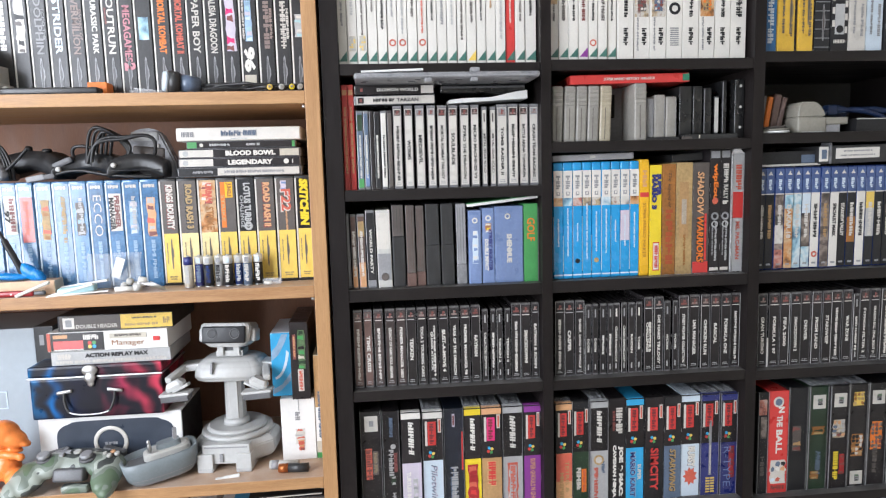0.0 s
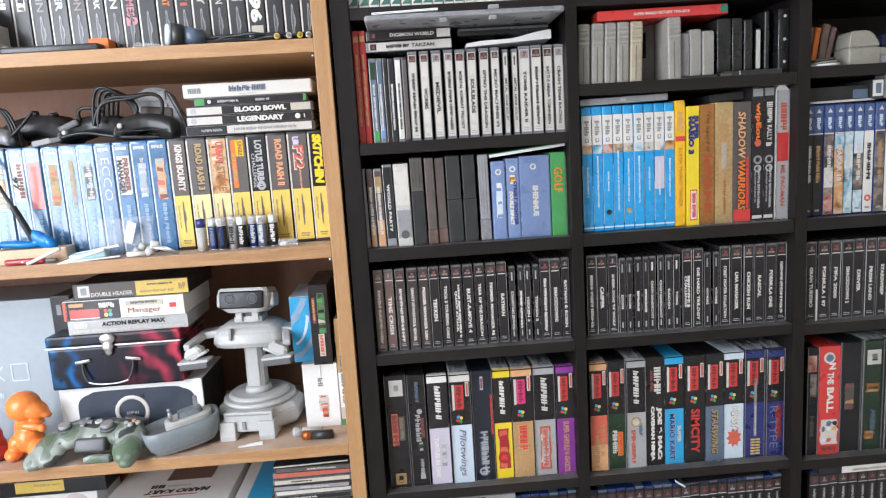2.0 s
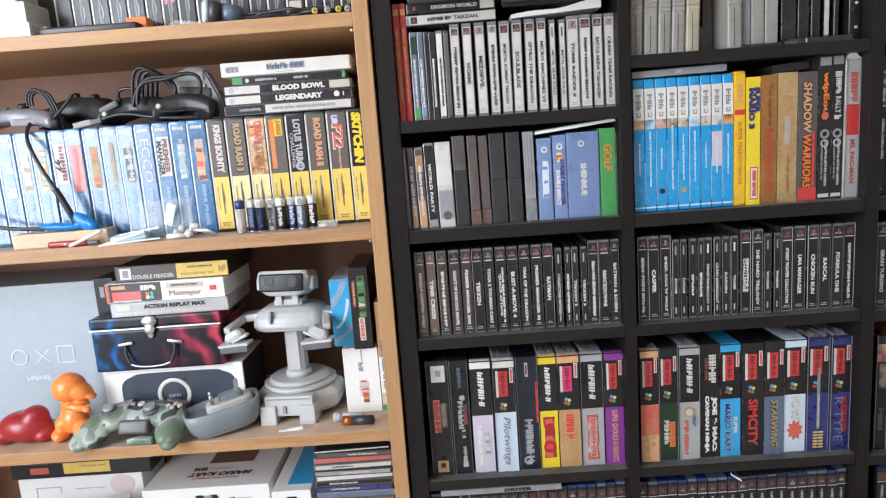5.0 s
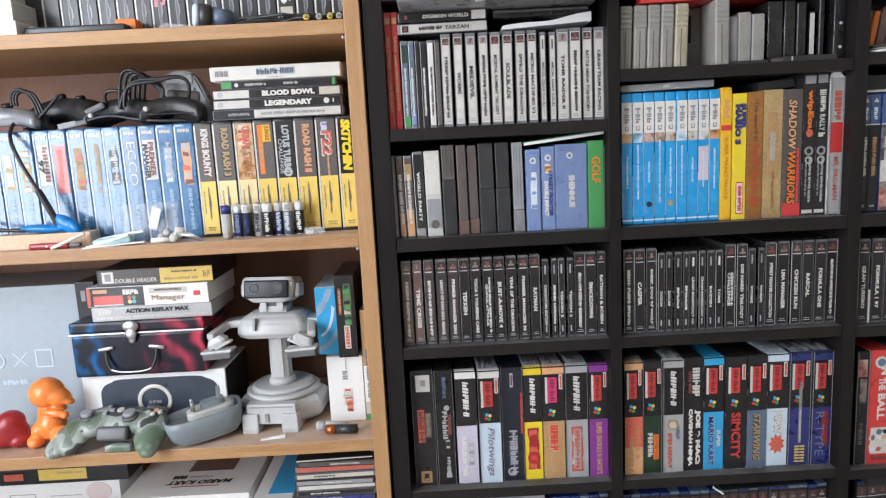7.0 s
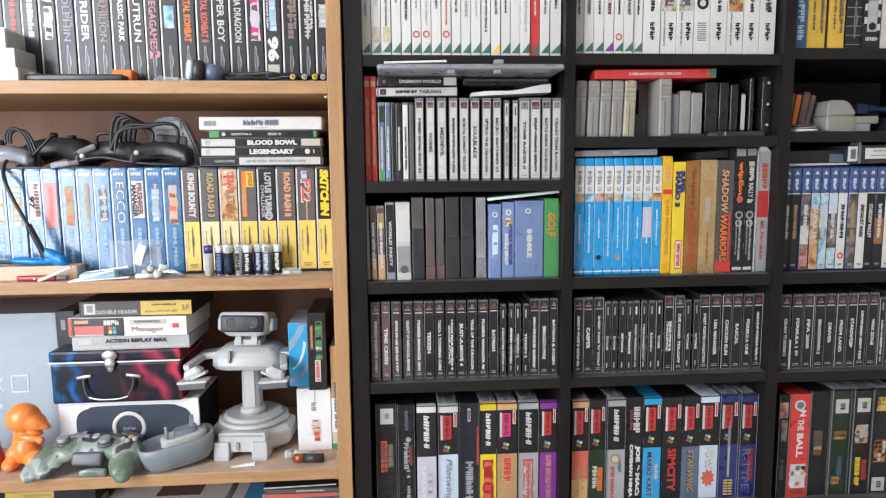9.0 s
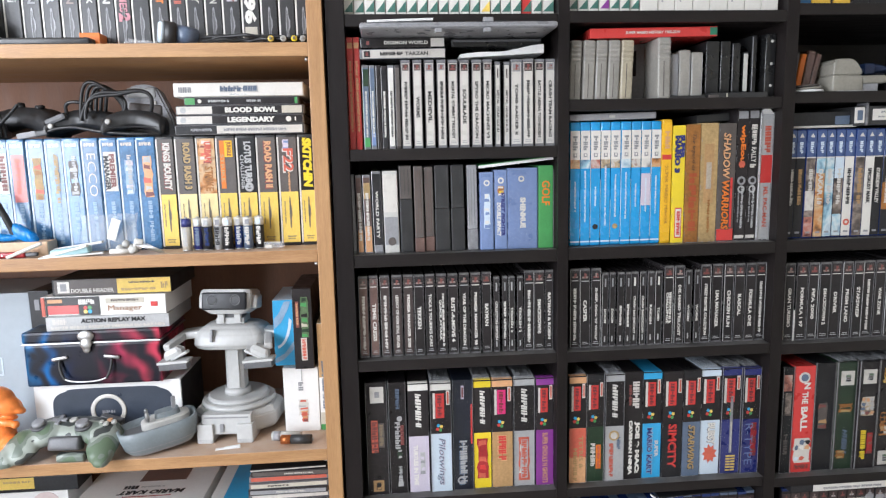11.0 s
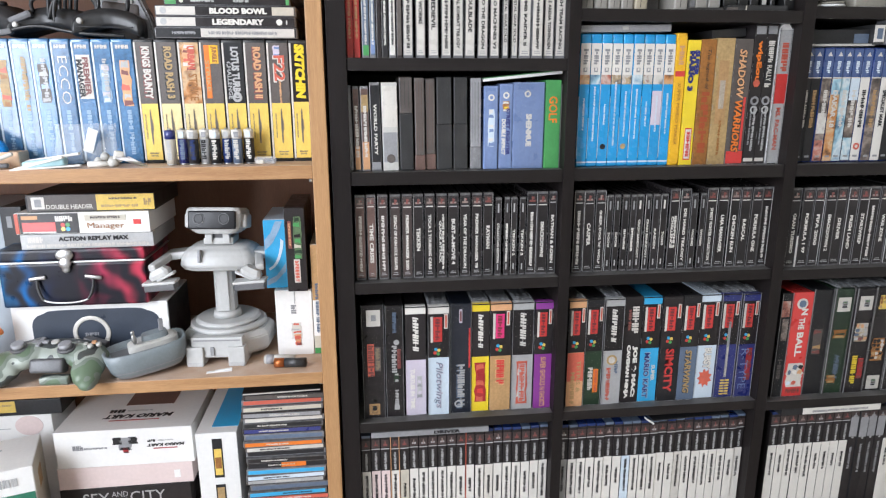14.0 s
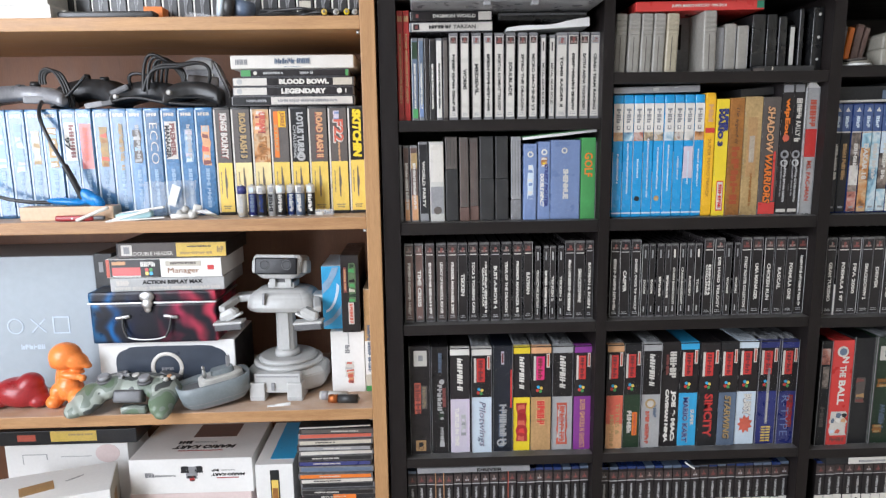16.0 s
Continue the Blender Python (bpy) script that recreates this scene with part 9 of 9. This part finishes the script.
# white accessory cartons at the far end
e = thing("bundle_carton", "white and green console game carton standing askew", "box", (-0.492, 1.02, ZL), "", (0, 0, 18))
block("body", (-0.19, 0.0, 0.0), (0.0, 0.105, 0.168), CARD, e, 0.0012)
block("green_panel", (-0.189, -0.0006, 0.001), (-0.001, 0.0004, 0.126), GREEN, e, 0.0)
for k in range(16):
    xx, zz = RND.uniform(-0.11, -0.008), RND.uniform(0.04, 0.12)
    block("print_spot", (xx, -0.0009, zz), (xx + RND.uniform(0.004, 0.010), 0.0002, zz + RND.uniform(0.003, 0.008)), (LIME, DKGREEN, CREAM, LIME, SALMON)[k % 5], e, 0.0)
block("yellow_label", (-0.10, -0.0012, 0.085), (-0.06, 0.0002, 0.110), YELLOW, e, 0.0)
lettering(3, (-0.036, -0.0009, 0.147), 0.03, 0.014, GREYCARD, e, ACROSS, seed=2)
block("side_panel", (-0.0004, 0.004, 0.002), (0.0006, 0.101, 0.166), CREAM, e, 0.0)
block("side_picture", (0.0004, 0.035, 0.11), (0.001, 0.062, 0.142), TAN, e, 0.0)
block("torn_tape", (-0.14, 0.03, 0.1678), (-0.09, 0.062, 0.1684), TAN, e, 0.0, "", (0, 0, 14))
for k in range(3):
    block("top_print", (-0.075 + 0.008 * k, 0.058 + 0.004 * k, 0.1678), (-0.060 + 0.006 * k, 0.0615 + 0.004 * k, 0.1683), GREYCARD, e, 0.0, "", (0, 0, 20))
e = boxed("white_carton", "white carton with pink roundel behind the others", "box", (-0.74, 1.15, ZL), (0.222, 0.09, 0.187), CARD, "", (0, 0, 0), 0.001)
cyl("pink_roundel", (0.185, -0.0004, 0.168), 0.022, 0.022, 0.0008, BLUSH, e, (90, 0, 0), 32, 0, squash=0.8)
for x0, x1, z0, z1 in ((0.03, 0.075, 0.168, 0.1695), (0.03, 0.0315, 0.150, 0.168), (0.0735, 0.075, 0.158, 0.168), (0.10, 0.155, 0.163, 0.1642)):
    block("print_line", (x0, -0.0006, z0), (x1, 0.0003, z1), GREYCARD, e, 0.0)
e = boxed("game_box", "black card box with yellow panel lying on cartons", "game box", (-0.75, 1.15, ZL + 0.1875), (0.25, 0.08, 0.027), CHAR, "", (0, 0, 0), 0.001)
block("yellow_panel", (0.095, -0.0006, 0.006), (0.178, 0.0004, 0.026), YELLOW, e, 0.0)
block("red_panel", (0.035, -0.0006, 0.008), (0.068, 0.0004, 0.020), SALMON, e, 0.0)
lettering(8, (0.15, -0.0009, 0.019), 0.05, 0.004, GOLD, e, ACROSS, seed=4)
